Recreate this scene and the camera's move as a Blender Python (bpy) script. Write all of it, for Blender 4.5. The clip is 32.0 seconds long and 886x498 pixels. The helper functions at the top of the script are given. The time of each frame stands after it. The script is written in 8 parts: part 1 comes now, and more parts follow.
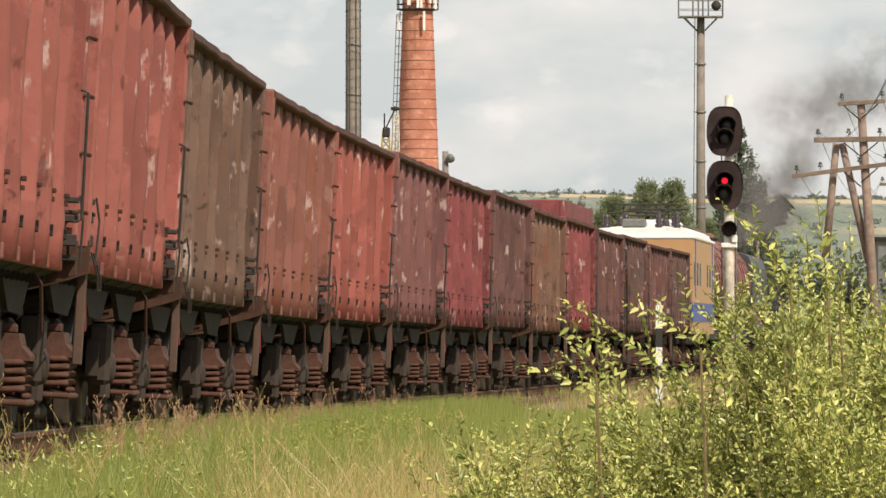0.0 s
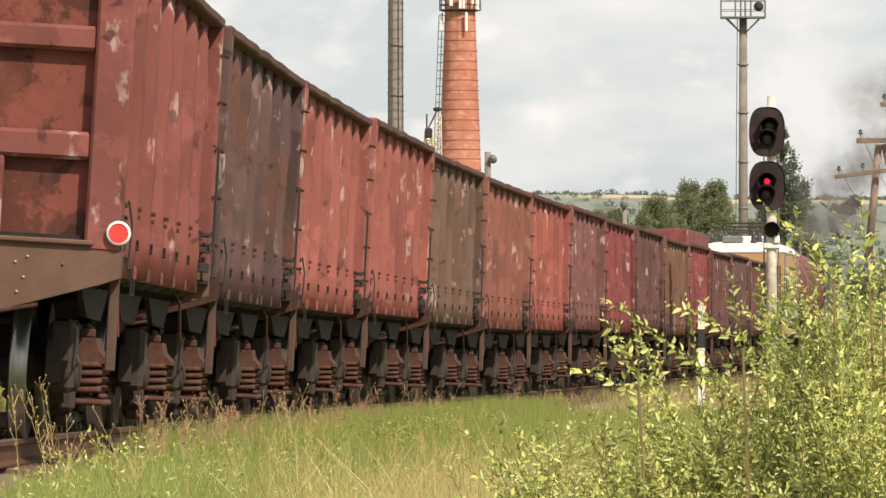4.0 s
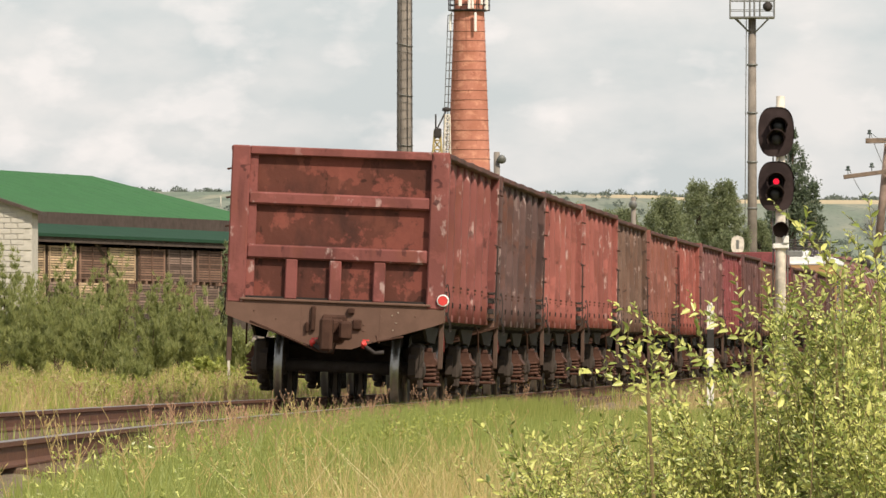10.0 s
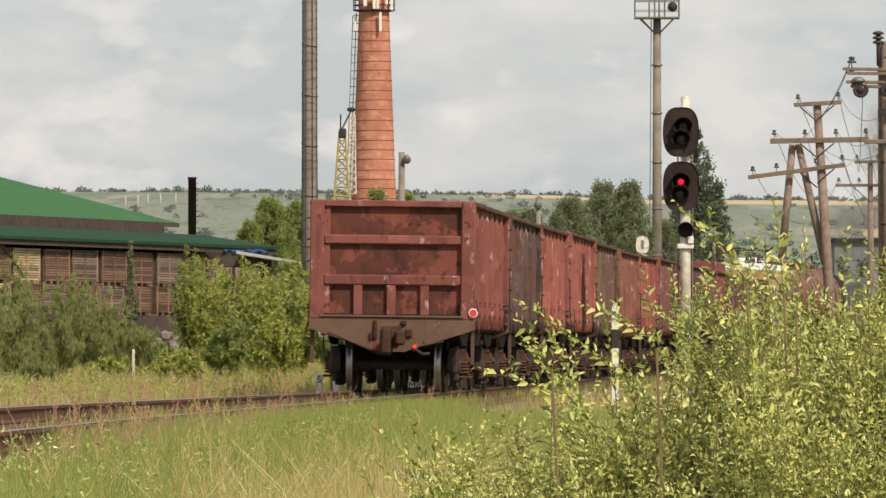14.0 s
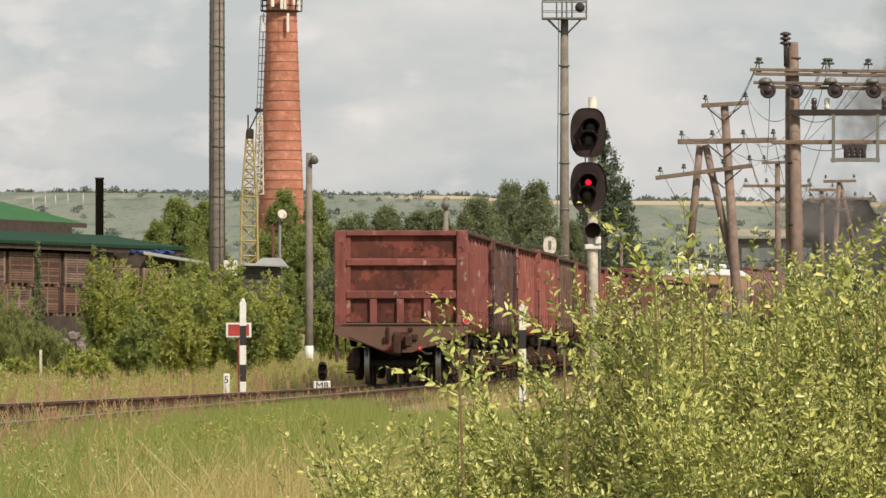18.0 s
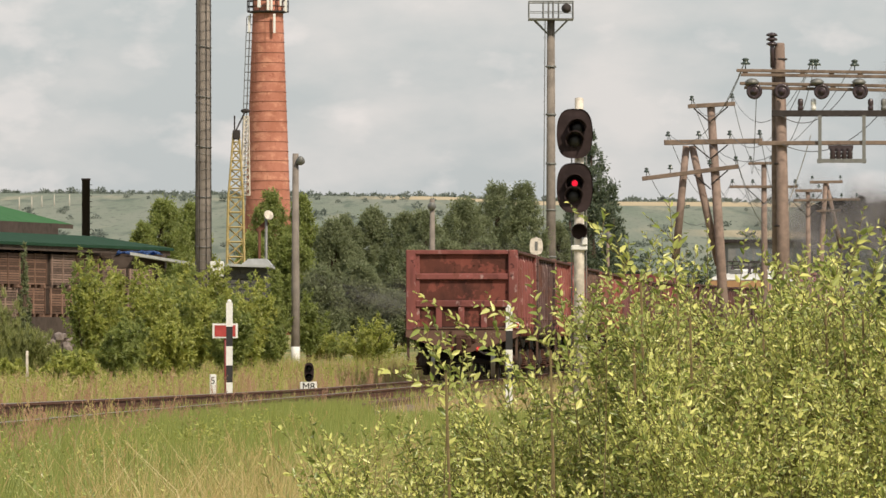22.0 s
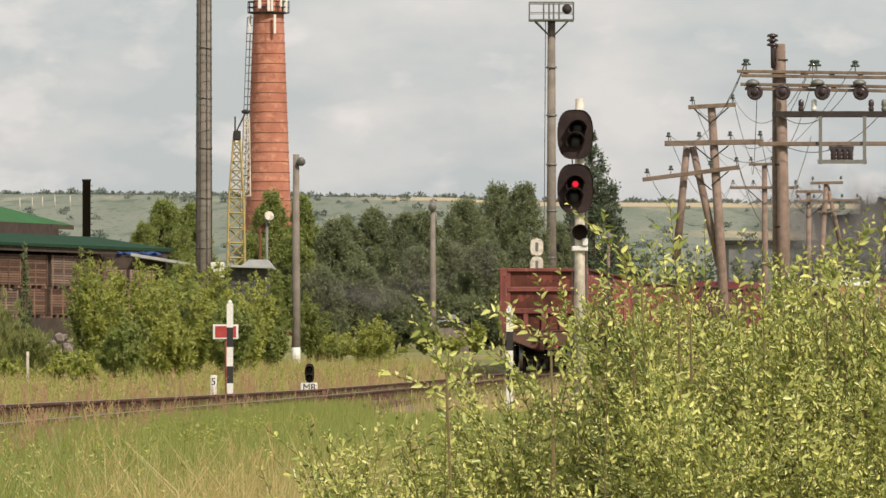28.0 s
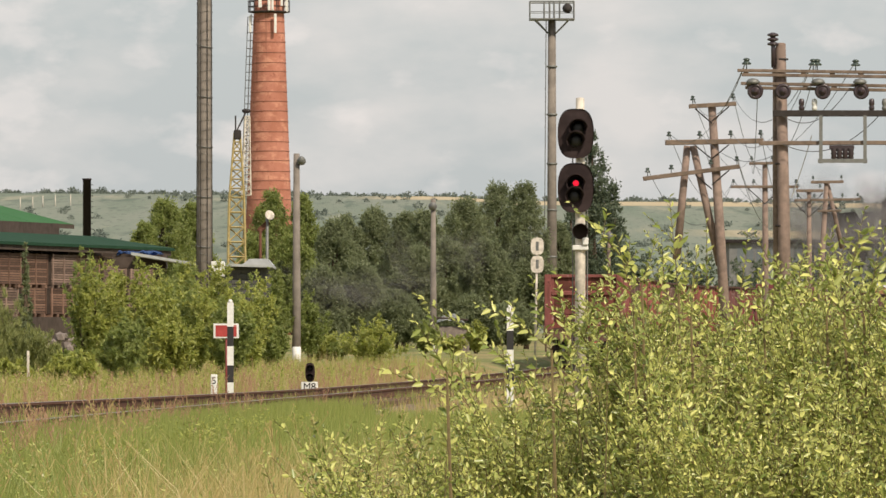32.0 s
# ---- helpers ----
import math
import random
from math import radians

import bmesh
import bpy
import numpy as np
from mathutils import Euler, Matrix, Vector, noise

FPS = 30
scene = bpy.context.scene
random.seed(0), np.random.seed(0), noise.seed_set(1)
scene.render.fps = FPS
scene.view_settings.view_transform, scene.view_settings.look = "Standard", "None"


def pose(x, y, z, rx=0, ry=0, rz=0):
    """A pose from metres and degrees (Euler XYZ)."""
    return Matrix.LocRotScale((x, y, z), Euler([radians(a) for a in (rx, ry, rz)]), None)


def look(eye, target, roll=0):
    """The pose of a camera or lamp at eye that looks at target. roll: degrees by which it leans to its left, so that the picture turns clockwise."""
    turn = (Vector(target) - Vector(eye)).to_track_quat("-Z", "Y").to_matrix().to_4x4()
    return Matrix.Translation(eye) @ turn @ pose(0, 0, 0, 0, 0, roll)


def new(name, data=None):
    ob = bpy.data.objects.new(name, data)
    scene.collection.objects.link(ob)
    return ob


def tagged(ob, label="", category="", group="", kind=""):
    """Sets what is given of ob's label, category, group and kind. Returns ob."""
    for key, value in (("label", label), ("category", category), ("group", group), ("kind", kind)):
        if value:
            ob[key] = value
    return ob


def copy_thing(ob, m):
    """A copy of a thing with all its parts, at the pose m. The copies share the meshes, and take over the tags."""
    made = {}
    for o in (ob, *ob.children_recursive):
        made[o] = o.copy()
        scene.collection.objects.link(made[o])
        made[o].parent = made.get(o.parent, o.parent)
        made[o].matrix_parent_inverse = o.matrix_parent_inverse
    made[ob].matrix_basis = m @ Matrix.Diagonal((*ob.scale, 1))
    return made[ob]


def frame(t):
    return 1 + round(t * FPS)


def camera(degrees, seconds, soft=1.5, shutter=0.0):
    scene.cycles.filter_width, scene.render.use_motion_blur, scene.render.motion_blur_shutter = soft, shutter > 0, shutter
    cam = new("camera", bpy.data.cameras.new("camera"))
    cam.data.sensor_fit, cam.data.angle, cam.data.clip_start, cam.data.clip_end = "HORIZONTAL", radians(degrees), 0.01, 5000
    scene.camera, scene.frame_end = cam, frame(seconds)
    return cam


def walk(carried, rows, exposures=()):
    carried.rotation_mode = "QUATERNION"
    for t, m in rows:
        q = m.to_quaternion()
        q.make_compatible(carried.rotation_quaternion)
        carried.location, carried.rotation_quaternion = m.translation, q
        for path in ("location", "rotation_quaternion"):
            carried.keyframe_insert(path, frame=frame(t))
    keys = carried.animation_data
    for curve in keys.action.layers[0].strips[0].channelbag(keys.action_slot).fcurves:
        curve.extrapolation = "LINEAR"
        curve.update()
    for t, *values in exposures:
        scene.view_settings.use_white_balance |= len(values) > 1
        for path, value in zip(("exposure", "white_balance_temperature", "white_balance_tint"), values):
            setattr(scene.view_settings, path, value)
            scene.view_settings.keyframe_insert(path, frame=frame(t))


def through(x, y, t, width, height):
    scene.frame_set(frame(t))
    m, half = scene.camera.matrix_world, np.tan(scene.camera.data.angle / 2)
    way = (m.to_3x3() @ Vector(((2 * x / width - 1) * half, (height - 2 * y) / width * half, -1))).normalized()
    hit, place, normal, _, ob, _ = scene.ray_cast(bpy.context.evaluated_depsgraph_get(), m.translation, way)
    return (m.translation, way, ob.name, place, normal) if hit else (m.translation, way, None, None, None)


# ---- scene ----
# ---------------------------------------------------------------- camera on a tripod: a slow pan, then a hold
LENS = 6.101
FOCAL = 784 / math.tan(radians(LENS / 2))
EYE_Z = 0.66
HORIZON = 625.7
cam = camera(LENS, 32.0, soft=1.5)
PAN = [
    (0.0, 264.2, -4.2), (0.5, 265.7, -3.8), (1.0, 270.2, -3.8), (1.5, 279.4, -3.3), (2.0, 291.7, -3.3), (2.5, 305.5, -3.0),
    (3.0, 312.4, -3.0), (3.5, 325.4, -3.3), (4.0, 339.2, -3.0), (4.5, 345.3, -2.8), (6.5, 352.9, -2.5), (7.0, 357.6, -2.8),
    (7.5, 359.1, -3.0), (8.0, 360.6, -3.0), (8.5, 359.9, -2.8), (9.0, 358.3, -2.5), (9.5, 356.0, -2.5), (10.0, 355.2, -2.8),
    (10.5, 349.9, -3.0), (11.0, 335.4, -3.0), (11.5, 317.0, -2.8), (12.0, 297.1, -2.3), (12.5, 272.6, -2.0), (13.0, 242.7, -1.8),
    (13.5, 215.9, -2.3), (14.0, 186.8, -2.5), (14.5, 153.1, -2.5), (16.5, 75.0, -2.0), (17.0, 61.2, -1.6), (17.5, 38.3, -1.6),
    (18.0, 23.0, -1.5), (18.5, 13.7, -1.0), (19.0, 0.0, -0.5), (19.5, -9.2, 0.0), (20.0, -3.1, 0.0), (20.5, -3.1, 0.5),
    (21.0, -1.6, 0.5), (21.5, -1.0, 0.5), (22.0, -1.0, 0.0), (22.5, -1.0, 0.0), (23.0, -0.5, 0.0), (23.5, -0.5, 0.0),
    (24.0, 0.0, 0.0), (24.5, 0.0, 0.0), (25.0, 0.0, 0.0), (25.5, 0.0, 0.5), (27.5, 0.0, 1.0), (28.0, 0.0, 1.5),
    (28.5, 0.0, 1.0), (29.0, 0.5, 0.5), (29.5, 1.0, 0.0), (30.0, 1.0, 0.5), (30.5, 0.5, 0.5), (31.0, 0.5, 0.5),
    (31.5, 0.5, 0.0), (32.0, 0.8, 0.0),
]


def aim(dx, dy):
    """The pose of the tripod head, turned by small steps dx to the left and dy upwards."""
    return pose(0, 0, EYE_Z, 90 + math.degrees(math.atan((HORIZON - 441 + dy) / FOCAL)), 0, math.degrees(math.atan(dx / FOCAL)))


walk(cam, [(t, aim(dx, dy)) for t, dx, dy in PAN],
     exposures=[(0, 0.18), (2, 0.21), (4, 0.3), (7, 0.35), (9, 0.26), (11, 0.14), (13, 0.03), (16, -0.03), (19, -0.05), (32, -0.05)])


def at(px, py, d):
    """A place d metres ahead, by the bearing and rise that the tripod's last view gives it."""
    return Vector(((px - 784) / FOCAL * d, d, EYE_Z + (HORIZON - py) / FOCAL * d))


# ---------------------------------------------------------------- world and sun
SUN_TO = Vector((0.42, -0.60, 0.68)).normalized()
world = bpy.data.worlds.new("sky")
scene.world = world
world.use_nodes = True
wn, wl = world.node_tree.nodes, world.node_tree.links
wn.clear()
w_out = wn.new("ShaderNodeOutputWorld")
w_bg = wn.new("ShaderNodeBackground")
w_sky = wn.new("ShaderNodeTexSky")
w_sky.sky_type = "NISHITA"
w_sky.sun_disc = False
w_sky.sun_elevation = math.asin(SUN_TO.z)
w_sky.sun_rotation = math.atan2(SUN_TO.x, SUN_TO.y)
w_sky.dust_density = 2.5
w_map = wn.new("ShaderNodeMapping")
w_co = wn.new("ShaderNodeTexCoord")
w_map.inputs["Scale"].default_value = (16, 16, 34)
w_noise = wn.new("ShaderNodeTexNoise")
w_noise.inputs["Scale"].default_value = 2.6
w_noise.inputs["Detail"].default_value = 7
w_ramp = wn.new("ShaderNodeValToRGB")
w_ramp.color_ramp.elements[0].position = 0.45
w_ramp.color_ramp.elements[1].position = 0.70
w_haze = wn.new("ShaderNodeMix")
w_haze.data_type = "RGBA"
w_haze.inputs[0].default_value = 0.72
w_haze.inputs[7].default_value = (6.9, 7.25, 7.3, 1)
w_mix = wn.new("ShaderNodeMix")
w_mix.data_type = "RGBA"
w_mix.inputs[7].default_value = (9.2, 8.4, 7.9, 1)
w_half = wn.new("ShaderNodeMath")
w_half.operation = "MULTIPLY"
w_half.inputs[1].default_value = 0.55
wl.new(w_co.outputs["Generated"], w_map.inputs["Vector"])
wl.new(w_map.outputs["Vector"], w_noise.inputs["Vector"])
wl.new(w_noise.outputs["Fac"], w_ramp.inputs["Fac"])
wl.new(w_ramp.outputs["Color"], w_half.inputs[0])
wl.new(w_sky.outputs["Color"], w_haze.inputs[6])
wl.new(w_haze.outputs[2], w_mix.inputs[6])
wl.new(w_half.outputs[0], w_mix.inputs[0])
w_map2 = wn.new("ShaderNodeMapping")
w_map2.inputs["Scale"].default_value = (46, 46, 84)
w_map2.inputs["Location"].default_value = (3.1, 0.7, 0.25)
w_noise2 = wn.new("ShaderNodeTexNoise")
w_noise2.inputs["Scale"].default_value = 2.0
w_noise2.inputs["Detail"].default_value = 5
w_ramp2 = wn.new("ShaderNodeValToRGB")
w_ramp2.color_ramp.elements[0].position = 0.53
w_ramp2.color_ramp.elements[1].position = 0.68
w_puff = wn.new("ShaderNodeMix")
w_puff.data_type = "RGBA"
w_puff.inputs[7].default_value = (10.2, 9.2, 8.7, 1)
w_half2 = wn.new("ShaderNodeMath")
w_half2.operation = "MULTIPLY"
w_half2.inputs[1].default_value = 0.36
wl.new(w_co.outputs["Generated"], w_map2.inputs["Vector"])
wl.new(w_map2.outputs["Vector"], w_noise2.inputs["Vector"])
wl.new(w_noise2.outputs["Fac"], w_ramp2.inputs["Fac"])
wl.new(w_ramp2.outputs["Color"], w_half2.inputs[0])
wl.new(w_half2.outputs[0], w_puff.inputs[0])
wl.new(w_mix.outputs[2], w_puff.inputs[6])
wl.new(w_puff.outputs[2], w_bg.inputs["Color"])
w_bg.inputs["Strength"].default_value = 0.1
wl.new(w_bg.outputs[0], w_out.inputs["Surface"])
sun = new("sun", bpy.data.lights.new("sun", "SUN"))
sun.data.energy = 4.3
sun.data.angle = radians(0.6)
sun.data.color = (1.0, 0.88, 0.71)
sun.matrix_world = look(SUN_TO * 50, (0, 0, 0))
# ---------------------------------------------------------------- materials
def rgb(c):
    return (*c, 1) if len(c) == 3 else c


class Mat:
    """A node material with a Principled shader and short ways to add grain, stains and relief."""

    def __init__(self, name, color, rough=0.8, metal=0.0):
        self.mat = bpy.data.materials.new(name)
        self.mat.use_nodes = True
        self.n, self.l = self.mat.node_tree.nodes, self.mat.node_tree.links
        self.b = self.n["Principled BSDF"]
        self.b.inputs["Roughness"].default_value = rough
        if rough >= 0.65:
            self.b.inputs["Specular IOR Level"].default_value = 0.14
        self.b.inputs["Metallic"].default_value = metal
        self.b.inputs["Base Color"].default_value = rgb(color)
        self.col = None
        self.base = color
        self.co = self.n.new("ShaderNodeTexCoord")
        self.shift = None

    def coords(self, scale=(1, 1, 1), space="Object"):
        m = self.n.new("ShaderNodeMapping")
        m.inputs["Scale"].default_value = scale
        self.l.new(self.co.outputs[space], m.inputs["Vector"])
        if self.shift is not None:
            self.l.new(self.shift, m.inputs["Location"])
        return m.outputs["Vector"]

    def noise(self, scale, stretch=(1, 1, 1), detail=5, lo=0.4, hi=0.6, space="Object", rough=0.55):
        t = self.n.new("ShaderNodeTexNoise")
        t.inputs["Scale"].default_value = scale
        t.inputs["Detail"].default_value = detail
        t.inputs["Roughness"].default_value = rough
        self.l.new(self.coords(stretch, space), t.inputs["Vector"])
        r = self.n.new("ShaderNodeMapRange")
        r.inputs["From Min"].default_value = lo
        r.inputs["From Max"].default_value = hi
        self.l.new(t.outputs["Fac"], r.inputs["Value"])
        return r.outputs["Result"]

    def vary(self, span=40.0):
        """Gives each object its own cut of the pattern."""
        k = self.n.new("ShaderNodeMath")
        k.operation = "MULTIPLY"
        k.inputs[1].default_value = span
        self.l.new(self.random(), k.inputs[0])
        self.shift = k.outputs[0]
        return self

    def tint(self, fac, color, amount=1.0, blend="MIX"):
        """Lays a colour over what is there, where fac is 1."""
        mx = self.n.new("ShaderNodeMix")
        mx.data_type, mx.blend_type = "RGBA", blend
        k = self.n.new("ShaderNodeMath")
        k.operation = "MULTIPLY"
        k.inputs[1].default_value = amount
        k.use_clamp = True
        self.l.new(fac, k.inputs[0])
        self.l.new(k.outputs[0], mx.inputs[0])
        if self.col is None:
            mx.inputs[6].default_value = rgb(self.base)
        else:
            self.l.new(self.col, mx.inputs[6])
        mx.inputs[7].default_value = rgb(color)
        self.col = mx.outputs[2]
        self.l.new(self.col, self.b.inputs["Base Color"])
        return self

    def bump(self, fac, strength=0.3, dist=0.02):
        b = self.n.new("ShaderNodeBump")
        b.inputs["Strength"].default_value = strength
        b.inputs["Distance"].default_value = dist
        self.l.new(fac, b.inputs["Height"])
        if self.b.inputs["Normal"].is_linked:
            self.l.new(self.b.inputs["Normal"].links[0].from_socket, b.inputs["Normal"])
        self.l.new(b.outputs["Normal"], self.b.inputs["Normal"])
        return self

    def random(self, island=False):
        if island:
            return self.n.new("ShaderNodeNewGeometry").outputs["Random Per Island"]
        return self.n.new("ShaderNodeObjectInfo").outputs["Random"]


def plain(name, color, rough=0.8, metal=0.0, dark=0.75, grain=8.0, amount=0.6, bump=0.15):
    """A worn surface: two scales of stains and a fine relief."""
    m = Mat(name, color, rough, metal)
    m.tint(m.noise(grain, detail=6), [c * dark for c in color], amount)
    m.tint(m.noise(grain * 0.17, detail=3, lo=0.45, hi=0.65), [c * (2 - dark) * 0.9 for c in color], amount * 0.5)
    m.bump(m.noise(grain * 5, detail=4, lo=0.2, hi=0.8), bump, 0.01)
    return m.mat


def wagon_paint(name, color, rust=(0.16, 0.055, 0.03), pale=(0.46, 0.35, 0.33), worn=0.55, patch=None):
    color = (color[0] * 1.06, color[1] * 1.15, color[2] * 1.24)
    m = Mat(name, color, 0.72).vary()
    m.b.inputs["Specular IOR Level"].default_value = 0.27
    m.tint(m.noise(0.9, (1, 0.3, 0.6), 5, 0.42, 0.66), [c * 0.62 for c in color], 0.8)
    m.tint(m.noise(2.2, (1, 0.45, 0.5), 6, 0.5, 0.66), rust, worn)
    m.tint(m.noise(3.4, (1, 0.7, 0.12), 4, 0.58, 0.7), [c * 0.4 for c in color], 0.55)
    m.tint(m.noise(1.7, (1, 0.5, 0.8), 5, 0.56, 0.62, rough=0.65), [min(1, c * 1.45) for c in color], 0.6)
    # pale streaks: scrapes, together with highlights of dents painted in
    m.tint(m.noise(4.2, (1, 3.6, 0.6), 4, 0.6, 0.67, rough=0.6), pale, 0.66)
    m.tint(m.noise(2.1, (1, 1.2, 0.9), 5, 0.66, 0.72, rough=0.7), [0.6 * c + 0.4 * p for c, p in zip(color, pale)], 0.45)
    m.tint(m.noise(7.0, (1, 1, 0.5), 3, 0.63, 0.68), [c * 0.32 for c in color], 0.7)
    m.tint(m.noise(2.7, (1, 0.5, 1.5), 2, 0.69, 0.71), [c * 0.3 for c in color], 0.8)
    m.tint(m.noise(1.15, (1, 1, 1), 6, 0.53, 0.56, rough=0.65), patch or [c * 1.12 for c in color], 0.7)
    m.bump(m.noise(16, (1, 1, 1), 5, 0.2, 0.8), 0.25, 0.012)
    m.bump(m.noise(1.6, (1, 1.2, 0.8), 2, 0.2, 0.8), 0.12, 0.06)
    return m.mat


PAINTS = [wagon_paint("paint_" + n, c, worn=w) for n, c, w in (
    ("red_oxide", (0.185, 0.056, 0.046), 0.45), ("dark_brown", (0.085, 0.046, 0.04), 0.5), ("salmon", (0.235, 0.072, 0.056), 0.35),
    ("red", (0.21, 0.06, 0.05), 0.4), ("umber", (0.125, 0.07, 0.05), 0.25), ("rusty", (0.19, 0.07, 0.052), 0.7),
    ("brick", (0.235, 0.066, 0.05), 0.2), ("mauve", (0.145, 0.058, 0.052), 0.4), ("crimson", (0.17, 0.042, 0.042), 0.3),
    ("old_brown", (0.10, 0.045, 0.04), 0.5), ("ochre_brown", (0.125, 0.062, 0.042), 0.6))]
M_END_RUST = wagon_paint("rusted_sheet", (0.095, 0.028, 0.018), (0.04, 0.015, 0.012), (0.22, 0.07, 0.052), 0.8, (0.21, 0.06, 0.045))
# the rim gets a darker red-brown than the body paints
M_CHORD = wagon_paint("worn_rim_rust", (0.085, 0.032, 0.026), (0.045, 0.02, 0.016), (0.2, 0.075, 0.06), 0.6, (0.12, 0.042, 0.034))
# near-black colour stands in for the shade below the wagon floor
M_UNDER = plain("sooty_underside", (0.033, 0.027, 0.025), 0.85, 0, 0.5, 5)
M_BEAM = plain("end_beam_paint", (0.145, 0.085, 0.064), 0.7, grain=4)
M_STRIP = plain("grimy_strip", (0.1, 0.064, 0.05), 0.8, 0, 0.6, 6)
M_COUPLER = plain("rusty_coupler", (0.07, 0.036, 0.026), 0.8, 0.1, 0.5, 8)
M_IRON = plain("sooty_iron", (0.05, 0.043, 0.041), 0.75, 0.1, 0.6, 9)
M_SPRING = plain("dusty_spring_steel", (0.1, 0.05, 0.037), 0.75, 0.1, 0.5, 12)
M_FRAME = plain("bogie_casting", (0.055, 0.043, 0.037), 0.8, 0.1, 0.5, 7)
M_TREAD = plain("polished_tread", (0.3, 0.29, 0.275), 0.36, 0.9, 0.8, 20, 0.4, 0.05)
M_RED = plain("red_enamel", (0.62, 0.05, 0.045), 0.4, 0, 0.8, 20, 0.3)
M_DULLRED = plain("faded_red_enamel", (0.22, 0.035, 0.03), 0.6, 0, 0.7, 9)
M_FADEDRED = plain("sun_faded_red", (0.4, 0.065, 0.06), 0.7, 0, 0.7, 9)
M_LEVER = plain("worn_red_lever", (0.24, 0.042, 0.038), 0.55, 0, 0.6, 9)
M_WHITE = plain("white_paint", (0.72, 0.71, 0.68), 0.6, 0, 0.82, 14, 0.5)
M_MARK = plain("worn_paint_speck", (0.4, 0.33, 0.26), 0.8, 0, 0.6, 20)
M_BLACK = plain("black_paint", (0.022, 0.02, 0.02), 0.6, 0, 0.6, 12)
M_RAIL = plain("rusty_rail_side", (0.135, 0.065, 0.042), 0.75, 0.3, 0.6, 14)
M_RAILTOP = plain("rail_head", (0.24, 0.2, 0.175), 0.48, 0.7, 0.8, 20, 0.4, 0.05)
M_SLEEPER = plain("weathered_sleeper", (0.13, 0.085, 0.06), 0.9, 0, 0.6, 7)
M_BALLAST = plain("dusty_ballast", (0.24, 0.185, 0.13), 0.95, 0, 0.5, 22, 0.9, 0.8)
M_CONCRETE = plain("pole_concrete", (0.225, 0.195, 0.17), 0.9, 0, 0.62, 2.2, 0.7, 0.4)
M_WOODPOLE = plain("pole_wood", (0.265, 0.196, 0.165), 0.85, 0, 0.55, 5, 0.7, 0.4)
M_ARM = plain("cross_arm_wood", (0.2, 0.15, 0.118), 0.85, 0, 0.5, 6, 0.7, 0.4)
M_GLASSINS = plain("insulator_glass", (0.05, 0.068, 0.058), 0.2, 0, 0.7, 10, 0.4)
M_PORC = plain("brown_porcelain", (0.05, 0.035, 0.04), 0.25, 0, 0.6, 10, 0.4)
M_GALV = plain("grey_steel", (0.2, 0.2, 0.19), 0.6, 0.5, 0.7, 9)
M_YELLOW = plain("crane_yellow", (0.42, 0.33, 0.15), 0.65, 0, 0.6, 5)
M_GREENROOF = plain("green_sheet_roof", (0.045, 0.13, 0.05), 0.8, 0, 0.8, 1.2, 0.5)
M_GREENDARK = plain("dark_green_sheet", (0.021, 0.056, 0.033), 0.9, 0, 0.7, 1.2, 0.5)
M_SHED = plain("shed_timber", (0.085, 0.065, 0.055), 0.9, 0, 0.55, 3)
M_CRATE = [plain("crate_boards_" + n, c, 0.9, 0, 0.6, 6) for n, c in (("pale", (0.52, 0.38, 0.25)), ("grey", (0.27, 0.19, 0.155)), ("brown", (0.22, 0.135, 0.1)))]
for m_ in M_CRATE:
    # every board has its own tone
    n_, l_ = m_.node_tree.nodes, m_.node_tree.links
    b_ = n_["Principled BSDF"]
    hsv_ = n_.new("ShaderNodeHueSaturation")
    rng_node = n_.new("ShaderNodeMapRange")
    rng_node.inputs["To Min"].default_value, rng_node.inputs["To Max"].default_value = 0.5, 1.3
    l_.new(n_.new("ShaderNodeObjectInfo").outputs["Random"], rng_node.inputs["Value"])
    l_.new(rng_node.outputs["Result"], hsv_.inputs["Value"])
    l_.new(b_.inputs["Base Color"].links[0].from_socket, hsv_.inputs["Color"])
    l_.new(hsv_.outputs["Color"], b_.inputs["Base Color"])
for m_ in (M_GREENROOF, M_GREENDARK):
    m_.node_tree.nodes["Principled BSDF"].inputs["Specular IOR Level"].default_value = 0.1
M_GREYWALL = plain("grey_block_wall", (0.10, 0.098, 0.09), 0.9, 0, 0.7, 3)
M_ROOFSHEET = plain("pale_roof_sheet", (0.42, 0.43, 0.43), 0.5, 0.2, 0.75, 2)
M_BLUE = plain("blue_tarpaulin", (0.05, 0.12, 0.33), 0.6, 0, 0.7, 4)
M_STACK = plain("sooty_stack", (0.035, 0.028, 0.028), 0.8, 0.2, 0.6, 3)
M_RUBBLE = plain("rubble_stone", (0.24, 0.2, 0.18), 0.95, 0, 0.6, 4, 0.8, 0.6)
M_WIRE = plain("line_wire", (0.1, 0.1, 0.1), 0.6, 0.4, 0.8, 10)


def leaf_material(name, a, b, c, through=0.35, rough=0.5):
    m = Mat(name, a, rough)
    m.tint(m.random(True), b, 1.0)
    m.tint(m.noise(1.7, detail=3, lo=0.5, hi=0.65), c, 0.6)
    tr = m.n.new("ShaderNodeBsdfTranslucent")
    mix = m.n.new("ShaderNodeMixShader")
    mix.inputs[0].default_value = through
    m.l.new(m.col, tr.inputs["Color"])
    m.l.new(m.b.outputs[0], mix.inputs[1])
    m.l.new(tr.outputs[0], mix.inputs[2])
    m.l.new(mix.outputs[0], m.n["Material Output"].inputs["Surface"])
    return m.mat


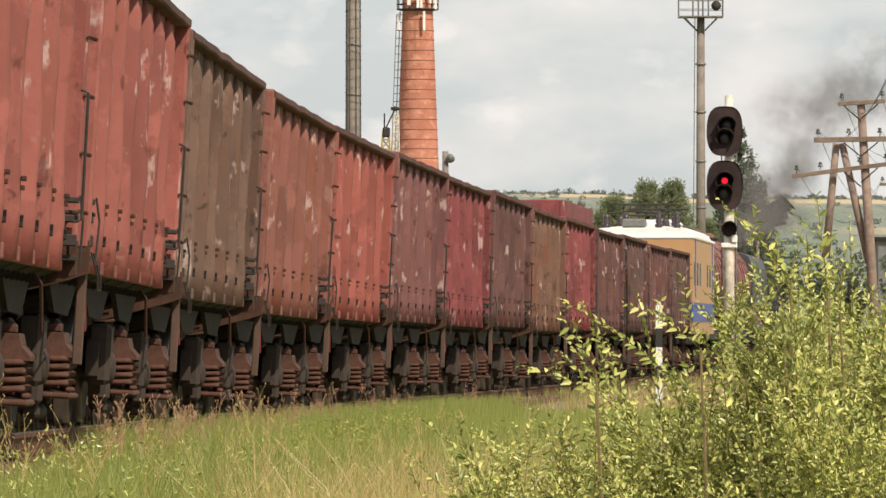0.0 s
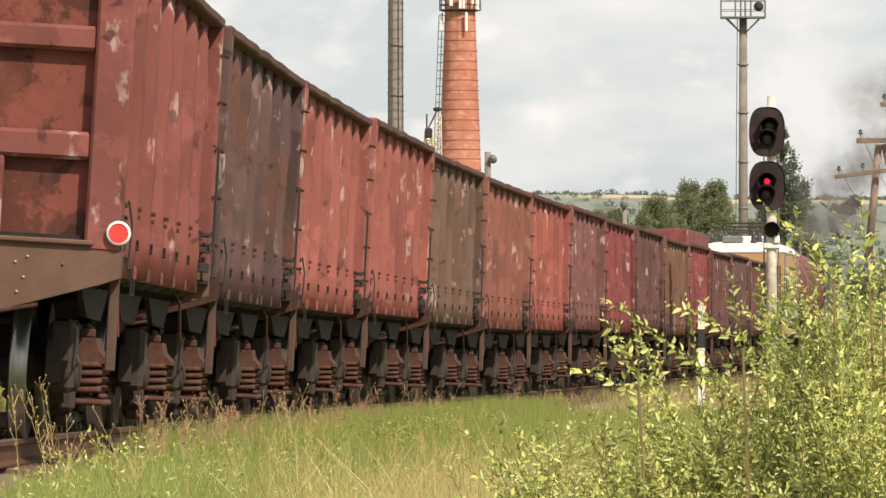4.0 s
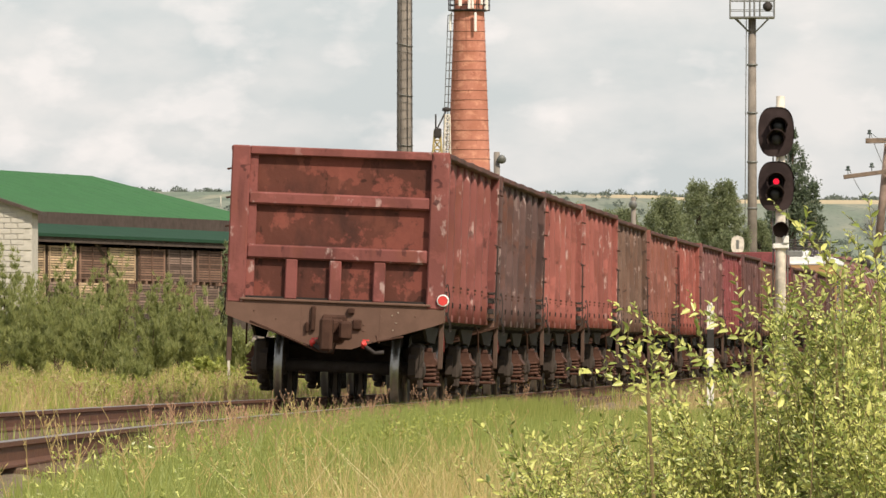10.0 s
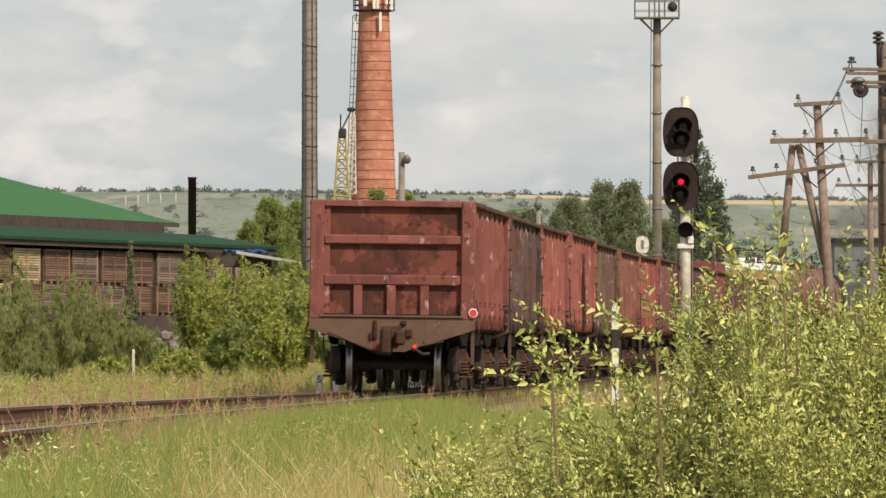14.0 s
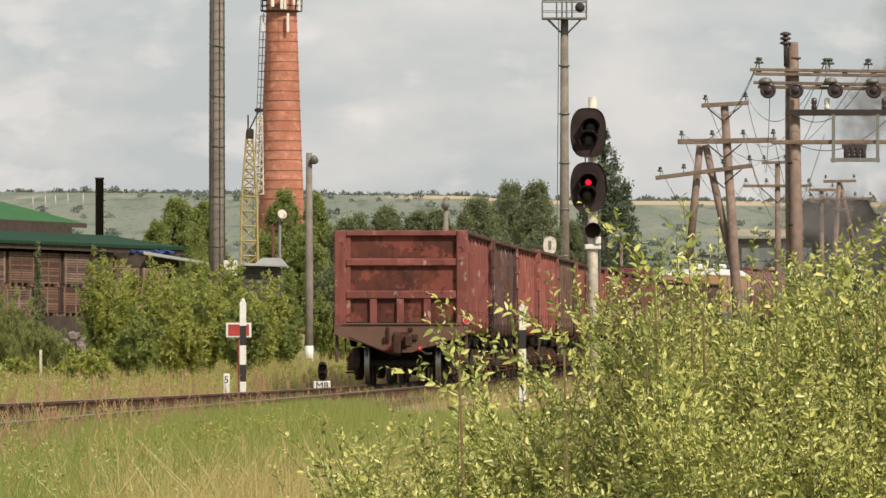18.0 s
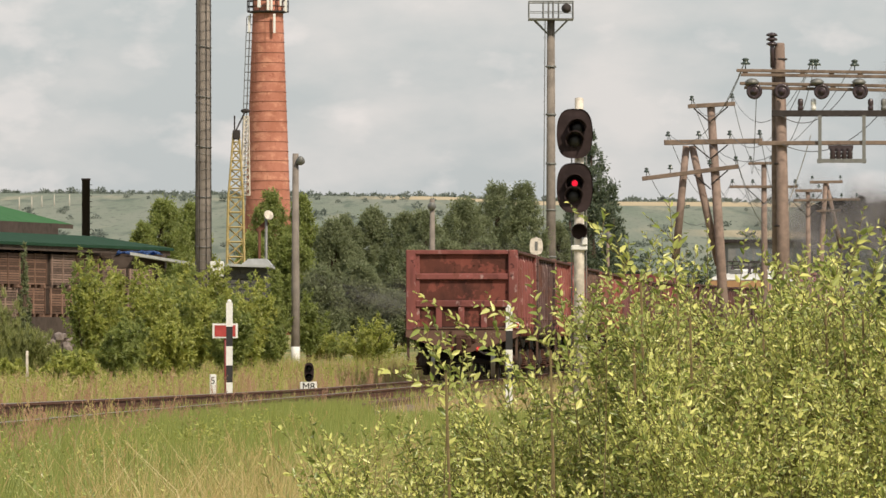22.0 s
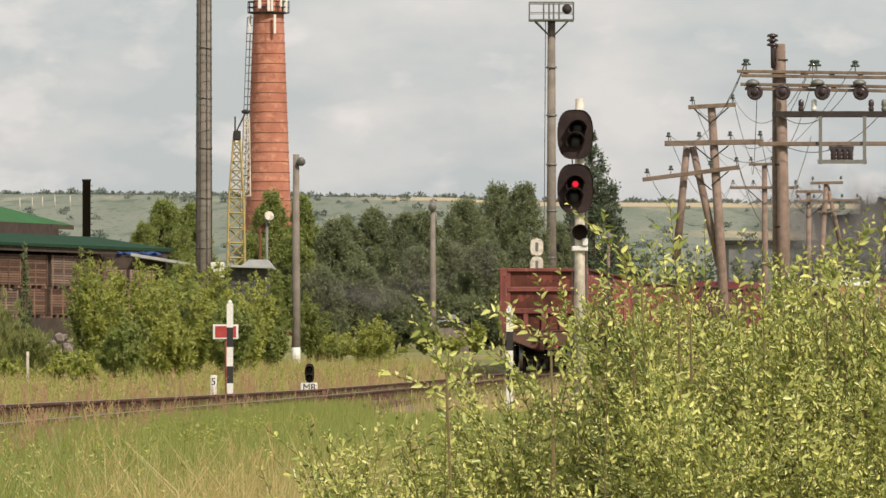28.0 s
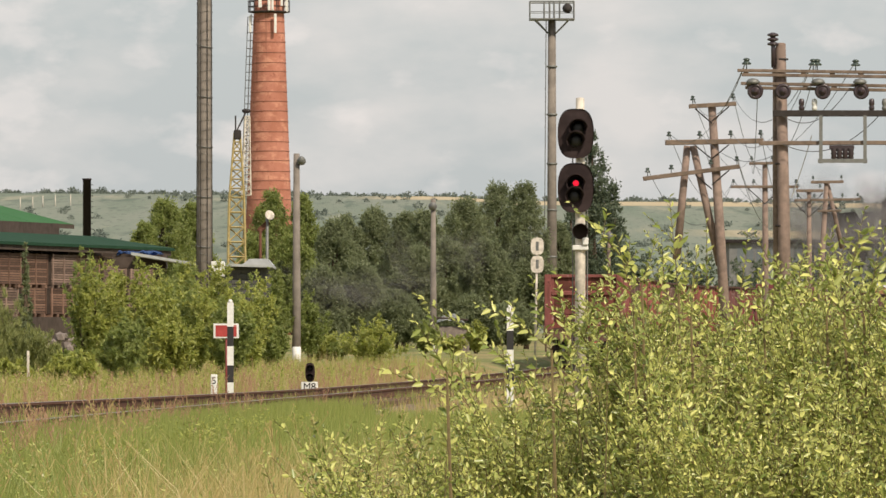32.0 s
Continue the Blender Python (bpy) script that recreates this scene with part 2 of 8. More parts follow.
M_BUSH = leaf_material("bush_leaf", (0.19, 0.25, 0.05), (0.74, 0.73, 0.24), (0.15, 0.19, 0.04), 0.3, 0.3)
# blue is raised in the leaf colour to put aerial haze in
M_TREE = leaf_material("tree_leaf", (0.175, 0.21, 0.105), (0.27, 0.295, 0.155), (0.165, 0.185, 0.095), 0.54)
M_TREEDARK = leaf_material("spruce_leaf", (0.095, 0.13, 0.08), (0.14, 0.165, 0.10), (0.1, 0.13, 0.08), 0.48)
# the pale blue-grey leaf tone paints in haze over the ridge
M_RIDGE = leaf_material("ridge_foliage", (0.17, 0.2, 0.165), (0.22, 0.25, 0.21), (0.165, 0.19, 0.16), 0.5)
M_SHRUB = leaf_material("shrub_leaf", (0.24, 0.29, 0.06), (0.47, 0.47, 0.12), (0.21, 0.22, 0.06), 0.46)
M_BELT = leaf_material("belt_leaf", (0.2, 0.255, 0.065), (0.33, 0.36, 0.11), (0.17, 0.205, 0.065), 0.5)
M_BROOM = leaf_material("broom_leaf", (0.2, 0.23, 0.075), (0.34, 0.35, 0.13), (0.17, 0.19, 0.07), 0.45)
M_GRASS = leaf_material("grass_blade", (0.195, 0.25, 0.055), (0.33, 0.35, 0.095), (0.24, 0.265, 0.065), 0.36)
M_STRAW = leaf_material("bleached_straw", (0.5, 0.4, 0.19), (0.62, 0.52, 0.28), (0.42, 0.32, 0.14), 0.3)
M_DRY = leaf_material("dry_grass", (0.44, 0.33, 0.125), (0.55, 0.44, 0.19), (0.32, 0.235, 0.09), 0.3)
M_VERGE = leaf_material("verge_straw", (0.38, 0.28, 0.125), (0.52, 0.41, 0.2), (0.22, 0.19, 0.085), 0.3)
M_REED = leaf_material("dry_weed", (0.36, 0.2, 0.12), (0.46, 0.29, 0.18), (0.22, 0.12, 0.08), 0.25)
M_BARK = plain("bark", (0.11, 0.08, 0.06), 0.95, 0, 0.5, 9, 0.8, 0.6)
M_TWIG = plain("twig_bark", (0.21, 0.16, 0.08), 0.85, 0, 0.6, 30, 0.6)


# ---------------------------------------------------------------- mesh helpers
def part(name, bm, material, parent=None, label="", smooth=False):
    me = bpy.data.meshes.new(name)
    if smooth:
        for f in bm.faces:
            f.smooth = True
    bm.to_mesh(me)
    bm.free()
    for m in (material if isinstance(material, (list, tuple)) else [material]):
        me.materials.append(m)
    ob = new(name, me)
    if parent is not None:
        ob.parent = parent
    if label:
        tagged(ob, label)
    return ob


def again(name, data, parent, m):
    """One more object on a mesh that is already there."""
    ob = new(name, data)
    ob.parent = parent
    ob.matrix_basis = m
    return ob


def thing(name, m=None, label="", category="", group="", kind=""):
    ob = new(name)
    ob.empty_display_size = 0.2
    if m is not None:
        ob.matrix_basis = m
    return tagged(ob, label, category, group, kind)


def box(bm, x0, x1, y0, y1, z0, z1, bevel=0.0, m=None, mat=0):
    vs = [bm.verts.new((x, y, z)) for x in (x0, x1) for y in (y0, y1) for z in (z0, z1)]
    fs = [bm.faces.new([vs[i] for i in q]) for q in ((0, 1, 3, 2), (4, 6, 7, 5), (0, 4, 5, 1), (2, 3, 7, 6), (0, 2, 6, 4), (1, 5, 7, 3))]
    for f in fs:
        f.material_index = mat
    if bevel:
        es = list({e for f in fs for e in f.edges})
        r = bmesh.ops.bevel(bm, geom=es, offset=bevel, segments=1, affect="EDGES")
        for f in r["faces"]:
            f.material_index = mat
        vs = list({v for f in r["faces"] for v in f.verts} | {v for v in vs if v.is_valid})
    if m is not None:
        bmesh.ops.transform(bm, matrix=m, verts=vs)
    return vs


def prism(bm, outline, x0, x1, axis="x", mat=0):
    """A flat outline pulled out along an axis. The outline holds (a, b) pairs of the two other axes in order."""
    def put(c, a, b):
        return {"x": (c, a, b), "y": (a, c, b), "z": (a, b, c)}[axis]
    lo = [bm.verts.new(put(x0, a, b)) for a, b in outline]
    hi = [bm.verts.new(put(x1, a, b)) for a, b in outline]
    k = len(outline)
    fs = [bm.faces.new(lo), bm.faces.new(hi[::-1])]
    for i in range(k):
        j = (i + 1) % k
        fs.append(bm.faces.new((lo[j], lo[i], hi[i], hi[j])))
    for f in fs:
        f.material_index = mat
    bmesh.ops.recalc_face_normals(bm, faces=fs)
    return lo + hi


def tube(bm, pts, radii, sides=8, cap=True, mat=0):
    """A round bar through points, with a radius at each."""
    pts = [Vector(p) for p in pts]
    if not isinstance(radii, (list, tuple)):
        radii = [radii] * len(pts)
    rings = []
    for i, p in enumerate(pts):
        d = (pts[min(i + 1, len(pts) - 1)] - pts[max(i - 1, 0)])
        d = d.normalized() if d.length > 1e-9 else Vector((0, 0, 1))
        a = d.cross(Vector((0, 1, 0)) if abs(d.y) < 0.9 else Vector((1, 0, 0))).normalized()
        b = d.cross(a)
        rings.append([bm.verts.new(p + (a * math.cos(2 * math.pi * k / sides) + b * math.sin(2 * math.pi * k / sides)) * radii[i]) for k in range(sides)])
    fs = []
    for r0, r1 in zip(rings, rings[1:]):
        for k in range(sides):
            fs.append(bm.faces.new((r0[k], r0[(k + 1) % sides], r1[(k + 1) % sides], r1[k])))
    if cap:
        fs.append(bm.faces.new(rings[0][::-1]))
        fs.append(bm.faces.new(rings[-1]))
    for f in fs:
        f.material_index = mat
        f.smooth = sides > 5
    return rings


def lathe(bm, profile, sides=16, m=None, mat=0):
    """A turned shape about z from (radius, height) pairs."""
    rings = []
    for r, z in profile:
        rings.append([bm.verts.new((r * math.cos(2 * math.pi * k / sides), r * math.sin(2 * math.pi * k / sides), z)) for k in range(sides)])
    for r0, r1 in zip(rings, rings[1:]):
        for k in range(sides):
            f = bm.faces.new((r0[k], r0[(k + 1) % sides], r1[(k + 1) % sides], r1[k]))
            f.smooth, f.material_index = True, mat
    for r, flip in ((rings[0], True), (rings[-1], False)):
        f = bm.faces.new(r[::-1] if flip else r)
        f.material_index = mat
    if m is not None:
        bmesh.ops.transform(bm, matrix=m, verts=[v for r in rings for v in r])
    return rings


def mesh_from(name, verts, faces, material, parent=None, label=""):
    me = bpy.data.meshes.new(name)
    me.from_pydata(verts, [], faces)
    me.materials.append(material)
    ob = new(name, me)
    if parent is not None:
        ob.parent = parent
    return tagged(ob, label)


def text_part(name, body, size, m, material, parent):
    """Flat letters as a thin mesh."""
    cu = bpy.data.curves.new(name, "FONT")
    cu.body, cu.size, cu.align_x, cu.align_y, cu.extrude = body, size, "CENTER", "CENTER", 0.004
    tmp = bpy.data.objects.new(name, cu)
    scene.collection.objects.link(tmp)
    me = bpy.data.meshes.new_from_object(tmp.evaluated_get(bpy.context.evaluated_depsgraph_get()))
    bpy.data.objects.remove(tmp)
    me.materials.clear()
    me.materials.append(material)
    ob = new(name, me)
    ob.parent = parent
    ob.matrix_basis = m
    return ob
# ---------------------------------------------------------------- the railway line in plan: bends, levels and cant along it
BEND_S = [-80, -45, -10, 30, 70, 120, 200, 232, 250, 290, 310, 600]
BEND_K = [0.00066, 0.00094, 0.00073, 0.0002, 0.0001, 0.00008, -0.0001, 0.0, 0.0009, 0.0011, 0.0004, 0.0002]
S_GRID = np.arange(-130.0, 620.0, 1.0)
_k = np.interp(S_GRID, BEND_S, BEND_K)
_th = np.concatenate([[0], np.cumsum((_k[1:] + _k[:-1]) / 2)])
_th += 0.02765 - np.interp(0, S_GRID, _th)
_x = np.concatenate([[0], np.cumsum((np.sin(_th[1:]) + np.sin(_th[:-1])) / 2)])
_x += -4.5396 - np.interp(0, S_GRID, _x)
_y = np.concatenate([[0], np.cumsum((np.cos(_th[1:]) + np.cos(_th[:-1])) / 2)])
_y += 103.04 - np.interp(0, S_GRID, _y)


def level(s):
    s = max(s, -50)
    e = min(s, 200)
    return -0.00183 * e + 0.0000135 * e * e + (s - e) * 0.0036


def cant(s):
    return min(max(0.0526 - 0.00075 * s, 0.0), 0.06)


def on_line(s):
    return (Vector((float(np.interp(s, S_GRID, _x)), float(np.interp(s, S_GRID, _y)), level(s))), float(np.interp(s, S_GRID, _th)), cant(s))


def line_point(s, across, up):
    p, th, ca = on_line(s)
    ax, az = across * math.cos(ca) + up * math.sin(ca), up * math.cos(ca) - across * math.sin(ca)
    return Vector((p.x + ax * math.cos(th), p.y - ax * math.sin(th), p.z + az))


def line_x(y):
    return float(np.interp(y, _y, _x))


def line_z(y):
    return level(float(np.interp(y, _y, S_GRID)))


def smooth(a, b, v):
    v = min(max((v - a) / (b - a), 0.0), 1.0)
    return v * v * (3 - 2 * v)


def ground_z(x, y):
    """The height of the ground."""
    z = -0.42 + 0.05 * noise.noise((x * 0.25, y * 0.08, 0)) + 0.10 * noise.noise((x * 0.05, y * 0.02, 3))
    z += 0.0055 * max(0.0, min(y, 900) - 190) * (1 - 0.35 * smooth(0, 25, x))
    if y > 850:
        ridge = 49.3 + 5 * noise.noise((x * 0.0022, 1.7, 0)) - 0.006 * max(x, -300)
        z += ridge * (0.25 * smooth(850, 1700, y) + 0.75 * smooth(1400, 3000, y)) * (1 - 0.3 * smooth(3100, 4200, y))
        z += 1.5 * noise.noise((x * 0.006, y * 0.003, 8)) * smooth(900, 1500, y)
    if -40 < y < 590:
        d = abs(x - line_x(y))
        z += (line_z(y) - 0.42 - z) * (1 - smooth(1.9, 4.0, d))
    return z


def sheet(name, xs, ys, height, material):
    verts = [(x, y, height(x, y)) for y in ys for x in xs]
    w = len(xs)
    faces = [(j * w + i, j * w + i + 1, (j + 1) * w + i + 1, (j + 1) * w + i) for j in range(len(ys) - 1) for i in range(w - 1)]
    ob = mesh_from(name, verts, faces, material)
    for p in ob.data.polygons:
        p.use_smooth = True
    return ob


def ground_material():
    m = Mat("meadow_and_fields", (0.17, 0.2, 0.075), 0.95)
    m.tint(m.noise(0.35, (1, 0.35, 1), 6, 0.42, 0.62), (0.36, 0.28, 0.14), 0.8)
    m.tint(m.noise(2.5, (1, 0.5, 1), 5, 0.5, 0.68), (0.15, 0.10, 0.06), 0.5)
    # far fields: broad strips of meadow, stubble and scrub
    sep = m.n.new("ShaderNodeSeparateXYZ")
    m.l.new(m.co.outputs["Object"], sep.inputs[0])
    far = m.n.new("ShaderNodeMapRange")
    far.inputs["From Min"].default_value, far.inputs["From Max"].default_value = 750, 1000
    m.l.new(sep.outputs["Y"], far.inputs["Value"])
    # distance haze painted in: the far base turns pale grey-green
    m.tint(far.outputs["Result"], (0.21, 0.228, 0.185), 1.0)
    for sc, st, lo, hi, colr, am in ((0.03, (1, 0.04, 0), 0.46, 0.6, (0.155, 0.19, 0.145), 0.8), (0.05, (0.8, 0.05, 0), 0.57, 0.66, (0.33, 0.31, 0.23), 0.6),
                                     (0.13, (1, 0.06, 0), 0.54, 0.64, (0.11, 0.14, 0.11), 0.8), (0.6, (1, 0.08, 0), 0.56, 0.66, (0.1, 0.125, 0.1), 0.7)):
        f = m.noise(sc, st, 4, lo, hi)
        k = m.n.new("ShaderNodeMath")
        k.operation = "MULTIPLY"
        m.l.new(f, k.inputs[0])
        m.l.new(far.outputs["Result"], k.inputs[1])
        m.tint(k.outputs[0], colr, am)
    # a stubble field below the ridge
    for y0, y1, x0 in ((2560, 2760, -32), (2100, 2180, 60)):
        a = m.n.new("ShaderNodeMapRange")
        a.inputs["From Min"].default_value, a.inputs["From Max"].default_value = y0, y0 + 20
        b = m.n.new("ShaderNodeMapRange")
        b.inputs["From Min"].default_value, b.inputs["From Max"].default_value = y1 + 20, y1
        c = m.n.new("ShaderNodeMapRange")
        c.inputs["From Min"].default_value, c.inputs["From Max"].default_value = x0, x0 + 25
        m.l.new(sep.outputs["Y"], a.inputs["Value"])
        m.l.new(sep.outputs["Y"], b.inputs["Value"])
        m.l.new(sep.outputs["X"], c.inputs["Value"])
        k1, k2 = m.n.new("ShaderNodeMath"), m.n.new("ShaderNodeMath")
        k1.operation = k2.operation = "MULTIPLY"
        m.l.new(a.outputs["Result"], k1.inputs[0])
        m.l.new(b.outputs["Result"], k1.inputs[1])
        m.l.new(k1.outputs[0], k2.inputs[0])
        m.l.new(c.outputs["Result"], k2.inputs[1])
        m.tint(k2.outputs[0], (0.5, 0.4, 0.26), 0.85)
    m.bump(m.noise(6, (1, 1, 1), 5, 0.2, 0.8), 0.6, 0.08)
    return m.mat


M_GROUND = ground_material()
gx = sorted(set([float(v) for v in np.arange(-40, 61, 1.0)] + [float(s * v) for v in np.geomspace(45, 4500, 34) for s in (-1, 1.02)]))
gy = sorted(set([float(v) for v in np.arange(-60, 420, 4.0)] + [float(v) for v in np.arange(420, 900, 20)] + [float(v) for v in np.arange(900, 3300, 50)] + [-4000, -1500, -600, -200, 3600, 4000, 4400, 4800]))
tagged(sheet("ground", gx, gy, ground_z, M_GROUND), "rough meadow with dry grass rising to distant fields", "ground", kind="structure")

# track bed, rails and sleepers
bed = bmesh.new()
rings = []
for s in np.arange(-70, 560, 3.0):
    ring = [bed.verts.new(line_point(s, a, u + 0.02 * noise.noise((a * 2, s * 0.7, 5)))) for a, u in ((-2.3, -0.62), (-1.5, -0.29), (-0.9, -0.22), (0, -0.21), (0.9, -0.22), (1.4, -0.3), (1.75, -0.62))]
    rings.append(ring)
for r0, r1 in zip(rings, rings[1:]):
    for i in range(6):
        bed.faces.new((r0[i], r0[i + 1], r1[i + 1], r1[i])).smooth = True
track = thing("railway_track", label="curved broad-gauge railway track on dusty weedy ballast", category="railway track", kind="structure")
part("track_bed", bed, M_BALLAST, track)
RAIL = [(-0.07, -0.17), (0.07, -0.17), (0.07, -0.155), (0.012, -0.135), (0.012, -0.045), (0.036, -0.035), (0.036, -0.002), (0.03, 0.0), (-0.03, 0.0), (-0.036, -0.002), (-0.036, -0.035), (-0.012, -0.045), (-0.012, -0.135), (-0.07, -0.155)]
for side in (-1, 1):
    bm = bmesh.new()
    rings = [[bm.verts.new(line_point(s, side * 0.796 + a, u)) for a, u in RAIL] for s in np.arange(-70, 560, 2.5)]
    n_ = len(RAIL)
    for r0, r1 in zip(rings, rings[1:]):
        for i in range(n_):
            f = bm.faces.new((r0[i], r0[(i + 1) % n_], r1[(i + 1) % n_], r1[i]))
            f.material_index = 1 if i in (6, 7, 8) else 0
    bm.faces.new(rings[0])
    bm.faces.new(rings[-1][::-1])
    bmesh.ops.recalc_face_normals(bm, faces=bm.faces[:])
    part("rail", bm, [M_RAIL, M_RAILTOP], track, "rusty steel rail with a polished head")
bm = bmesh.new()
box(bm, -1.36, 1.36, -0.12, 0.12, -0.33, -0.175, 0.015)
sleeper0 = part("sleeper", bm, M_SLEEPER, track)
sleeper_m = sleeper0.data


def at_line(s):
    p, th, ca = on_line(s)
    return Matrix.LocRotScale(p, Euler((0, 0, -th)), None) @ Matrix.Rotation(ca, 4, "Y")


sleeper0.matrix_basis = at_line(-48.0)
for i in range(1, 290):
    again("sleeper", sleeper_m, track, at_line(-48.0 + 0.545 * i + random.uniform(-0.02, 0.02)))
bm = bmesh.new()
for i in range(290, 1080):
    box(bm, -1.36, 1.36, -0.12, 0.12, -0.33, -0.175, 0, at_line(-48.0 + 0.545 * i))
tagged(part("far_sleepers", bm, M_SLEEPER, track), kind="stuff")
# ---------------------------------------------------------------- the train
def wagon_s(t):
    """Where the last wagon's rear coupling is along the line at t seconds."""
    d = t - 9
    return 9.2967 * d - 0.042335 * d * d + 0.001733 * d ** 3


PITCH = 13.92
painted = []


def build_bogie():
    """One four-wheel bogie, its origin at the pivot on rail level."""
    made = []
    b = bmesh.new()
    box(b, -0.95, 0.95, -0.17, 0.17, 0.42, 0.78, 0.03)
    box(b, -0.32, 0.32, -0.3, 0.3, 0.74, 0.9, 0.03)
    made.append(("bolster", b, M_FRAME))
    for sx in (-1, 1):
        b = bmesh.new()
        outline = [(-1.2, 0.40), (-1.2, 0.62), (-1.05, 0.74), (-0.5, 0.84), (0.5, 0.84), (1.05, 0.74), (1.2, 0.62), (1.2, 0.40), (1.05, 0.36), (0.78, 0.40), (0.52, 0.20),
                   (0.40, 0.14), (-0.40, 0.14), (-0.52, 0.20), (-0.78, 0.40), (-1.05, 0.36)]
        prism(b, outline, sx * 0.97, sx * 1.07)
        for y in (-0.925, 0.925):
            lathe(b, [(0.13, -0.09), (0.13, 0.0), (0.125, 0.04), (0.09, 0.06), (0.04, 0.07)], 14, Matrix.Translation((sx * 1.13, y, 0.47)) @ Matrix.Rotation(sx * math.pi / 2, 4, "Y"))
            box(b, sx * 0.96 if sx > 0 else -1.16, sx * 1.16 if sx > 0 else -0.96, y - 0.2, y + 0.2, 0.33, 0.82, 0.04)
        box(b, min(sx * 0.98, sx * 1.1), max(sx * 0.98, sx * 1.1), -0.46, 0.46, 0.64, 0.84, 0.04)
        box(b, min(sx * 0.98, sx * 1.12), max(sx * 0.98, sx * 1.12), -0.46, 0.46, 0.1, 0.2, 0.03)
        box(b, min(sx * 1.0, sx * 1.14), max(sx * 1.0, sx * 1.14), -0.6, -0.42, 0.2, 0.7, 0.03)
        box(b, min(sx * 1.0, sx * 1.14), max(sx * 1.0, sx * 1.14), 0.42, 0.6, 0.2, 0.7, 0.03)
        made.append(("side_frame", b, M_FRAME))
        for y in (-0.26, 0.0, 0.26):
            b = bmesh.new()
            pts = []
            for i in range(4 * 12 + 1):
                a = i * 2 * math.pi / 12
                pts.append((sx * 1.2 + 0.105 * math.cos(a), y + 0.105 * math.sin(a), 0.315 + 0.0575 * i / 12))
            tube(b, pts, 0.021, 6)
            made.append(("spring", b, M_SPRING))
        b = bmesh.new()
        box(b, min(sx * 1.0, sx * 1.34), max(sx * 1.0, sx * 1.34), -0.42, 0.42, 0.25, 0.295, 0.015)
        made.append(("spring_seat", b, M_SPRING))
        b = bmesh.new()
        prism(b, [(sx * 1.06, 0.545), (sx * 1.33, 0.545), (sx * 1.33, 0.575), (sx * 1.27, 0.64), (sx * 1.25, 0.72), (sx * 1.12, 0.72), (sx * 1.06, 0.64)], -0.34, 0.34, "y")
        box(b, min(sx * 1.1, sx * 1.22), max(sx * 1.1, sx * 1.22), -0.12, 0.12, 0.72, 0.78, 0.01)
        made.append(("spring_cap", b, M_SPRING))
    return made


def wheelset_meshes():
    b = bmesh.new()
    rot = Matrix.Rotation(math.pi / 2, 4, "Y")
    lathe(b, [(0.065, -1.16), (0.065, -0.98), (0.095, -0.97), (0.095, -0.7), (0.085, -0.5), (0.085, 0.5), (0.095, 0.7), (0.095, 0.97), (0.065, 0.98), (0.065, 1.16)], 14, rot)
    axle = b
    w = bmesh.new()
    prof = [(0.10, -0.05), (0.14, -0.07), (0.15, -0.01), (0.34, 0.015), (0.40, -0.045), (0.45, -0.065), (0.5, -0.062), (0.507, -0.05), (0.505, -0.04), (0.482, -0.03), (0.4785, 0.0), (0.473, 0.06), (0.465, 0.066),
            (0.41, 0.066), (0.38, 0.05), (0.15, 0.045), (0.13, 0.09), (0.10, 0.09)]
    rings = []
    for r, z in prof:
        rings.append([w.verts.new((z, r * math.cos(2 * math.pi * k / 28), r * math.sin(2 * math.pi * k / 28))) for k in range(28)])
    for i, (r0, r1) in enumerate(zip(rings, rings[1:])):
        for k in range(28):
            f = w.faces.new((r0[k], r0[(k + 1) % 28], r1[(k + 1) % 28], r1[k]))
            f.smooth = True
            f.material_index = 1 if 7 <= i <= 11 else 0
    bmesh.ops.recalc_face_normals(w, faces=w.faces[:])
    return axle, w


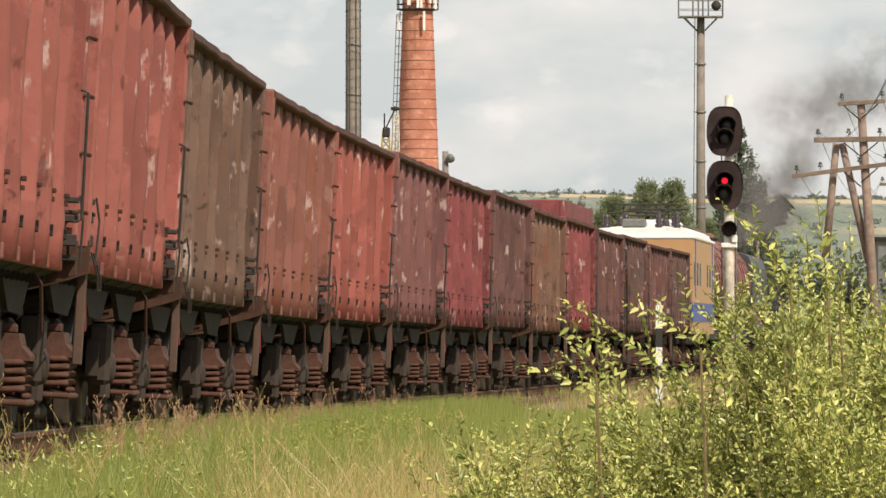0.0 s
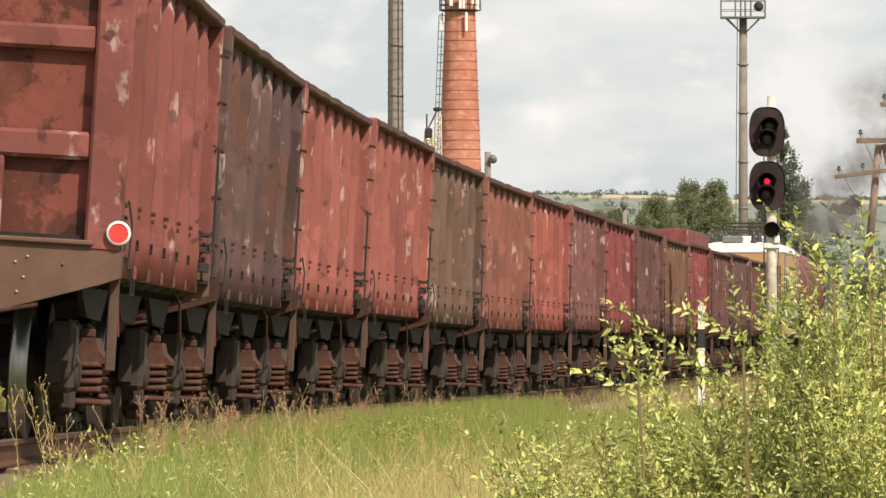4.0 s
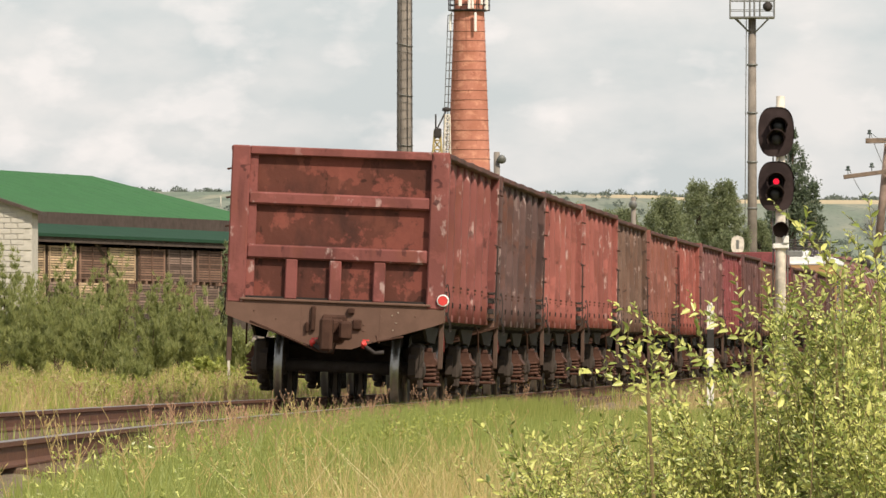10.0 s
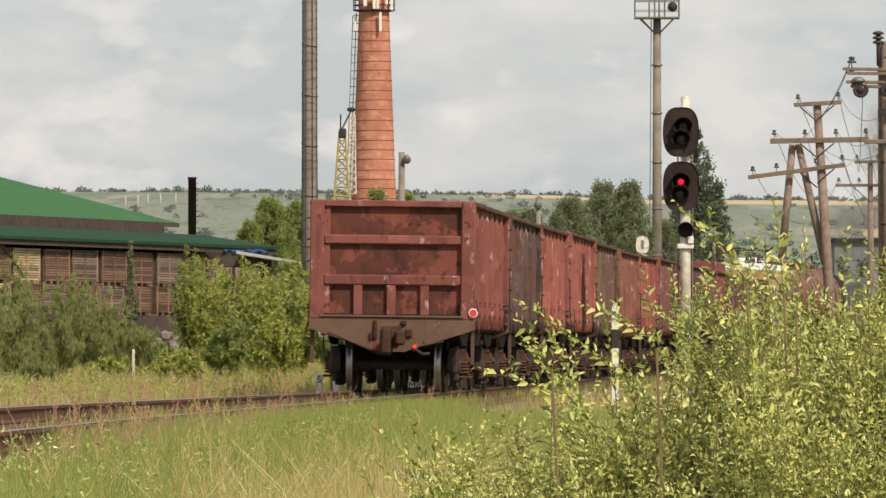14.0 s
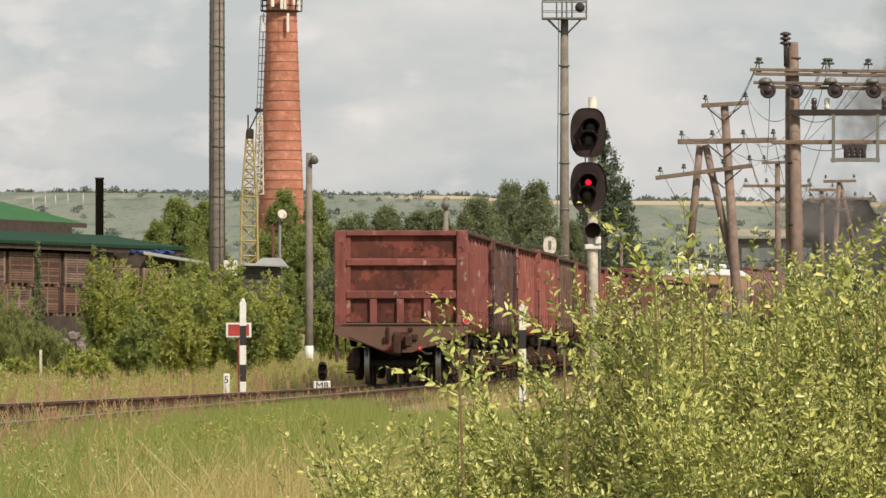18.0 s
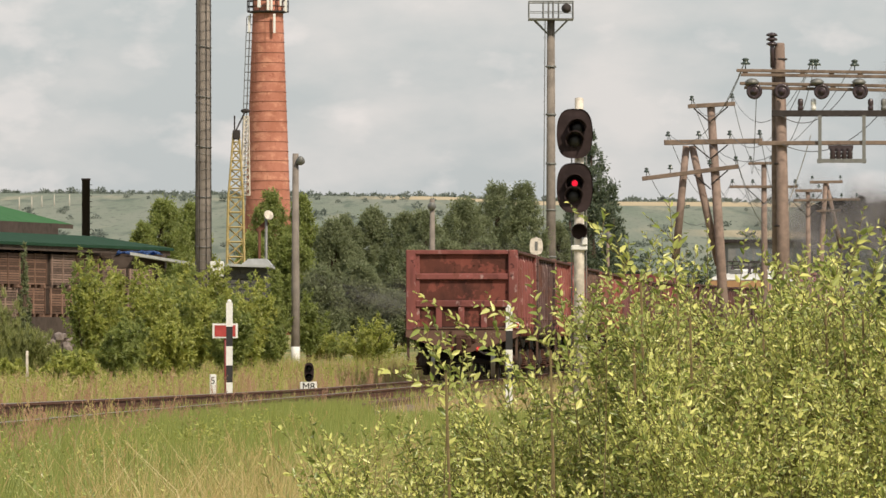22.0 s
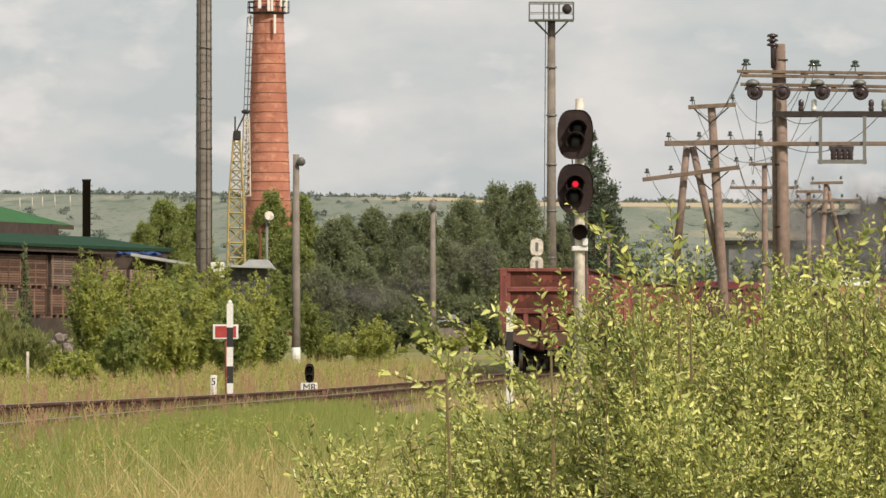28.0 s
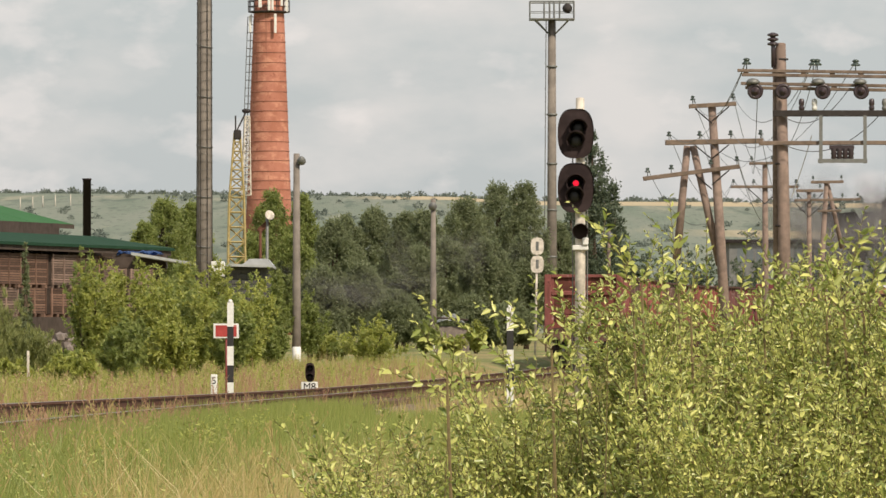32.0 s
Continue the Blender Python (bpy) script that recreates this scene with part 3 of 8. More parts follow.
def build_wagon():
    """A four-axle open-top wagon; its origin lies on rail level midway between the bogie pivots, y forwards."""
    root = thing("open_wagon", label="rust-red steel open-top freight wagon on two bogies", category="freight wagon", group="wagons of the freight train")

    def add(name, b, mat, parent=root, label="", paint=False, smooth=False):
        ob = part(name, b, mat, parent, label, smooth)
        if paint:
            ob["painted"] = 1
        return ob
    P0 = PAINTS[0]
    TOP, BASE = 3.435, 1.20
    # floor and underframe
    b = bmesh.new()
    box(b, -1.36, 1.36, -6.3, 6.3, 1.30, 1.40)
    add("floor_plate", b, M_UNDER)
    b = bmesh.new()
    prism(b, [(-6.3, 1.3), (-6.3, 0.98), (-4.6, 0.92), (4.6, 0.92), (6.3, 0.98), (6.3, 1.3)], -0.2, 0.2)
    for y in (-4.325, -1.45, 1.45, 4.325):
        prism(b, [(-1.34, 1.3), (-1.34, 1.16), (-0.4, 0.95), (0.4, 0.95), (1.34, 1.16), (1.34, 1.3)], y - 0.11, y + 0.11, "y")
    add("underframe", b, M_UNDER)
    # bottom hatches hang as shallow V pockets over the bogies
    bays = [-6.28 + i * (12.56 / 7) for i in range(8)]
    for sx in (-1, 1):
        x0, x1 = 1.385, 1.50
        b = bmesh.new()
        n_ = 84
        lo = []
        for i in range(n_ + 1):
            y = -6.28 + 12.56 * i / n_
            k = i % 6
            out = 0.03 if k in (2, 4) else 0.0
            lo.append((sx * (1.345 + out), y))
        # the sheet is dented by loads: bulges that fade towards sill and chord
        rows_ = []
        for j in range(13):
            k_ = j / 12
            z_ = BASE + (TOP - 0.05 - BASE) * k_
            f_ = math.sin(math.pi * k_) ** 0.7
            rows_.append([b.verts.new((x + sx * f_ * (0.05 * noise.noise((y * 1.5, z_ * 0.9, sx * 3.1)) + 0.035 * noise.noise((y * 4.0, z_ * 2.0, sx * 7.7))), y, z_)) for x, y in lo])
        wb = [b.verts.new((sx * 1.25, y, BASE)) for x, y in lo]
        wt = [b.verts.new((sx * 1.25, y, TOP - 0.05)) for x, y in lo]
        for i in range(n_):
            for r0_, r1_ in zip(rows_, rows_[1:]):
                b.faces.new((r0_[i], r0_[i + 1], r1_[i + 1], r1_[i])).smooth = True
            b.faces.new((wb[i + 1], wb[i], wt[i], wt[i + 1]))
        bmesh.ops.recalc_face_normals(b, faces=b.faces[:])
        add("side_sheet", b, P0, label="ribbed steel side sheet with pale scrapes and painted dent highlights", paint=True)
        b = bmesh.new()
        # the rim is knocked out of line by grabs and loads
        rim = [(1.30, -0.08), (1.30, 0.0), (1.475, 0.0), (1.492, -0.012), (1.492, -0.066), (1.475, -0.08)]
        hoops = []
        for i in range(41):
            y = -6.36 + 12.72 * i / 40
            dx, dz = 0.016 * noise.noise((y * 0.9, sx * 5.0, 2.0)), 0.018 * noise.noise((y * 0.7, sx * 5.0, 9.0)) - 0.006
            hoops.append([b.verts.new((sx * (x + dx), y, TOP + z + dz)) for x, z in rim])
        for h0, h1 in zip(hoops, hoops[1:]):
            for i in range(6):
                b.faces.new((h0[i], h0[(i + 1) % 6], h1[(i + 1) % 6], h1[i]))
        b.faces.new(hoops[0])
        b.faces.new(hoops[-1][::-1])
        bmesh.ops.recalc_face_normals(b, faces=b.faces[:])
        add("top_chord", b, M_CHORD, label="dark red-brown rim")
        b = bmesh.new()
        box(b, min(sx * 1.32, sx * 1.40), max(sx * 1.32, sx * 1.40), -6.34, 6.34, BASE - 0.05, BASE + 0.05, 0.01)
        add("side_sill", b, P0, paint=True)
        # posts: shallow under the chord, full depth lower down
        turn = Matrix.Rotation(math.pi if sx < 0 else 0, 4, "Z")
        shapes = []
        for v_ in range(3):
            post = bmesh.new()
            rings_ = []
            for z_, xo_ in ((BASE - 0.05, 1.47), (1.45, 1.48), (1.7, 1.485), (1.95, 1.48), (2.2, 1.478), (2.45, 1.475), (2.7, 1.476), (2.98, 1.48), (3.16, 1.455), (3.355, 1.385)):
                f_ = 0.0 if z_ < 1.5 or z_ > 3.0 else 1.0
                xo_ += f_ * 0.03 * (noise.noise((z_ * 2.3, v_ * 4.7, sx * 2.0)) - 0.25)
                sh_ = f_ * 0.014 * noise.noise((z_ * 1.7, v_ * 8.1, sx * 6.0))
                rings_.append([post.verts.new(v) for v in ((1.33, -0.1, z_), (xo_ - 0.03, -0.085 + sh_, z_), (xo_, -0.05 + sh_, z_), (xo_ + 0.006 * f_ * noise.noise((z_ * 5, v_, 1)), 0.05 + sh_, z_), (xo_ - 0.03, 0.085 + sh_, z_), (1.33, 0.1, z_))])
            for r0_, r1_ in zip(rings_, rings_[1:]):
                for i_ in range(5):
                    post.faces.new((r0_[i_], r0_[i_ + 1], r1_[i_ + 1], r1_[i_])).smooth = True
            post.faces.new(rings_[0][::-1])
            post.faces.new(rings_[-1])
            bmesh.ops.recalc_face_normals(post, faces=post.faces[:])
            pm = add("side_post", post, P0, paint=True)
            pm.matrix_basis = Matrix.Translation((0, bays[1 + v_], 0)) @ turn
            shapes.append(pm.data)
        for i_, y in enumerate(bays[4:7]):
            o = again("side_post", shapes[(i_ * 2 + 1) % 3], root, Matrix.Translation((0, y, 0)) @ turn)
            o["painted"] = 1
        # latches of the hatch doors, on the feet of the posts
        lat = bmesh.new()
        prism(lat, [(-0.026, 1.41), (0.024, 1.418), (0.028, 1.395), (0.006, 1.37), (-0.004, 1.342), (-0.026, 1.35), (-0.018, 1.38)], 1.468, 1.498)
        lm = add("hatch_latch", lat, M_UNDER)
        hin = bmesh.new()
        box(hin, 1.472, 1.506, -0.045, 0.03, 1.615, 1.645, 0.006)
        box(hin, 1.472, 1.498, -0.03, 0.0, 1.56, 1.59, 0.004)
        hm = add("hatch_hinge", hin, M_COUPLER)
        lm.matrix_basis = hm.matrix_basis = Matrix.Translation((0, bays[1], 0)) @ turn
        for y in bays[2:7]:
            again("hatch_latch", lm.data, root, Matrix.Translation((0, y, 0)) @ turn)
            again("hatch_hinge", hm.data, root, Matrix.Translation((0, y, 0)) @ turn)
        # the discharge hatches slope in below the floor
        hat = bmesh.new()
        prism(hat, [(0.28, 0.80), (0.28, 1.28), (1.36, 1.28), (1.36, 1.15), (1.28, 1.11)], -0.8, 0.8, "y")
        for y_ in (-0.62, 0.0, 0.62):
            prism(hat, [(0.3, 0.775), (0.3, 0.80), (1.28, 1.12), (1.3, 1.09)], y_ - 0.03, y_ + 0.03, "y")
        hb = add("bottom_hatch", hat, M_UNDER)
        hb.matrix_basis = Matrix.Translation((0, (bays[0] + bays[1]) / 2, 0)) @ turn
        for i in range(1, 7):
            again("bottom_hatch", hb.data, root, Matrix.Translation((0, (bays[i] + bays[i + 1]) / 2, 0)) @ turn)
        # dark plates hang in wide Vs below the hatches
        for y in (-4.25, 0.0, 4.25):
            b = bmesh.new()
            prism(b, [(y - 2.1, 1.2), (y - 0.8, 0.86), (y + 0.8, 0.84), (y + 2.1, 1.2)], min(sx * 1.16, sx * 1.2), max(sx * 1.16, sx * 1.2))
            add("hatch_skirt", b, M_UNDER)
        # corner posts
        for sy in (-1, 1):
            b = bmesh.new()
            box(b, min(sx * 1.235, sx * 1.487), max(sx * 1.235, sx * 1.487), min(sy * 6.2, sy * 6.372), max(sy * 6.2, sy * 6.372), 1.30, TOP + 0.005, 0.02)
            add("corner_post", b, P0, paint=True)
            # grab irons up the corner
            for z in (1.56, 1.95, 2.34, 2.73, 3.12) if sx * sy > 0 else ():
                b = bmesh.new()
                x_ = sx * 1.48
                tube(b, [(x_, sy * 6.33, z), (x_ + sx * 0.06, sy * 6.33, z - 0.012), (x_ + sx * 0.06, sy * 6.2, z - 0.012), (x_, sy * 6.2, z)], 0.014, 5)
                add("grab_iron", b, M_COUPLER)
            b = bmesh.new()
            for y_, z0_, z1_, w_ in ((6.05, 1.61, 1.65, 0.05), (6.1, 1.48, 1.53, 0.035), (6.0, 1.32, 1.4, 0.03), (6.1, 1.22, 1.26, 0.05), (5.92, 1.53, 1.56, 0.04)):
                box(b, min(sx * 1.36, sx * 1.495), max(sx * 1.36, sx * 1.495), sy * y_ - w_, sy * y_ + w_, z0_, z1_, 0.008)
            tube(b, [(sx * 1.5, sy * 6.02, 1.66), (sx * 1.53, sy * 6.0, 1.5), (sx * 1.52, sy * 6.03, 1.2)], 0.009, 5)
            add("door_lock", b, M_IRON, label="dark door lock gear")
            if sy > 0:
                b = bmesh.new()
                tube(b, [(sx * 1.48, 5.75, 2.36), (sx * 1.53, 5.75, 2.34), (sx * 1.53, 5.75, 1.5), (sx * 1.48, 5.75, 1.48)], 0.012, 5)
                add("handrail", b, M_IRON)
                continue
            b = bmesh.new()
            tube(b, [(sx * 1.5, sy * 6.22, 1.28), (sx * 1.56, sy * 6.22, 1.1), (sx * 1.56, sy * 6.22, 1.02), (sx * 1.56, sy * 5.9, 1.02), (sx * 1.56, sy * 5.9, 1.1), (sx * 1.5, sy * 5.9, 1.28)], 0.008, 5)
            tube(b, [(sx * 1.53, sy * 6.22, 1.2), (sx * 1.53, sy * 5.9, 1.2)], 0.008, 5)
            add("corner_step", b, M_UNDER)
            b = bmesh.new()
            box(b, min(sx * 1.41, sx * 1.475), max(sx * 1.41, sx * 1.475), sy * 6.1 - 0.06, sy * 6.1 + 0.06, 0.5, 1.2, 0.008)
            add("hanging_strip", b, M_STRIP)
    for sy in (-1, 1):
        def yy(a, c):
            return (min(sy * a, sy * c), max(sy * a, sy * c))
        b = bmesh.new()
        box(b, -1.24, 1.24, *yy(6.20, 6.24), 1.36, TOP - 0.02)
        add("end_sheet", b, M_END_RUST, label="rusted and patched end sheet")
        b = bmesh.new()
        box(b, -1.24, 1.24, *yy(6.19, 6.36), TOP - 0.115, TOP + 0.002, 0.015)
        add("end_chord", b, P0, paint=True)
        for z0, z1 in ((2.645, 2.815), (1.91, 2.1)):
            b = bmesh.new()
            box(b, -1.24, 1.24, *yy(6.235, 6.345), z0, z1, 0.025)
            add("end_rib", b, P0, paint=True)
        for x in (-0.62, -0.02, 0.58):
            b = bmesh.new()
            box(b, x - 0.08, x + 0.08, *yy(6.235, 6.335), 1.37, 1.915, 0.015)
            add("end_stiffener", b, P0, paint=True)
        b = bmesh.new()
        box(b, -1.24, -1.13, *yy(6.235, 6.30), 1.37, TOP - 0.1)
        add("end_trim", b, P0, paint=True)
        # the deep end beam with its coupler
        b = bmesh.new()
        prism(b, [(-1.49, 1.36), (-1.49, 1.13), (-1.36, 1.08), (-0.40, 0.78), (-0.24, 0.72), (0.24, 0.72), (0.40, 0.78), (1.36, 1.08), (1.49, 1.13), (1.49, 1.36)], *yy(6.16, 6.36), "y")
        box(b, -1.3, 1.3, *yy(6.30, 6.40), 1.335, 1.372, 0.01)
        for x in (-0.45, 0.62):
            box(b, x - 0.006, x + 0.006, *yy(6.35, 6.365), 0.82, 1.34)
        add("end_beam", b, M_BEAM, label="grey-brown deep steel end beam")["beam"] = 1
        b = bmesh.new()
        box(b, -0.17, 0.17, *yy(6.3, 6.44), 0.84, 1.18, 0.03)
        box(b, -0.1, 0.1, *yy(6.42, 6.75), 0.9, 1.1, 0.03)
        # the jaw: a tall claw on one side, a lower block on the other
        box(b, min(-sy * 0.02, sy * 0.15), max(-sy * 0.02, sy * 0.15), *yy(6.66, 7.0), 0.68, 1.14, 0.035)
        box(b, min(-sy * 0.1, -sy * 0.27), max(-sy * 0.1, -sy * 0.27), *yy(6.66, 6.9), 0.84, 1.1, 0.035)
        box(b, -0.14, 0.14, *yy(6.6, 6.74), 0.8, 1.12, 0.03)
        # lugs and stops round the coupler
        for x_, z_, w_, h_ in ((-0.29, 1.12, 0.03, 0.17), (0.22, 1.24, 0.05, 0.04), (0.31, 1.06, 0.06, 0.07), (-0.37, 1.0, 0.025, 0.07)):
            lug = bmesh.new()
            box(lug, x_ - w_, x_ + w_, *yy(6.3, 6.42), z_ - h_, z_ + h_, 0.015)
            add("lug", lug, M_COUPLER)
        add("coupler", b, M_COUPLER, label="rust-brown automatic coupler")
        for x_, z_ in ((-0.34, 1.17), (-0.26, 1.17), (0.4, 1.06), (0.4, 0.98), (0.78, 1.2), (0.84, 1.1), (0.8, 1.0), (0.86, 1.24), (1.1, 1.2), (-0.8, 1.1), (-1.1, 1.2)):
            b = bmesh.new()
            lathe(b, [(0.011, 0.0), (0.011, 0.009), (0.004, 0.014)], 6, Matrix.Translation((x_, sy * 6.36, z_)) @ Matrix.Rotation(-sy * math.pi / 2, 4, "X"))
            add("rivet", b, M_MARK if 0.7 < x_ < 0.9 else M_BEAM)
        b = bmesh.new()
        tube(b, [(-1.15, sy * 6.42, 1.05), (-0.95, sy * 6.44, 0.98), (-0.2, sy * 6.46, 0.68), (0.0, sy * 6.46, 0.66), (0.06, sy * 6.46, 0.9)], 0.016, 6)
        tube(b, [(0.95, sy * 6.42, 0.92), (0.6, sy * 6.44, 0.84), (0.58, sy * 6.44, 0.92)], 0.014, 6)
        add("uncoupling_rod", b, M_COUPLER)
        for x in (-0.28, 0.42):
            b = bmesh.new()
            tube(b, [(x, sy * 6.38, 0.80), (x + 0.03, sy * 6.48, 0.76), (x + 0.16, sy * 6.55, 0.68), (x + 0.28, sy * 6.56, 0.70)], 0.028, 7)
            ho = add("brake_hose", b, M_IRON)
            b = bmesh.new()
            lathe(b, [(0.026, -0.06), (0.042, -0.045), (0.042, 0.035), (0.026, 0.06)], 8, Matrix.Translation((x, sy * 6.47, 0.79)) @ Matrix.Rotation(1.1, 4, "X"))
            box(b, x - 0.015, x + 0.07, *yy(6.46, 6.49), 0.84, 0.86)
            add("hose_tap", b, M_RED, ho, "red end valve")
    # brake levers over the bogies
    for y in (-4.325, 4.325):
        for sx in (-1, 1):
            b = bmesh.new()
            tube(b, [(sx * 1.3, y - 0.1, 1.14), (sx * 1.36, y - 0.04, 1.05), (sx * 1.37, y + 0.12, 0.74)], 0.014, 5)
            add("brake_lever", b, M_LEVER if sx > 0 and y < 0 else M_COUPLER)
    # bogies
    axle, wheel = wheelset_meshes()
    proto = None
    for y in (-4.325, 4.325):
        bog = new("bogie")
        bog.parent = root
        bog.location = (0, y, 0)
        if proto is None:
            proto = []
            for nm, bb, mm in build_bogie():
                o = part(nm, bb, mm, bog)
                proto.append(o)
        else:
            for o in proto:
                again(o.name.split(".")[0], o.data, bog, Matrix())
        for y2 in (-0.925, 0.925):
            if axle is not None:
                ax = part("wheelset", axle, M_IRON, root)
                ax_m, axle = ax.data, None
                wl_ = part("wheel", wheel, [M_FRAME, M_TREAD], ax, "steel wheel with a bright worn tread")
                wh_m = wl_.data
                wl_.matrix_basis = Matrix.Translation((0.79, 0, 0))
            else:
                ax = again("wheelset", ax_m, root, Matrix())
                again("wheel", wh_m, ax, Matrix.Translation((0.79, 0, 0)))
            again("wheel", wh_m, ax, Matrix.Translation((-0.79, 0, 0)) @ Matrix.Rotation(math.pi, 4, "Z"))
            ax.location = (0, y + y2, 0.4785)
    return root


def paint_and_shade(root, paint, label):
    tagged(root, label)
    for o in root.children_recursive:
        if o.get("painted"):
            o.material_slots[0].link = "OBJECT"
            o.material_slots[0].material = paint
        # end beams in the gaps take a darker colour in place of shade
        elif o.get("beam") and root is not last_wagon:
            o.material_slots[0].link = "OBJECT"
            o.material_slots[0].material = M_COUPLER
    return root


LOOK = [(0, "rust-red"), (1, "dark brown, pale-scraped"), (2, "faded salmon-red"), (2, "faded salmon-red"), (4, "umber brown"), (5, "rusty streaked red"), (6, "brick-red"), (7, "dull mauve-red"),
        (8, "crimson-red"), (9, "dark old brown"), (10, "ochre-brown"), (8, "tall crimson-red"), (9, "dark old brown"), (1, "dark brown"), (9, "dark old brown"), (1, "dark brown")]
last_wagon = build_wagon()
paint_and_shade(last_wagon, PAINTS[0], "rust-red steel open wagon, last of the train, rear end patched")
wagons = [last_wagon]
for i, (k, word) in enumerate(LOOK[1:]):
    wagons.append(paint_and_shade(copy_thing(last_wagon, Matrix()), PAINTS[k], word + " steel open-top freight wagon on two bogies"))
for sx in (-1, 1):
    b = bmesh.new()
    box(b, min(sx * 1.34, sx * 1.44), max(sx * 1.34, sx * 1.44), -6.3, 6.3, 3.43, 3.775, 0.015)
    part("side_extension", b, PAINTS[8], wagons[11], "raised side board on the wagon")
for sy in (-1, 1):
    b = bmesh.new()
    box(b, -1.34, 1.34, min(sy * 6.2, sy * 6.3), max(sy * 6.2, sy * 6.3), 3.43, 3.775, 0.015)
    part("end_extension", b, PAINTS[8], wagons[11])
# the tail disc hangs on the last wagon's corner
b = bmesh.new()
lathe(b, [(0.066, -0.012), (0.068, 0.0), (0.066, 0.006)], 28, Matrix.Translation((1.465, -6.40, 1.43)) @ Matrix.Rotation(math.pi / 2, 4, "X"))
disc = part("tail_disc", b, M_RED, last_wagon, "round red tail disc with a white rim")
b = bmesh.new()
rings = lathe(b, [(0.067, -0.014), (0.082, -0.012), (0.084, 0.0), (0.082, 0.009), (0.067, 0.012)], 28, Matrix.Translation((1.465, -6.40, 1.43)) @ Matrix.Rotation(math.pi / 2, 4, "X"))
bmesh.ops.delete(b, geom=[f for f in b.faces if len(f.verts) > 6], context="FACES")
part("rim", b, M_WHITE, disc, "white enamel rim")


# springs and loads differ: how high each wagon rides, and its lean in degrees
RIDE = {}
for i_, (dz_, lean_) in enumerate(((0, 0), (-0.012, 0.25), (0.0, -0.3), (0.045, 0.2), (-0.015, -0.35), (-0.04, 0.3), (-0.03, -0.15), (0.012, 0.3), (-0.02, -0.3), (0.025, 0.2), (-0.025, 0.35),
                                   (0.01, -0.2), (-0.02, 0.25), (0.02, -0.3), (-0.015, 0.2), (0.012, -0.2))):
    RIDE[PITCH * i_ + 6.96] = Matrix.Translation((0, 0, dz_)) @ Matrix.Rotation(radians(lean_), 4, "Y")


def train_pose(rear, half, t):
    """The pose of a vehicle whose rear coupling stands rear metres ahead of the last wagon's, with pivots half metres off its middle."""
    s = wagon_s(t) + rear
    a, b_ = line_point(s - half, 0, 0), line_point(s + half, 0, 0)
    d = b_ - a
    th = math.atan2(d.x, d.y)
    up = math.atan2(d.z, math.hypot(d.x, d.y))
    m = (a + b_) / 2
    return Matrix.Translation(m) @ Matrix.Rotation(-th, 4, "Z") @ Matrix.Rotation(up, 4, "X") @ Matrix.Rotation((cant(s - half) + cant(s + half)) / 2, 4, "Y") @ RIDE.get(rear, Matrix())


TRAIN = [(w, PITCH * i + 6.96, 4.325) for i, w in enumerate(wagons)]
for w, c, h in TRAIN:
    w.matrix_basis = train_pose(c, h, 0)


def motions():
    for w, c, h in TRAIN:
        walk(w, [(t, train_pose(c, h, t)) for t in range(33)])
    for w in wagons[:2]:
        for o in w.children:
            if o.name.startswith("wheelset"):
                base = o.matrix_basis.copy()
                walk(o, [(i / 15, base @ Matrix.Rotation(-(wagon_s(i / 15) - wagon_s(0)) / 0.4785, 4, "X")) for i in range(481)])
    sway_rows()
    smoke_rows()
# ---------------------------------------------------------------- the head of the train: a hauled electric locomotive, tank wagons, the diesel
M_ROOFWHITE = plain("white_roof_paint", (0.7, 0.7, 0.69), 0.5, 0, 0.8, 3, 0.5)
M_TAN = plain("tan_body_paint", (0.42, 0.24, 0.11), 0.5, 0, 0.8, 2, 0.5)
M_BLUEPAINT = plain("blue_band_paint", (0.05, 0.08, 0.28), 0.5, 0, 0.8, 3, 0.4)
M_TANK = plain("tank_paint", (0.17, 0.07, 0.058), 0.55, 0, 0.6, 1.5, 0.7)
M_DIESEL = plain("dark_loco_paint", (0.04, 0.04, 0.042), 0.5, 0, 0.7, 2, 0.5)


def running_gear(root, pivots):
    for y in pivots:
        bog = new("bogie")
        bog.parent = root
        bog.location = (0, y, 0)
        for o in [c for c in last_wagon.children if c.name.startswith("bogie")][0].children:
            again(o.name.split(".")[0], o.data, bog, Matrix())
        ws = [c for c in last_wagon.children if c.name.startswith("wheelset")][0]
        for y2 in (-0.925, 0.925):
            a = again("wheelset", ws.data, root, Matrix.Translation((0, y + y2, 0.4785)))
            for c in ws.children:
                again("wheel", c.data, a, c.matrix_basis.copy())


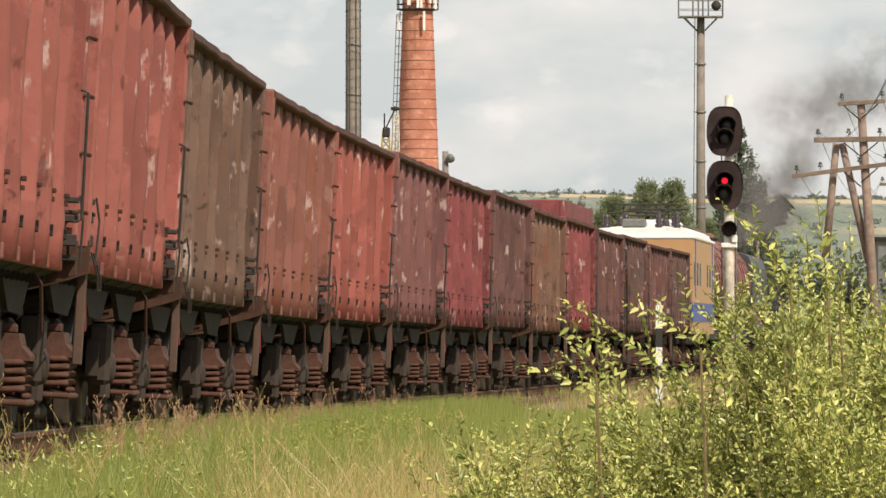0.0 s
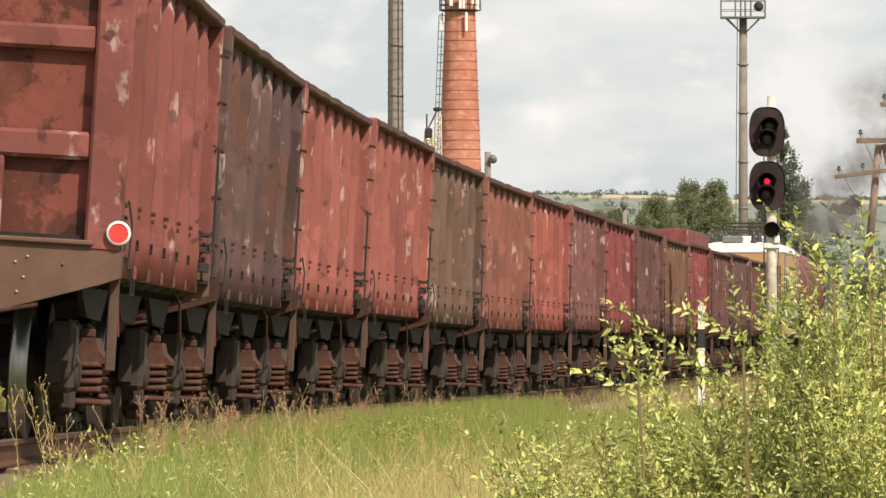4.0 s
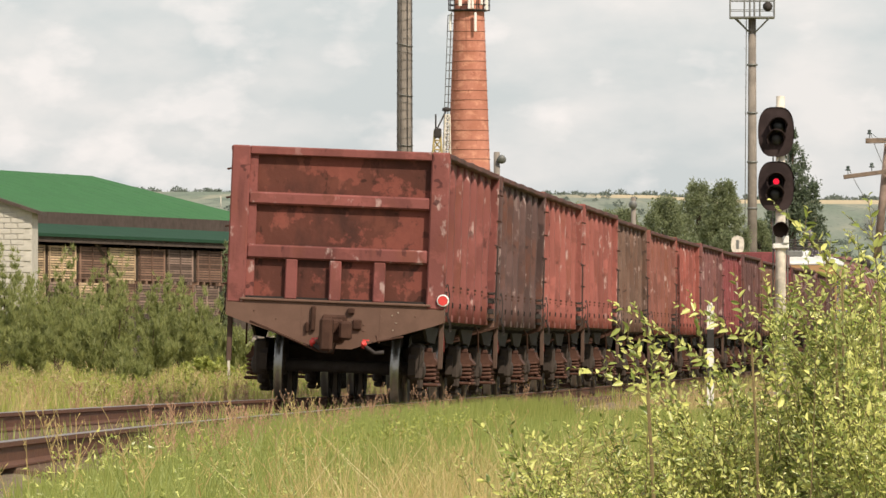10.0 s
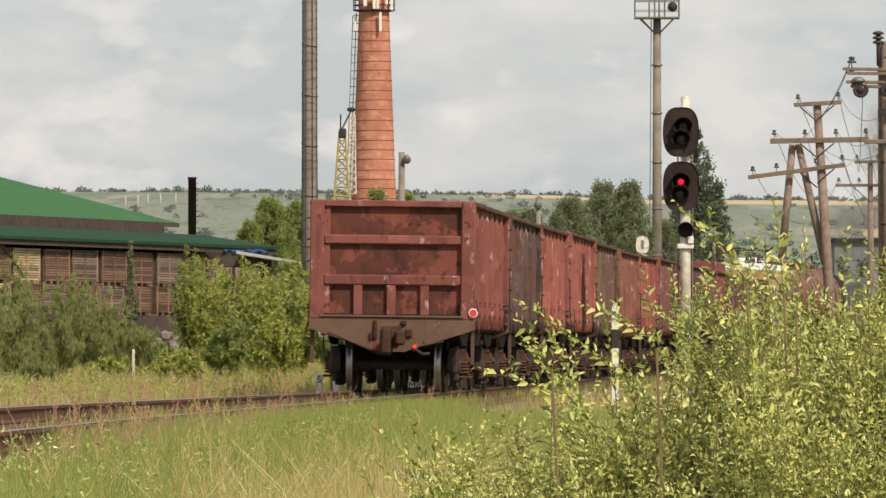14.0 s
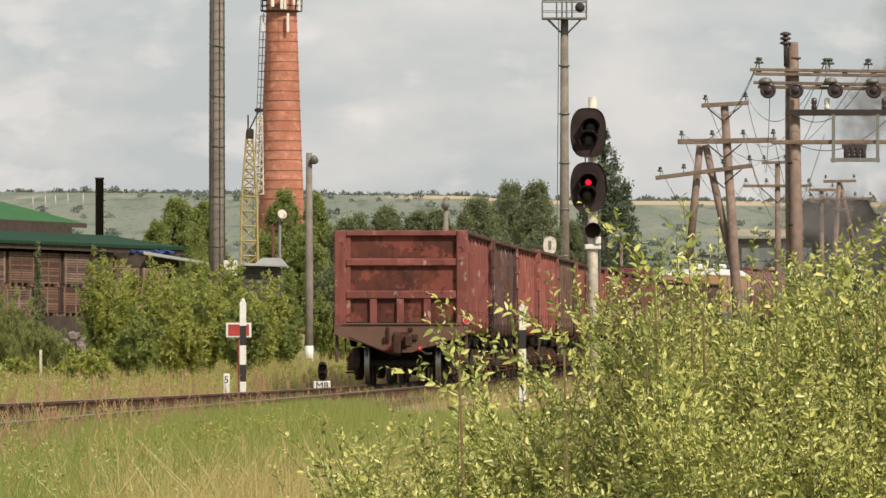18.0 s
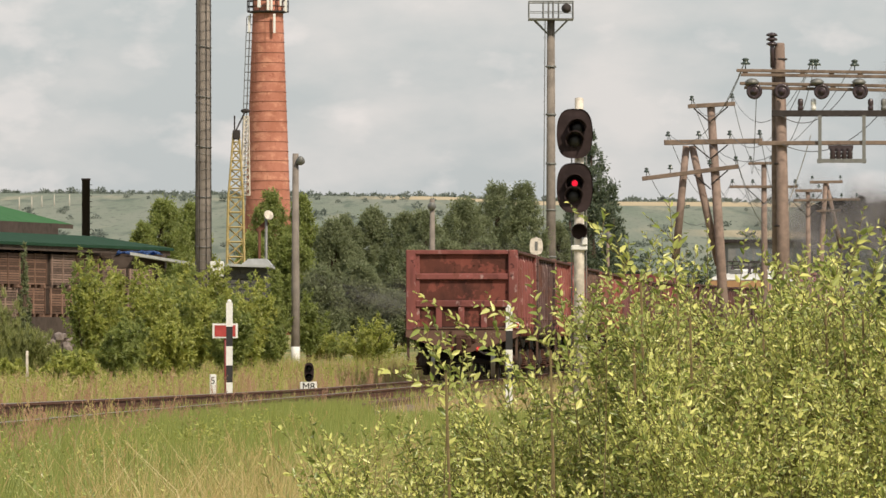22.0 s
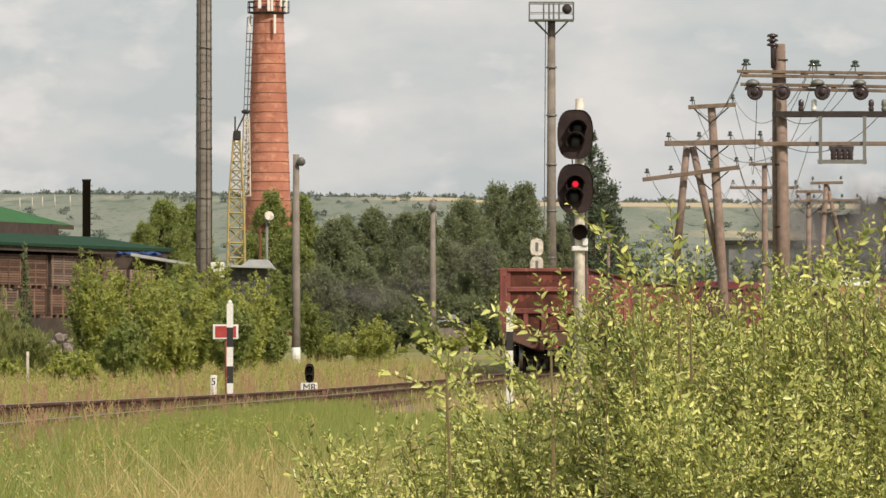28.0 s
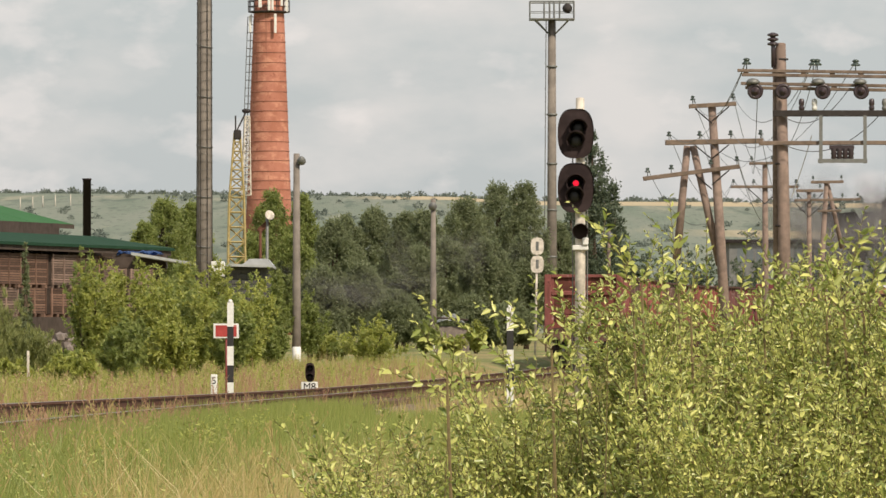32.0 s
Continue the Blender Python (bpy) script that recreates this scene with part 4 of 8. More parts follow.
def loco(name, label, half, side, band, roof, pantographs, category):
    """A box-bodied locomotive with rounded roof and cab windows, y forwards."""
    root = thing(name, None, label, category)
    lift = 0.5 if pantographs else 0.0
    b = bmesh.new()
    prism(b, [(-1.52, 1.15), (-1.52, 3.45 + lift), (1.52, 3.45 + lift), (1.52, 1.15)], -half, half, "y")
    body = part("body", b, side, root)
    b = bmesh.new()
    box(b, -1.53, 1.53, -half - 0.012, half + 0.012, 1.5, 2.05)
    part("colour_band", b, band, body)
    b = bmesh.new()
    if pantographs:
        prism(b, [(-1.5, 3.94), (-1.44, 4.1), (-1.25, 4.2), (-0.7, 4.25), (0, 4.27), (0.7, 4.25), (1.25, 4.2), (1.44, 4.1), (1.5, 3.94)], -half + 1.9, half - 1.9, "y")
        for sy in (-1, 1):
            prism(b, [(-1.48, 3.94), (-1.4, 4.06), (-0.7, 4.14), (0, 4.16), (0.7, 4.14), (1.4, 4.06), (1.48, 3.94)], sy * half - 0.12 * sy, sy * (half - 1.9), "y")
        box(b, -1.56, 1.56, -half - 0.03, half + 0.03, 3.87, 3.96, 0.02)
    else:
        prism(b, [(-1.5, 3.46), (-1.35, 3.85), (-0.9, 4.02), (0, 4.1), (0.9, 4.02), (1.35, 3.85), (1.5, 3.46)], -half + 0.3, half - 0.3, "y")
    part("roof", b, roof, root, "rounded pale roof")
    for sy in (-1, 1) if pantographs else ():
        for sx in (-1, 1):
            b = bmesh.new()
            box(b, min(sx * 1.51, sx * 1.54), max(sx * 1.51, sx * 1.54), sy * (half - 1.7) - 0.14, sy * (half - 1.7) + 0.14, 2.2, 3.86)
            part("door_pillar", b, band, body, "blue pillar beside the cab")
    for sy in (-1, 1):
        b = bmesh.new()
        for x in (-0.72, 0.72):
            box(b, x - 0.5, x + 0.5, sy * (half + 0.01) - 0.01, sy * (half + 0.01) + 0.01, 2.5, 3.2, 0.0)
        part("windscreen", b, M_LENSGLASS, body)
        for sx in (-1, 1):
            for y in (half - 1.1, half - 3.4, half - 5.4):
                b = bmesh.new()
                box(b, min(sx * 1.515, sx * 1.535), max(sx * 1.515, sx * 1.535), sy * y - 0.4, sy * y + 0.4, 2.55, 3.2)
                part("side_window", b, M_LENSGLASS, body)
    b = bmesh.new()
    box(b, -1.3, 1.3, -half + 0.3, half - 0.3, 0.85, 1.2, 0.03)
    part("underframe", b, M_IRON, root)
    running_gear(root, (-half + 3.6, half - 3.6))
    if pantographs:
        for y in (-half + 3.4, half - 3.4):
            b = bmesh.new()
            for x in (-0.55, 0.55):
                tube(b, [(x, y - 0.9, 4.57), (x * 1.2, y + 0.3, 4.79), (x, y - 0.6, 4.89)], 0.03, 5)
            tube(b, [(-0.9, y - 0.6, 4.89), (0.9, y - 0.6, 4.89)], 0.035, 5)
            tube(b, [(-0.6, y - 0.9, 4.57), (0.6, y - 0.9, 4.57)], 0.03, 5)
            pan = part("pantograph", b, M_IRON, root, "folded pantograph")
            for x in (-0.6, 0.6):
                for dy in (-0.8, 0.5):
                    b = bmesh.new()
                    lathe(b, [(0.09, 0), (0.11, 0.06), (0.08, 0.1), (0.1, 0.15), (0.05, 0.25)], 8, Matrix.Translation((x, y + dy, 4.24)))
                    part("roof_insulator", b, M_PORC, pan)
        for y in (-1.6, 0.2, 1.8):
            b = bmesh.new()
            box(b, -0.8, 0.8, y - 0.6, y + 0.6, 4.24, 4.5, 0.08)
            part("roof_box", b, roof, root)
        for x in (-1.12, 1.12):
            b = bmesh.new()
            tube(b, [(x, -half + 0.5, 4.25), (x, 0, 4.27), (x, half - 0.5, 4.25)], 0.016, 5)
            part("roof_rail", b, M_IRON, root)
        for x, y in ((-1.0, -half + 0.9), (-0.45, -half + 1.2), (0.5, -half + 1.0), (1.0, -half + 1.5), (-0.8, -half + 5.2), (0.75, -half + 5.6)):
            b = bmesh.new()
            lathe(b, [(0.1, 0), (0.12, 0.08), (0.07, 0.12), (0.11, 0.18), (0.07, 0.22), (0.09, 0.28), (0.04, 0.42)], 8, Matrix.Translation((x, y, 4.2)))
            part("roof_insulator", b, M_PORC, root)
        b = bmesh.new()
        tube(b, [(-1.0, -half + 0.9, 4.6), (-0.45, -half + 1.2, 4.68), (0.5, -half + 1.0, 4.6), (1.0, -half + 1.5, 4.57)], 0.025, 5)
        part("roof_cable", b, M_IRON, root)
        b = bmesh.new()
        box(b, -0.55, 0.15, -half + 0.5, -half + 1.0, 4.2, 4.45, 0.05)
        part("roof_box", b, M_GALV, root)
        b = bmesh.new()
        tube(b, [(0.2, -half + 4, 4.7), (0.2, 0, 4.79), (0.2, half - 4, 4.7)], 0.014, 5)
        part("busbar", b, M_IRON, root)
    else:
        b = bmesh.new()
        lathe(b, [(0.25, 4.1), (0.25, 4.55), (0.18, 4.55)], 12)
        part("exhaust", b, M_IRON, root)
    return root


M_LENSGLASS = plain("cab_glass", (0.03, 0.035, 0.04), 0.12, 0, 0.8, 5, 0.3, 0.02)


def tank_wagon():
    root = thing("tank_wagon", None, "dark red-brown rail tank wagon with a round barrel", "tank wagon", "tank wagons of the train")
    b = bmesh.new()
    lathe(b, [(0.5, -5.4), (1.2, -5.3), (1.48, -5.0), (1.5, -4.8), (1.5, 4.8), (1.48, 5.0), (1.2, 5.3), (0.5, 5.4)], 28, Matrix.Translation((0, 0, 2.82)) @ Matrix.Rotation(-math.pi / 2, 4, "X"))
    part("barrel", b, M_TANK, root)
    for y in (-3.6, -1.2, 1.2, 3.6):
        b = bmesh.new()
        tube(b, [(1.52 * math.cos(a), y, 2.82 + 1.52 * math.sin(a)) for a in [2 * math.pi * k / 24 for k in range(25)]], 0.035, 4, False)
        part("strap", b, M_TANK, root)
    b = bmesh.new()
    lathe(b, [(0.4, 4.25), (0.4, 4.5), (0.3, 4.57)], 14)
    part("dome", b, M_TANK, root)
    b = bmesh.new()
    box(b, -0.5, 0.5, -2, 2, 4.36, 4.4)
    part("walkway", b, M_IRON, root)
    b = bmesh.new()
    box(b, -1.35, 1.35, -5.6, 5.6, 0.95, 1.2, 0.03)
    part("underframe", b, M_IRON, root)
    running_gear(root, (-3.9, 3.9))
    return root


head = PITCH * 16
electric = loco("electric_locomotive", "tan and blue electric locomotive with a white roof, hauled dead", 8.2, M_TAN, M_BLUEPAINT, M_ROOFWHITE, True, "locomotive")
TRAIN.append((electric, head + 8.6, 4.6))
tank0 = tank_wagon()
TRAIN.append((tank0, head + 17.2 + 6.0, 3.9))
for i in (1, 2):
    TRAIN.append((copy_thing(tank0, Matrix()), head + 17.2 + 6.0 + 12.02 * i, 3.9))
diesel = loco("diesel_locomotive", "dark sooty diesel locomotive at the head of the train", 8.4, M_DIESEL, M_TANK, M_DIESEL, False, "locomotive")
TRAIN.append((diesel, head + 17.2 + 36.06 + 9.0, 4.8))
for w, c, h in TRAIN[16:]:
    w.matrix_basis = train_pose(c, h, 0)
# ---------------------------------------------------------------- signals, posts and masts beside the line
def glow(name, color, strength):
    m = bpy.data.materials.new(name)
    m.use_nodes = True
    b = m.node_tree.nodes["Principled BSDF"]
    b.inputs["Base Color"].default_value = rgb(color)
    b.inputs["Emission Color"].default_value = rgb(color)
    b.inputs["Emission Strength"].default_value = strength
    return m


M_REDLAMP = glow("lit_red_lens", (1.0, 0.015, 0.045), 0.95)
M_LENS = plain("dark_lens", (0.012, 0.012, 0.013), 0.4, 0, 0.7, 20, 0.3, 0.02)
M_SIGNALBLACK = plain("weathered_black_enamel", (0.044, 0.031, 0.031), 0.9, 0, 0.5, 3, 0.8)
M_SIGNALBLACK.node_tree.nodes["Principled BSDF"].inputs["Specular IOR Level"].default_value = 0.12
M_MASTWHITE = plain("peeling_white_mast", (0.64, 0.58, 0.5), 0.8, 0, 0.55, 6, 0.8)


def stand(px, d, top, py=None):
    """Base of an upright thing on the ground, and its height to the row top."""
    p = at(px, 625, d)
    z = ground_z(p.x, p.y)
    return Matrix.Translation((p.x, p.y, z)), at(px, top, d).z - z


def hood(b, x, y, z, r, depth):
    """A lamp hood: the upper three quarters of a tube that opens towards -y."""
    k = 14
    a0, a1 = radians(-35), radians(215)
    rows = []
    for rr in (r, r * 0.9):
        for dy in (0, -depth):
            rows.append([b.verts.new((x + rr * math.cos(a0 + (a1 - a0) * i / k), y + dy * (0.55 + 0.45 * max(0, math.sin(a0 + (a1 - a0) * i / k))), z + rr * math.sin(a0 + (a1 - a0) * i / k))) for i in range(k + 1)])
    o0, o1, i0, i1 = rows
    for i in range(k):
        b.faces.new((o0[i], o0[i + 1], o1[i + 1], o1[i]))
        b.faces.new((i0[i + 1], i0[i], i1[i], i1[i + 1]))
        b.faces.new((o1[i], o1[i + 1], i1[i + 1], i1[i]))


def mast_signal():
    d = 195.0
    q = d / FOCAL
    m, h = stand(1026, d, 174)
    root = thing("mast_signal", m, "tall railway mast signal with two black oval heads, red lit", "railway signal")
    b = bmesh.new()
    lathe(b, [(0.13, -0.2), (0.122, h * 0.5), (0.1, h), (0.02, h + 0.02)], 16)
    part("mast", b, M_MASTWHITE, root, "peeling pale concrete mast")
    z0 = m.translation.z
    for n, (cy, lamps) in enumerate(((237, ((-4, -10), (-8, 12))), (333, ((-8, -8), (-10, 14))))):
        cx, cz = -8 * q, EYE_Z + (HORIZON - cy) * q - z0
        b = bmesh.new()
        out = []
        w, hh = 32 * q, 44 * q
        for i in range(32):
            a = 2 * math.pi * i / 32
            c, s = math.cos(a), math.sin(a)
            out.append((cx + w * math.copysign(abs(c) ** 0.62, c), cz + hh * math.copysign(abs(s) ** 0.85, s)))
        prism(b, out, -0.2, -0.17, "y")
        rim = [(cx + (x - cx) * 0.97, cz + (z - cz) * 0.97) for x, z in out]
        for i in range(32):
            j = (i + 1) % 32
            vs = [b.verts.new(v) for v in ((out[i][0], -0.2, out[i][1]), (out[j][0], -0.2, out[j][1]), (out[j][0], -0.23, out[j][1]), (out[i][0], -0.23, out[i][1]))]
            b.faces.new(vs)
        head = part("signal_head", b, M_SIGNALBLACK, root, "black oval backing board")
        for k, (lx, lz) in enumerate(lamps):
            x, z = lx * q, cz - lz * q
            b = bmesh.new()
            hood(b, x, -0.19, z, 17 * q, 0.42)
            part("hood", b, M_SIGNALBLACK, head)
            b = bmesh.new()
            lathe(b, [(12 * q, 0.0), (11 * q, 0.02), (6 * q, 0.045), (0.001, 0.05)], 20, Matrix.Translation((x, -0.20, z)) @ Matrix.Rotation(math.pi / 2, 4, "X"))
            part("lens", b, M_LENS, head)
            if n == 1 and k == 0:
                b = bmesh.new()
                lathe(b, [(5.4 * q, 0.0), (4.6 * q, 0.02), (2 * q, 0.03), (0.001, 0.032)], 20, Matrix.Translation((x, -0.255, z)) @ Matrix.Rotation(math.pi / 2, 4, "X"))
                part("lit_lens", b, M_REDLAMP, head, "glowing red lens")
        b = bmesh.new()
        box(b, cx - 0.3, cx + 0.3, -0.17, 0.16, cz + 0.42, cz + 0.46)
        box(b, cx - 0.3, cx + 0.3, -0.17, 0.16, cz - 0.46, cz - 0.42)
        box(b, cx - 0.22, cx + 0.22, -0.17, 0.1, cz - 0.4, cz + 0.4, 0.03)
        part("bracket", b, M_SIGNALBLACK, head)
    cz = EYE_Z + (HORIZON - 410) * q - z0
    b = bmesh.new()
    lathe(b, [(14 * q, 0.0), (14 * q, 0.2), (9 * q, 0.3), (0.001, 0.3)], 20, Matrix.Translation((0, -0.2, cz)) @ Matrix.Rotation(-math.pi / 2, 4, "X"))
    call = part("call_on_head", b, M_SIGNALBLACK, root, "small round call-on lamp")
    b = bmesh.new()
    hood(b, 0, -0.2, cz, 14 * q, 0.35)
    part("hood", b, M_SIGNALBLACK, call)
    b = bmesh.new()
    cz = EYE_Z + (HORIZON - 436) * q - z0
    box(b, -0.19, 0.19, -0.19, 0.19, cz - 0.1, cz + 0.02, 0.02)
    box(b, 0.05, 0.19, -0.24, -0.1, cz + 0.02, cz + 0.2, 0.02)
    part("clamp", b, M_WHITE, root)
    b = bmesh.new()
    for x in (-0.17, 0.17):
        tube(b, [(x, 0.2, 0.4), (x, 0.2, h - 0.6)], 0.018, 5)
    z = 0.6
    while z < h - 0.7:
        tube(b, [(-0.17, 0.2, z), (0.17, 0.2, z)], 0.012, 4)
        z += 0.32
    part("ladder", b, M_GALV, root)
    b = bmesh.new()
    box(b, -0.35, 0.35, -0.35, 0.35, -0.2, 0.14, 0.04)
    part("footing", b, M_CONCRETE, root)


mast_signal()


def banded_post(px, d, top, sign):
    m, h = stand(px, d, top)
    root = thing("banded_post", m, "black and white banded wooden marker post in weeds", "marker post", "banded marker posts")
    w = 0.065
    bands = [(0, -0.05, 0.06, M_BLACK), (1, 0.06, 0.5, M_WHITE), (0, 0.5, 0.82, M_BLACK), (1, 0.82, 1.18, M_WHITE), (0, 1.18, 1.55, M_BLACK), (1, 1.55, 2.0, M_WHITE)]
    k = h / 2.0
    for n, z0, z1, mat in bands:
        b = bmesh.new()
        box(b, -w, w, -w, w, z0 * k - (0.2 if z0 < 0 else 0), z1 * k, 0.0)
        if z1 == 2.0:
            lathe(b, [(w, 0), (w * 0.8, 0.05), (w * 0.3, 0.07)], 4, Matrix.Translation((0, 0, h)) @ Matrix.Rotation(math.pi / 4, 4, "Z"))
        part("band", b, mat, root, "white painted band" if n else "black painted band")
    return root


banded_post(902, 160.0, 545, False)
banded_post(407, 170.0, 536, True)


def red_board():
    m, h = stand(400, 173.0, 574)
    q = 173.0 / FOCAL
    root = thing("red_board", m, "small red rectangular signal board with white border on a thin post", "sign board")
    b = bmesh.new()
    tube(b, [(0, 0, -0.2), (0, 0, h)], 0.025, 6)
    part("post", b, M_DULLRED, root, "thin post with faded red and white paint")
    b = bmesh.new()
    box(b, -23 * q, 22 * q, -0.06, -0.03, h - 25 * q, h + 1 * q, 0.005)
    bd = part("board", b, M_WHITE, root, "white board border")
    b = bmesh.new()
    box(b, -19 * q, 18 * q, -0.068, -0.0615, h - 22 * q, h - 2 * q)
    part("red_field", b, M_FADEDRED, bd, "red field")


red_board()


def number_stake():
    m, h = stand(378, 166.0, 663)
    root = thing("number_stake", m, "low white picket stake with a black number", "marker stake")
    b = bmesh.new()
    box(b, -0.065, 0.065, -0.05, 0.05, 0.1, h, 0.012)
    part("stake", b, M_WHITE, root)
    b = bmesh.new()
    box(b, -0.067, 0.067, -0.052, 0.052, -0.2, 0.1, 0.005)
    part("base", b, M_BLACK, root, "black painted base")
    text_part("number", "5", 0.2, Matrix.Translation((0, -0.053, h - 0.13)) @ Matrix.Rotation(math.pi / 2, 4, "X"), M_BLACK, root)


number_stake()
m_, h_ = stand(49, 195.0, 621)
st = thing("white_stake", m_, "thin weathered white wooden stake in the grass", "marker stake")
b_ = bmesh.new()
box(b_, -0.03, 0.03, -0.03, 0.03, -0.2, h_, 0.006)
part("stake", b_, M_MASTWHITE, st)


def dwarf_signal():
    d = 182.0
    q = d / FOCAL
    m, h = stand(548, d, 643)
    root = thing("dwarf_signal", m, "black dwarf shunting signal on a pale plinth with lettering", "railway signal")
    hp = h - 33 * q
    b = bmesh.new()
    box(b, -16 * q, 14 * q, -0.12, 0.16, -0.25, hp, 0.02)
    pl = part("plinth", b, M_WHITE, root, "chipped white concrete plinth")
    b = bmesh.new()
    out = [(8.5 * q * math.copysign(abs(math.cos(a)) ** 0.7, math.cos(a)), hp + 17 * q + 17 * q * math.copysign(abs(math.sin(a)) ** 0.8, math.sin(a))) for a in [2 * math.pi * i / 20 for i in range(20)]]
    prism(b, out, -0.12, 0.12, "y")
    hd = part("signal_head", b, M_SIGNALBLACK, root)
    for dz in (9, 24):
        b = bmesh.new()
        hood(b, 0, -0.12, hp + dz * q, 6.5 * q, 0.16)
        part("hood", b, M_SIGNALBLACK, hd)
        b = bmesh.new()
        lathe(b, [(5 * q, 0.0), (3 * q, 0.015), (0.001, 0.02)], 12, Matrix.Translation((0, -0.12, hp + dz * q)) @ Matrix.Rotation(math.pi / 2, 4, "X"))
        part("lens", b, M_LENS, hd)
    text_part("lettering", "M8", 0.22, Matrix.Translation((-0.01, -0.124, hp - 0.11)) @ Matrix.Rotation(math.pi / 2, 4, "X"), M_BLACK, root)


dwarf_signal()


def speed_boards():
    d = 360.0
    q = d / FOCAL
    m, h = stand(950, d, 420)
    root = thing("speed_boards", m, "two pale rounded line-side boards on a thin post", "sign board")
    b = bmesh.new()
    tube(b, [(-4 * q, 0, -0.2), (0, 0, h)], 0.05, 6)
    part("post", b, M_MASTWHITE, root)
    for z in (h - 16 * q, h - 48 * q):
        b = bmesh.new()
        out = [(11.5 * q * math.copysign(abs(math.cos(a)) ** 0.6, math.cos(a)), z + 15 * q * math.copysign(abs(math.sin(a)) ** 0.7, math.sin(a))) for a in [2 * math.pi * i / 24 for i in range(24)]]
        prism(b, out, -0.09, -0.06, "y")
        bd = part("board", b, M_MASTWHITE, root)
        b = bmesh.new()
        box(b, -2.5 * q, 2.5 * q, -0.1, -0.092, z - 8 * q, z + 8 * q)
        part("mark", b, M_GALV, bd, "faint grey digit bar")


speed_boards()


def street_lamp(px, d, top, dia, side, white, material, group="line-side lamp posts"):
    q = d / FOCAL
    m, h = stand(px, d, top)
    root = thing("lamp_post", m, "slim weathered lamp post with a round lamp at its head", "lamp post", group)
    b = bmesh.new()
    lathe(b, [(dia * 0.6, -0.3), (dia * 0.58, h * 0.3), (dia * 0.42, h)], 12)
    part("post", b, material, root)
    if white:
        b = bmesh.new()
        lathe(b, [(dia * 0.62, -0.05), (dia * 0.6, white)], 12)
        part("painted_foot", b, M_WHITE, root, "whitewashed foot of the post")
    b = bmesh.new()
    tube(b, [(0, 0, h - 8 * q), (side * 7 * q, -0.1, h - 9 * q)], 0.04, 6)
    arm = part("lamp_arm", b, M_GALV, root)
    b = bmesh.new()
    lathe(b, [(0.02, 0.2), (0.1, 0.16), (7.5 * q, 0.02), (7.8 * q, -0.05), (6.5 * q, -0.1), (0.01, -0.12)], 16, Matrix.Translation((side * 9 * q, -0.15, h - 13 * q)) @ Matrix.Rotation(radians(60), 4, "X"))
    part("lamp_head", b, M_GALV, arm, "round grey lamp housing")
    return root


street_lamp(524, 300.0, 272, 0.26, 1, 0.75, M_CONCRETE)
street_lamp(766, 385.0, 352, 0.26, -0.1, 0.8, M_CONCRETE)
street_lamp(1077, 500.0, 405, 0.2, 0.1, 0, M_WOODPOLE)


def flood_mast():
    """The tall floodlight mast with its square gallery."""
    d = 520.0
    q = d / FOCAL
    m, h = stand(976, d, 36)
    root = thing("floodlight_mast", m, "tall grey concrete floodlight mast with a railed gallery", "lighting mast")
    b = bmesh.new()
    lathe(b, [(0.33, -0.3), (0.24, h)], 16)
    part("mast", b, M_CONCRETE, root)
    for y in (118, 203, 290, 372, 455):
        z = at(976, y, d).z - m.translation.z
        b = bmesh.new()
        lathe(b, [(0.33, z - 0.06), (0.34, z), (0.33, z + 0.06)], 16)
        part("band", b, M_GALV, root)
    gw = 39 * q
    b = bmesh.new()
    box(b, -gw, gw, -gw * 0.8, gw * 0.8, h, h + 0.09, 0.01)
    for x in (-1, 1):
        for y in (-0.8, 0.8):
            tube(b, [(x * gw * 0.75, y * gw, h), (0, 0, h - 30 * q)], 0.045, 5)
    gal = part("gallery", b, M_GALV, root, "steel gallery floor on struts")
    for x in (-1, -0.35, 0.35, 1):
        for y in (-0.8, 0.8):
            b = bmesh.new()
            tube(b, [(x * gw, y * gw, h), (x * gw, y * gw, h + 33 * q)], 0.04, 5)
            part("rail_post", b, M_GALV, gal)
    for z in (h + 14 * q, h + 32 * q):
        b = bmesh.new()
        c = [(-gw, -0.8 * gw, z), (gw, -0.8 * gw, z), (gw, 0.8 * gw, z), (-gw, 0.8 * gw, z), (-gw, -0.8 * gw, z)]
        for a, e in zip(c, c[1:]):
            tube(b, [a, e], 0.045 if z > h + 20 * q else 0.025, 5)
        part("guard_rail", b, M_GALV, gal)
    b = bmesh.new()
    for x in (-4, 4):
        tube(b, [(x * q, 0, h), (x * q, 0, h + 34 * q)], 0.06, 5)
    part("hatch_frame", b, M_GALV, gal)
    b = bmesh.new()
    lathe(b, [(0.05, 0.5), (0.2, 0.4), (8.5 * q, 0.05), (8.8 * q, 0), (8 * q, -0.03)], 18, Matrix.Translation((27 * q, -0.7 * gw, h + 20 * q)) @ Matrix.Rotation(radians(100), 4, "X"))
    part("floodlight", b, M_IRON, root, "round black floodlight")
    b = bmesh.new()
    for x in (-0.18, 0.18):
        tube(b, [(-0.5, x, 1), (-0.36, x, h)], 0.025, 4)
    z = 1.5
    while z < h:
        tube(b, [(-0.45, -0.18, z), (-0.45, 0.18, z)], 0.02, 4)
        z += 0.8
    part("ladder", b, M_GALV, root)


flood_mast()


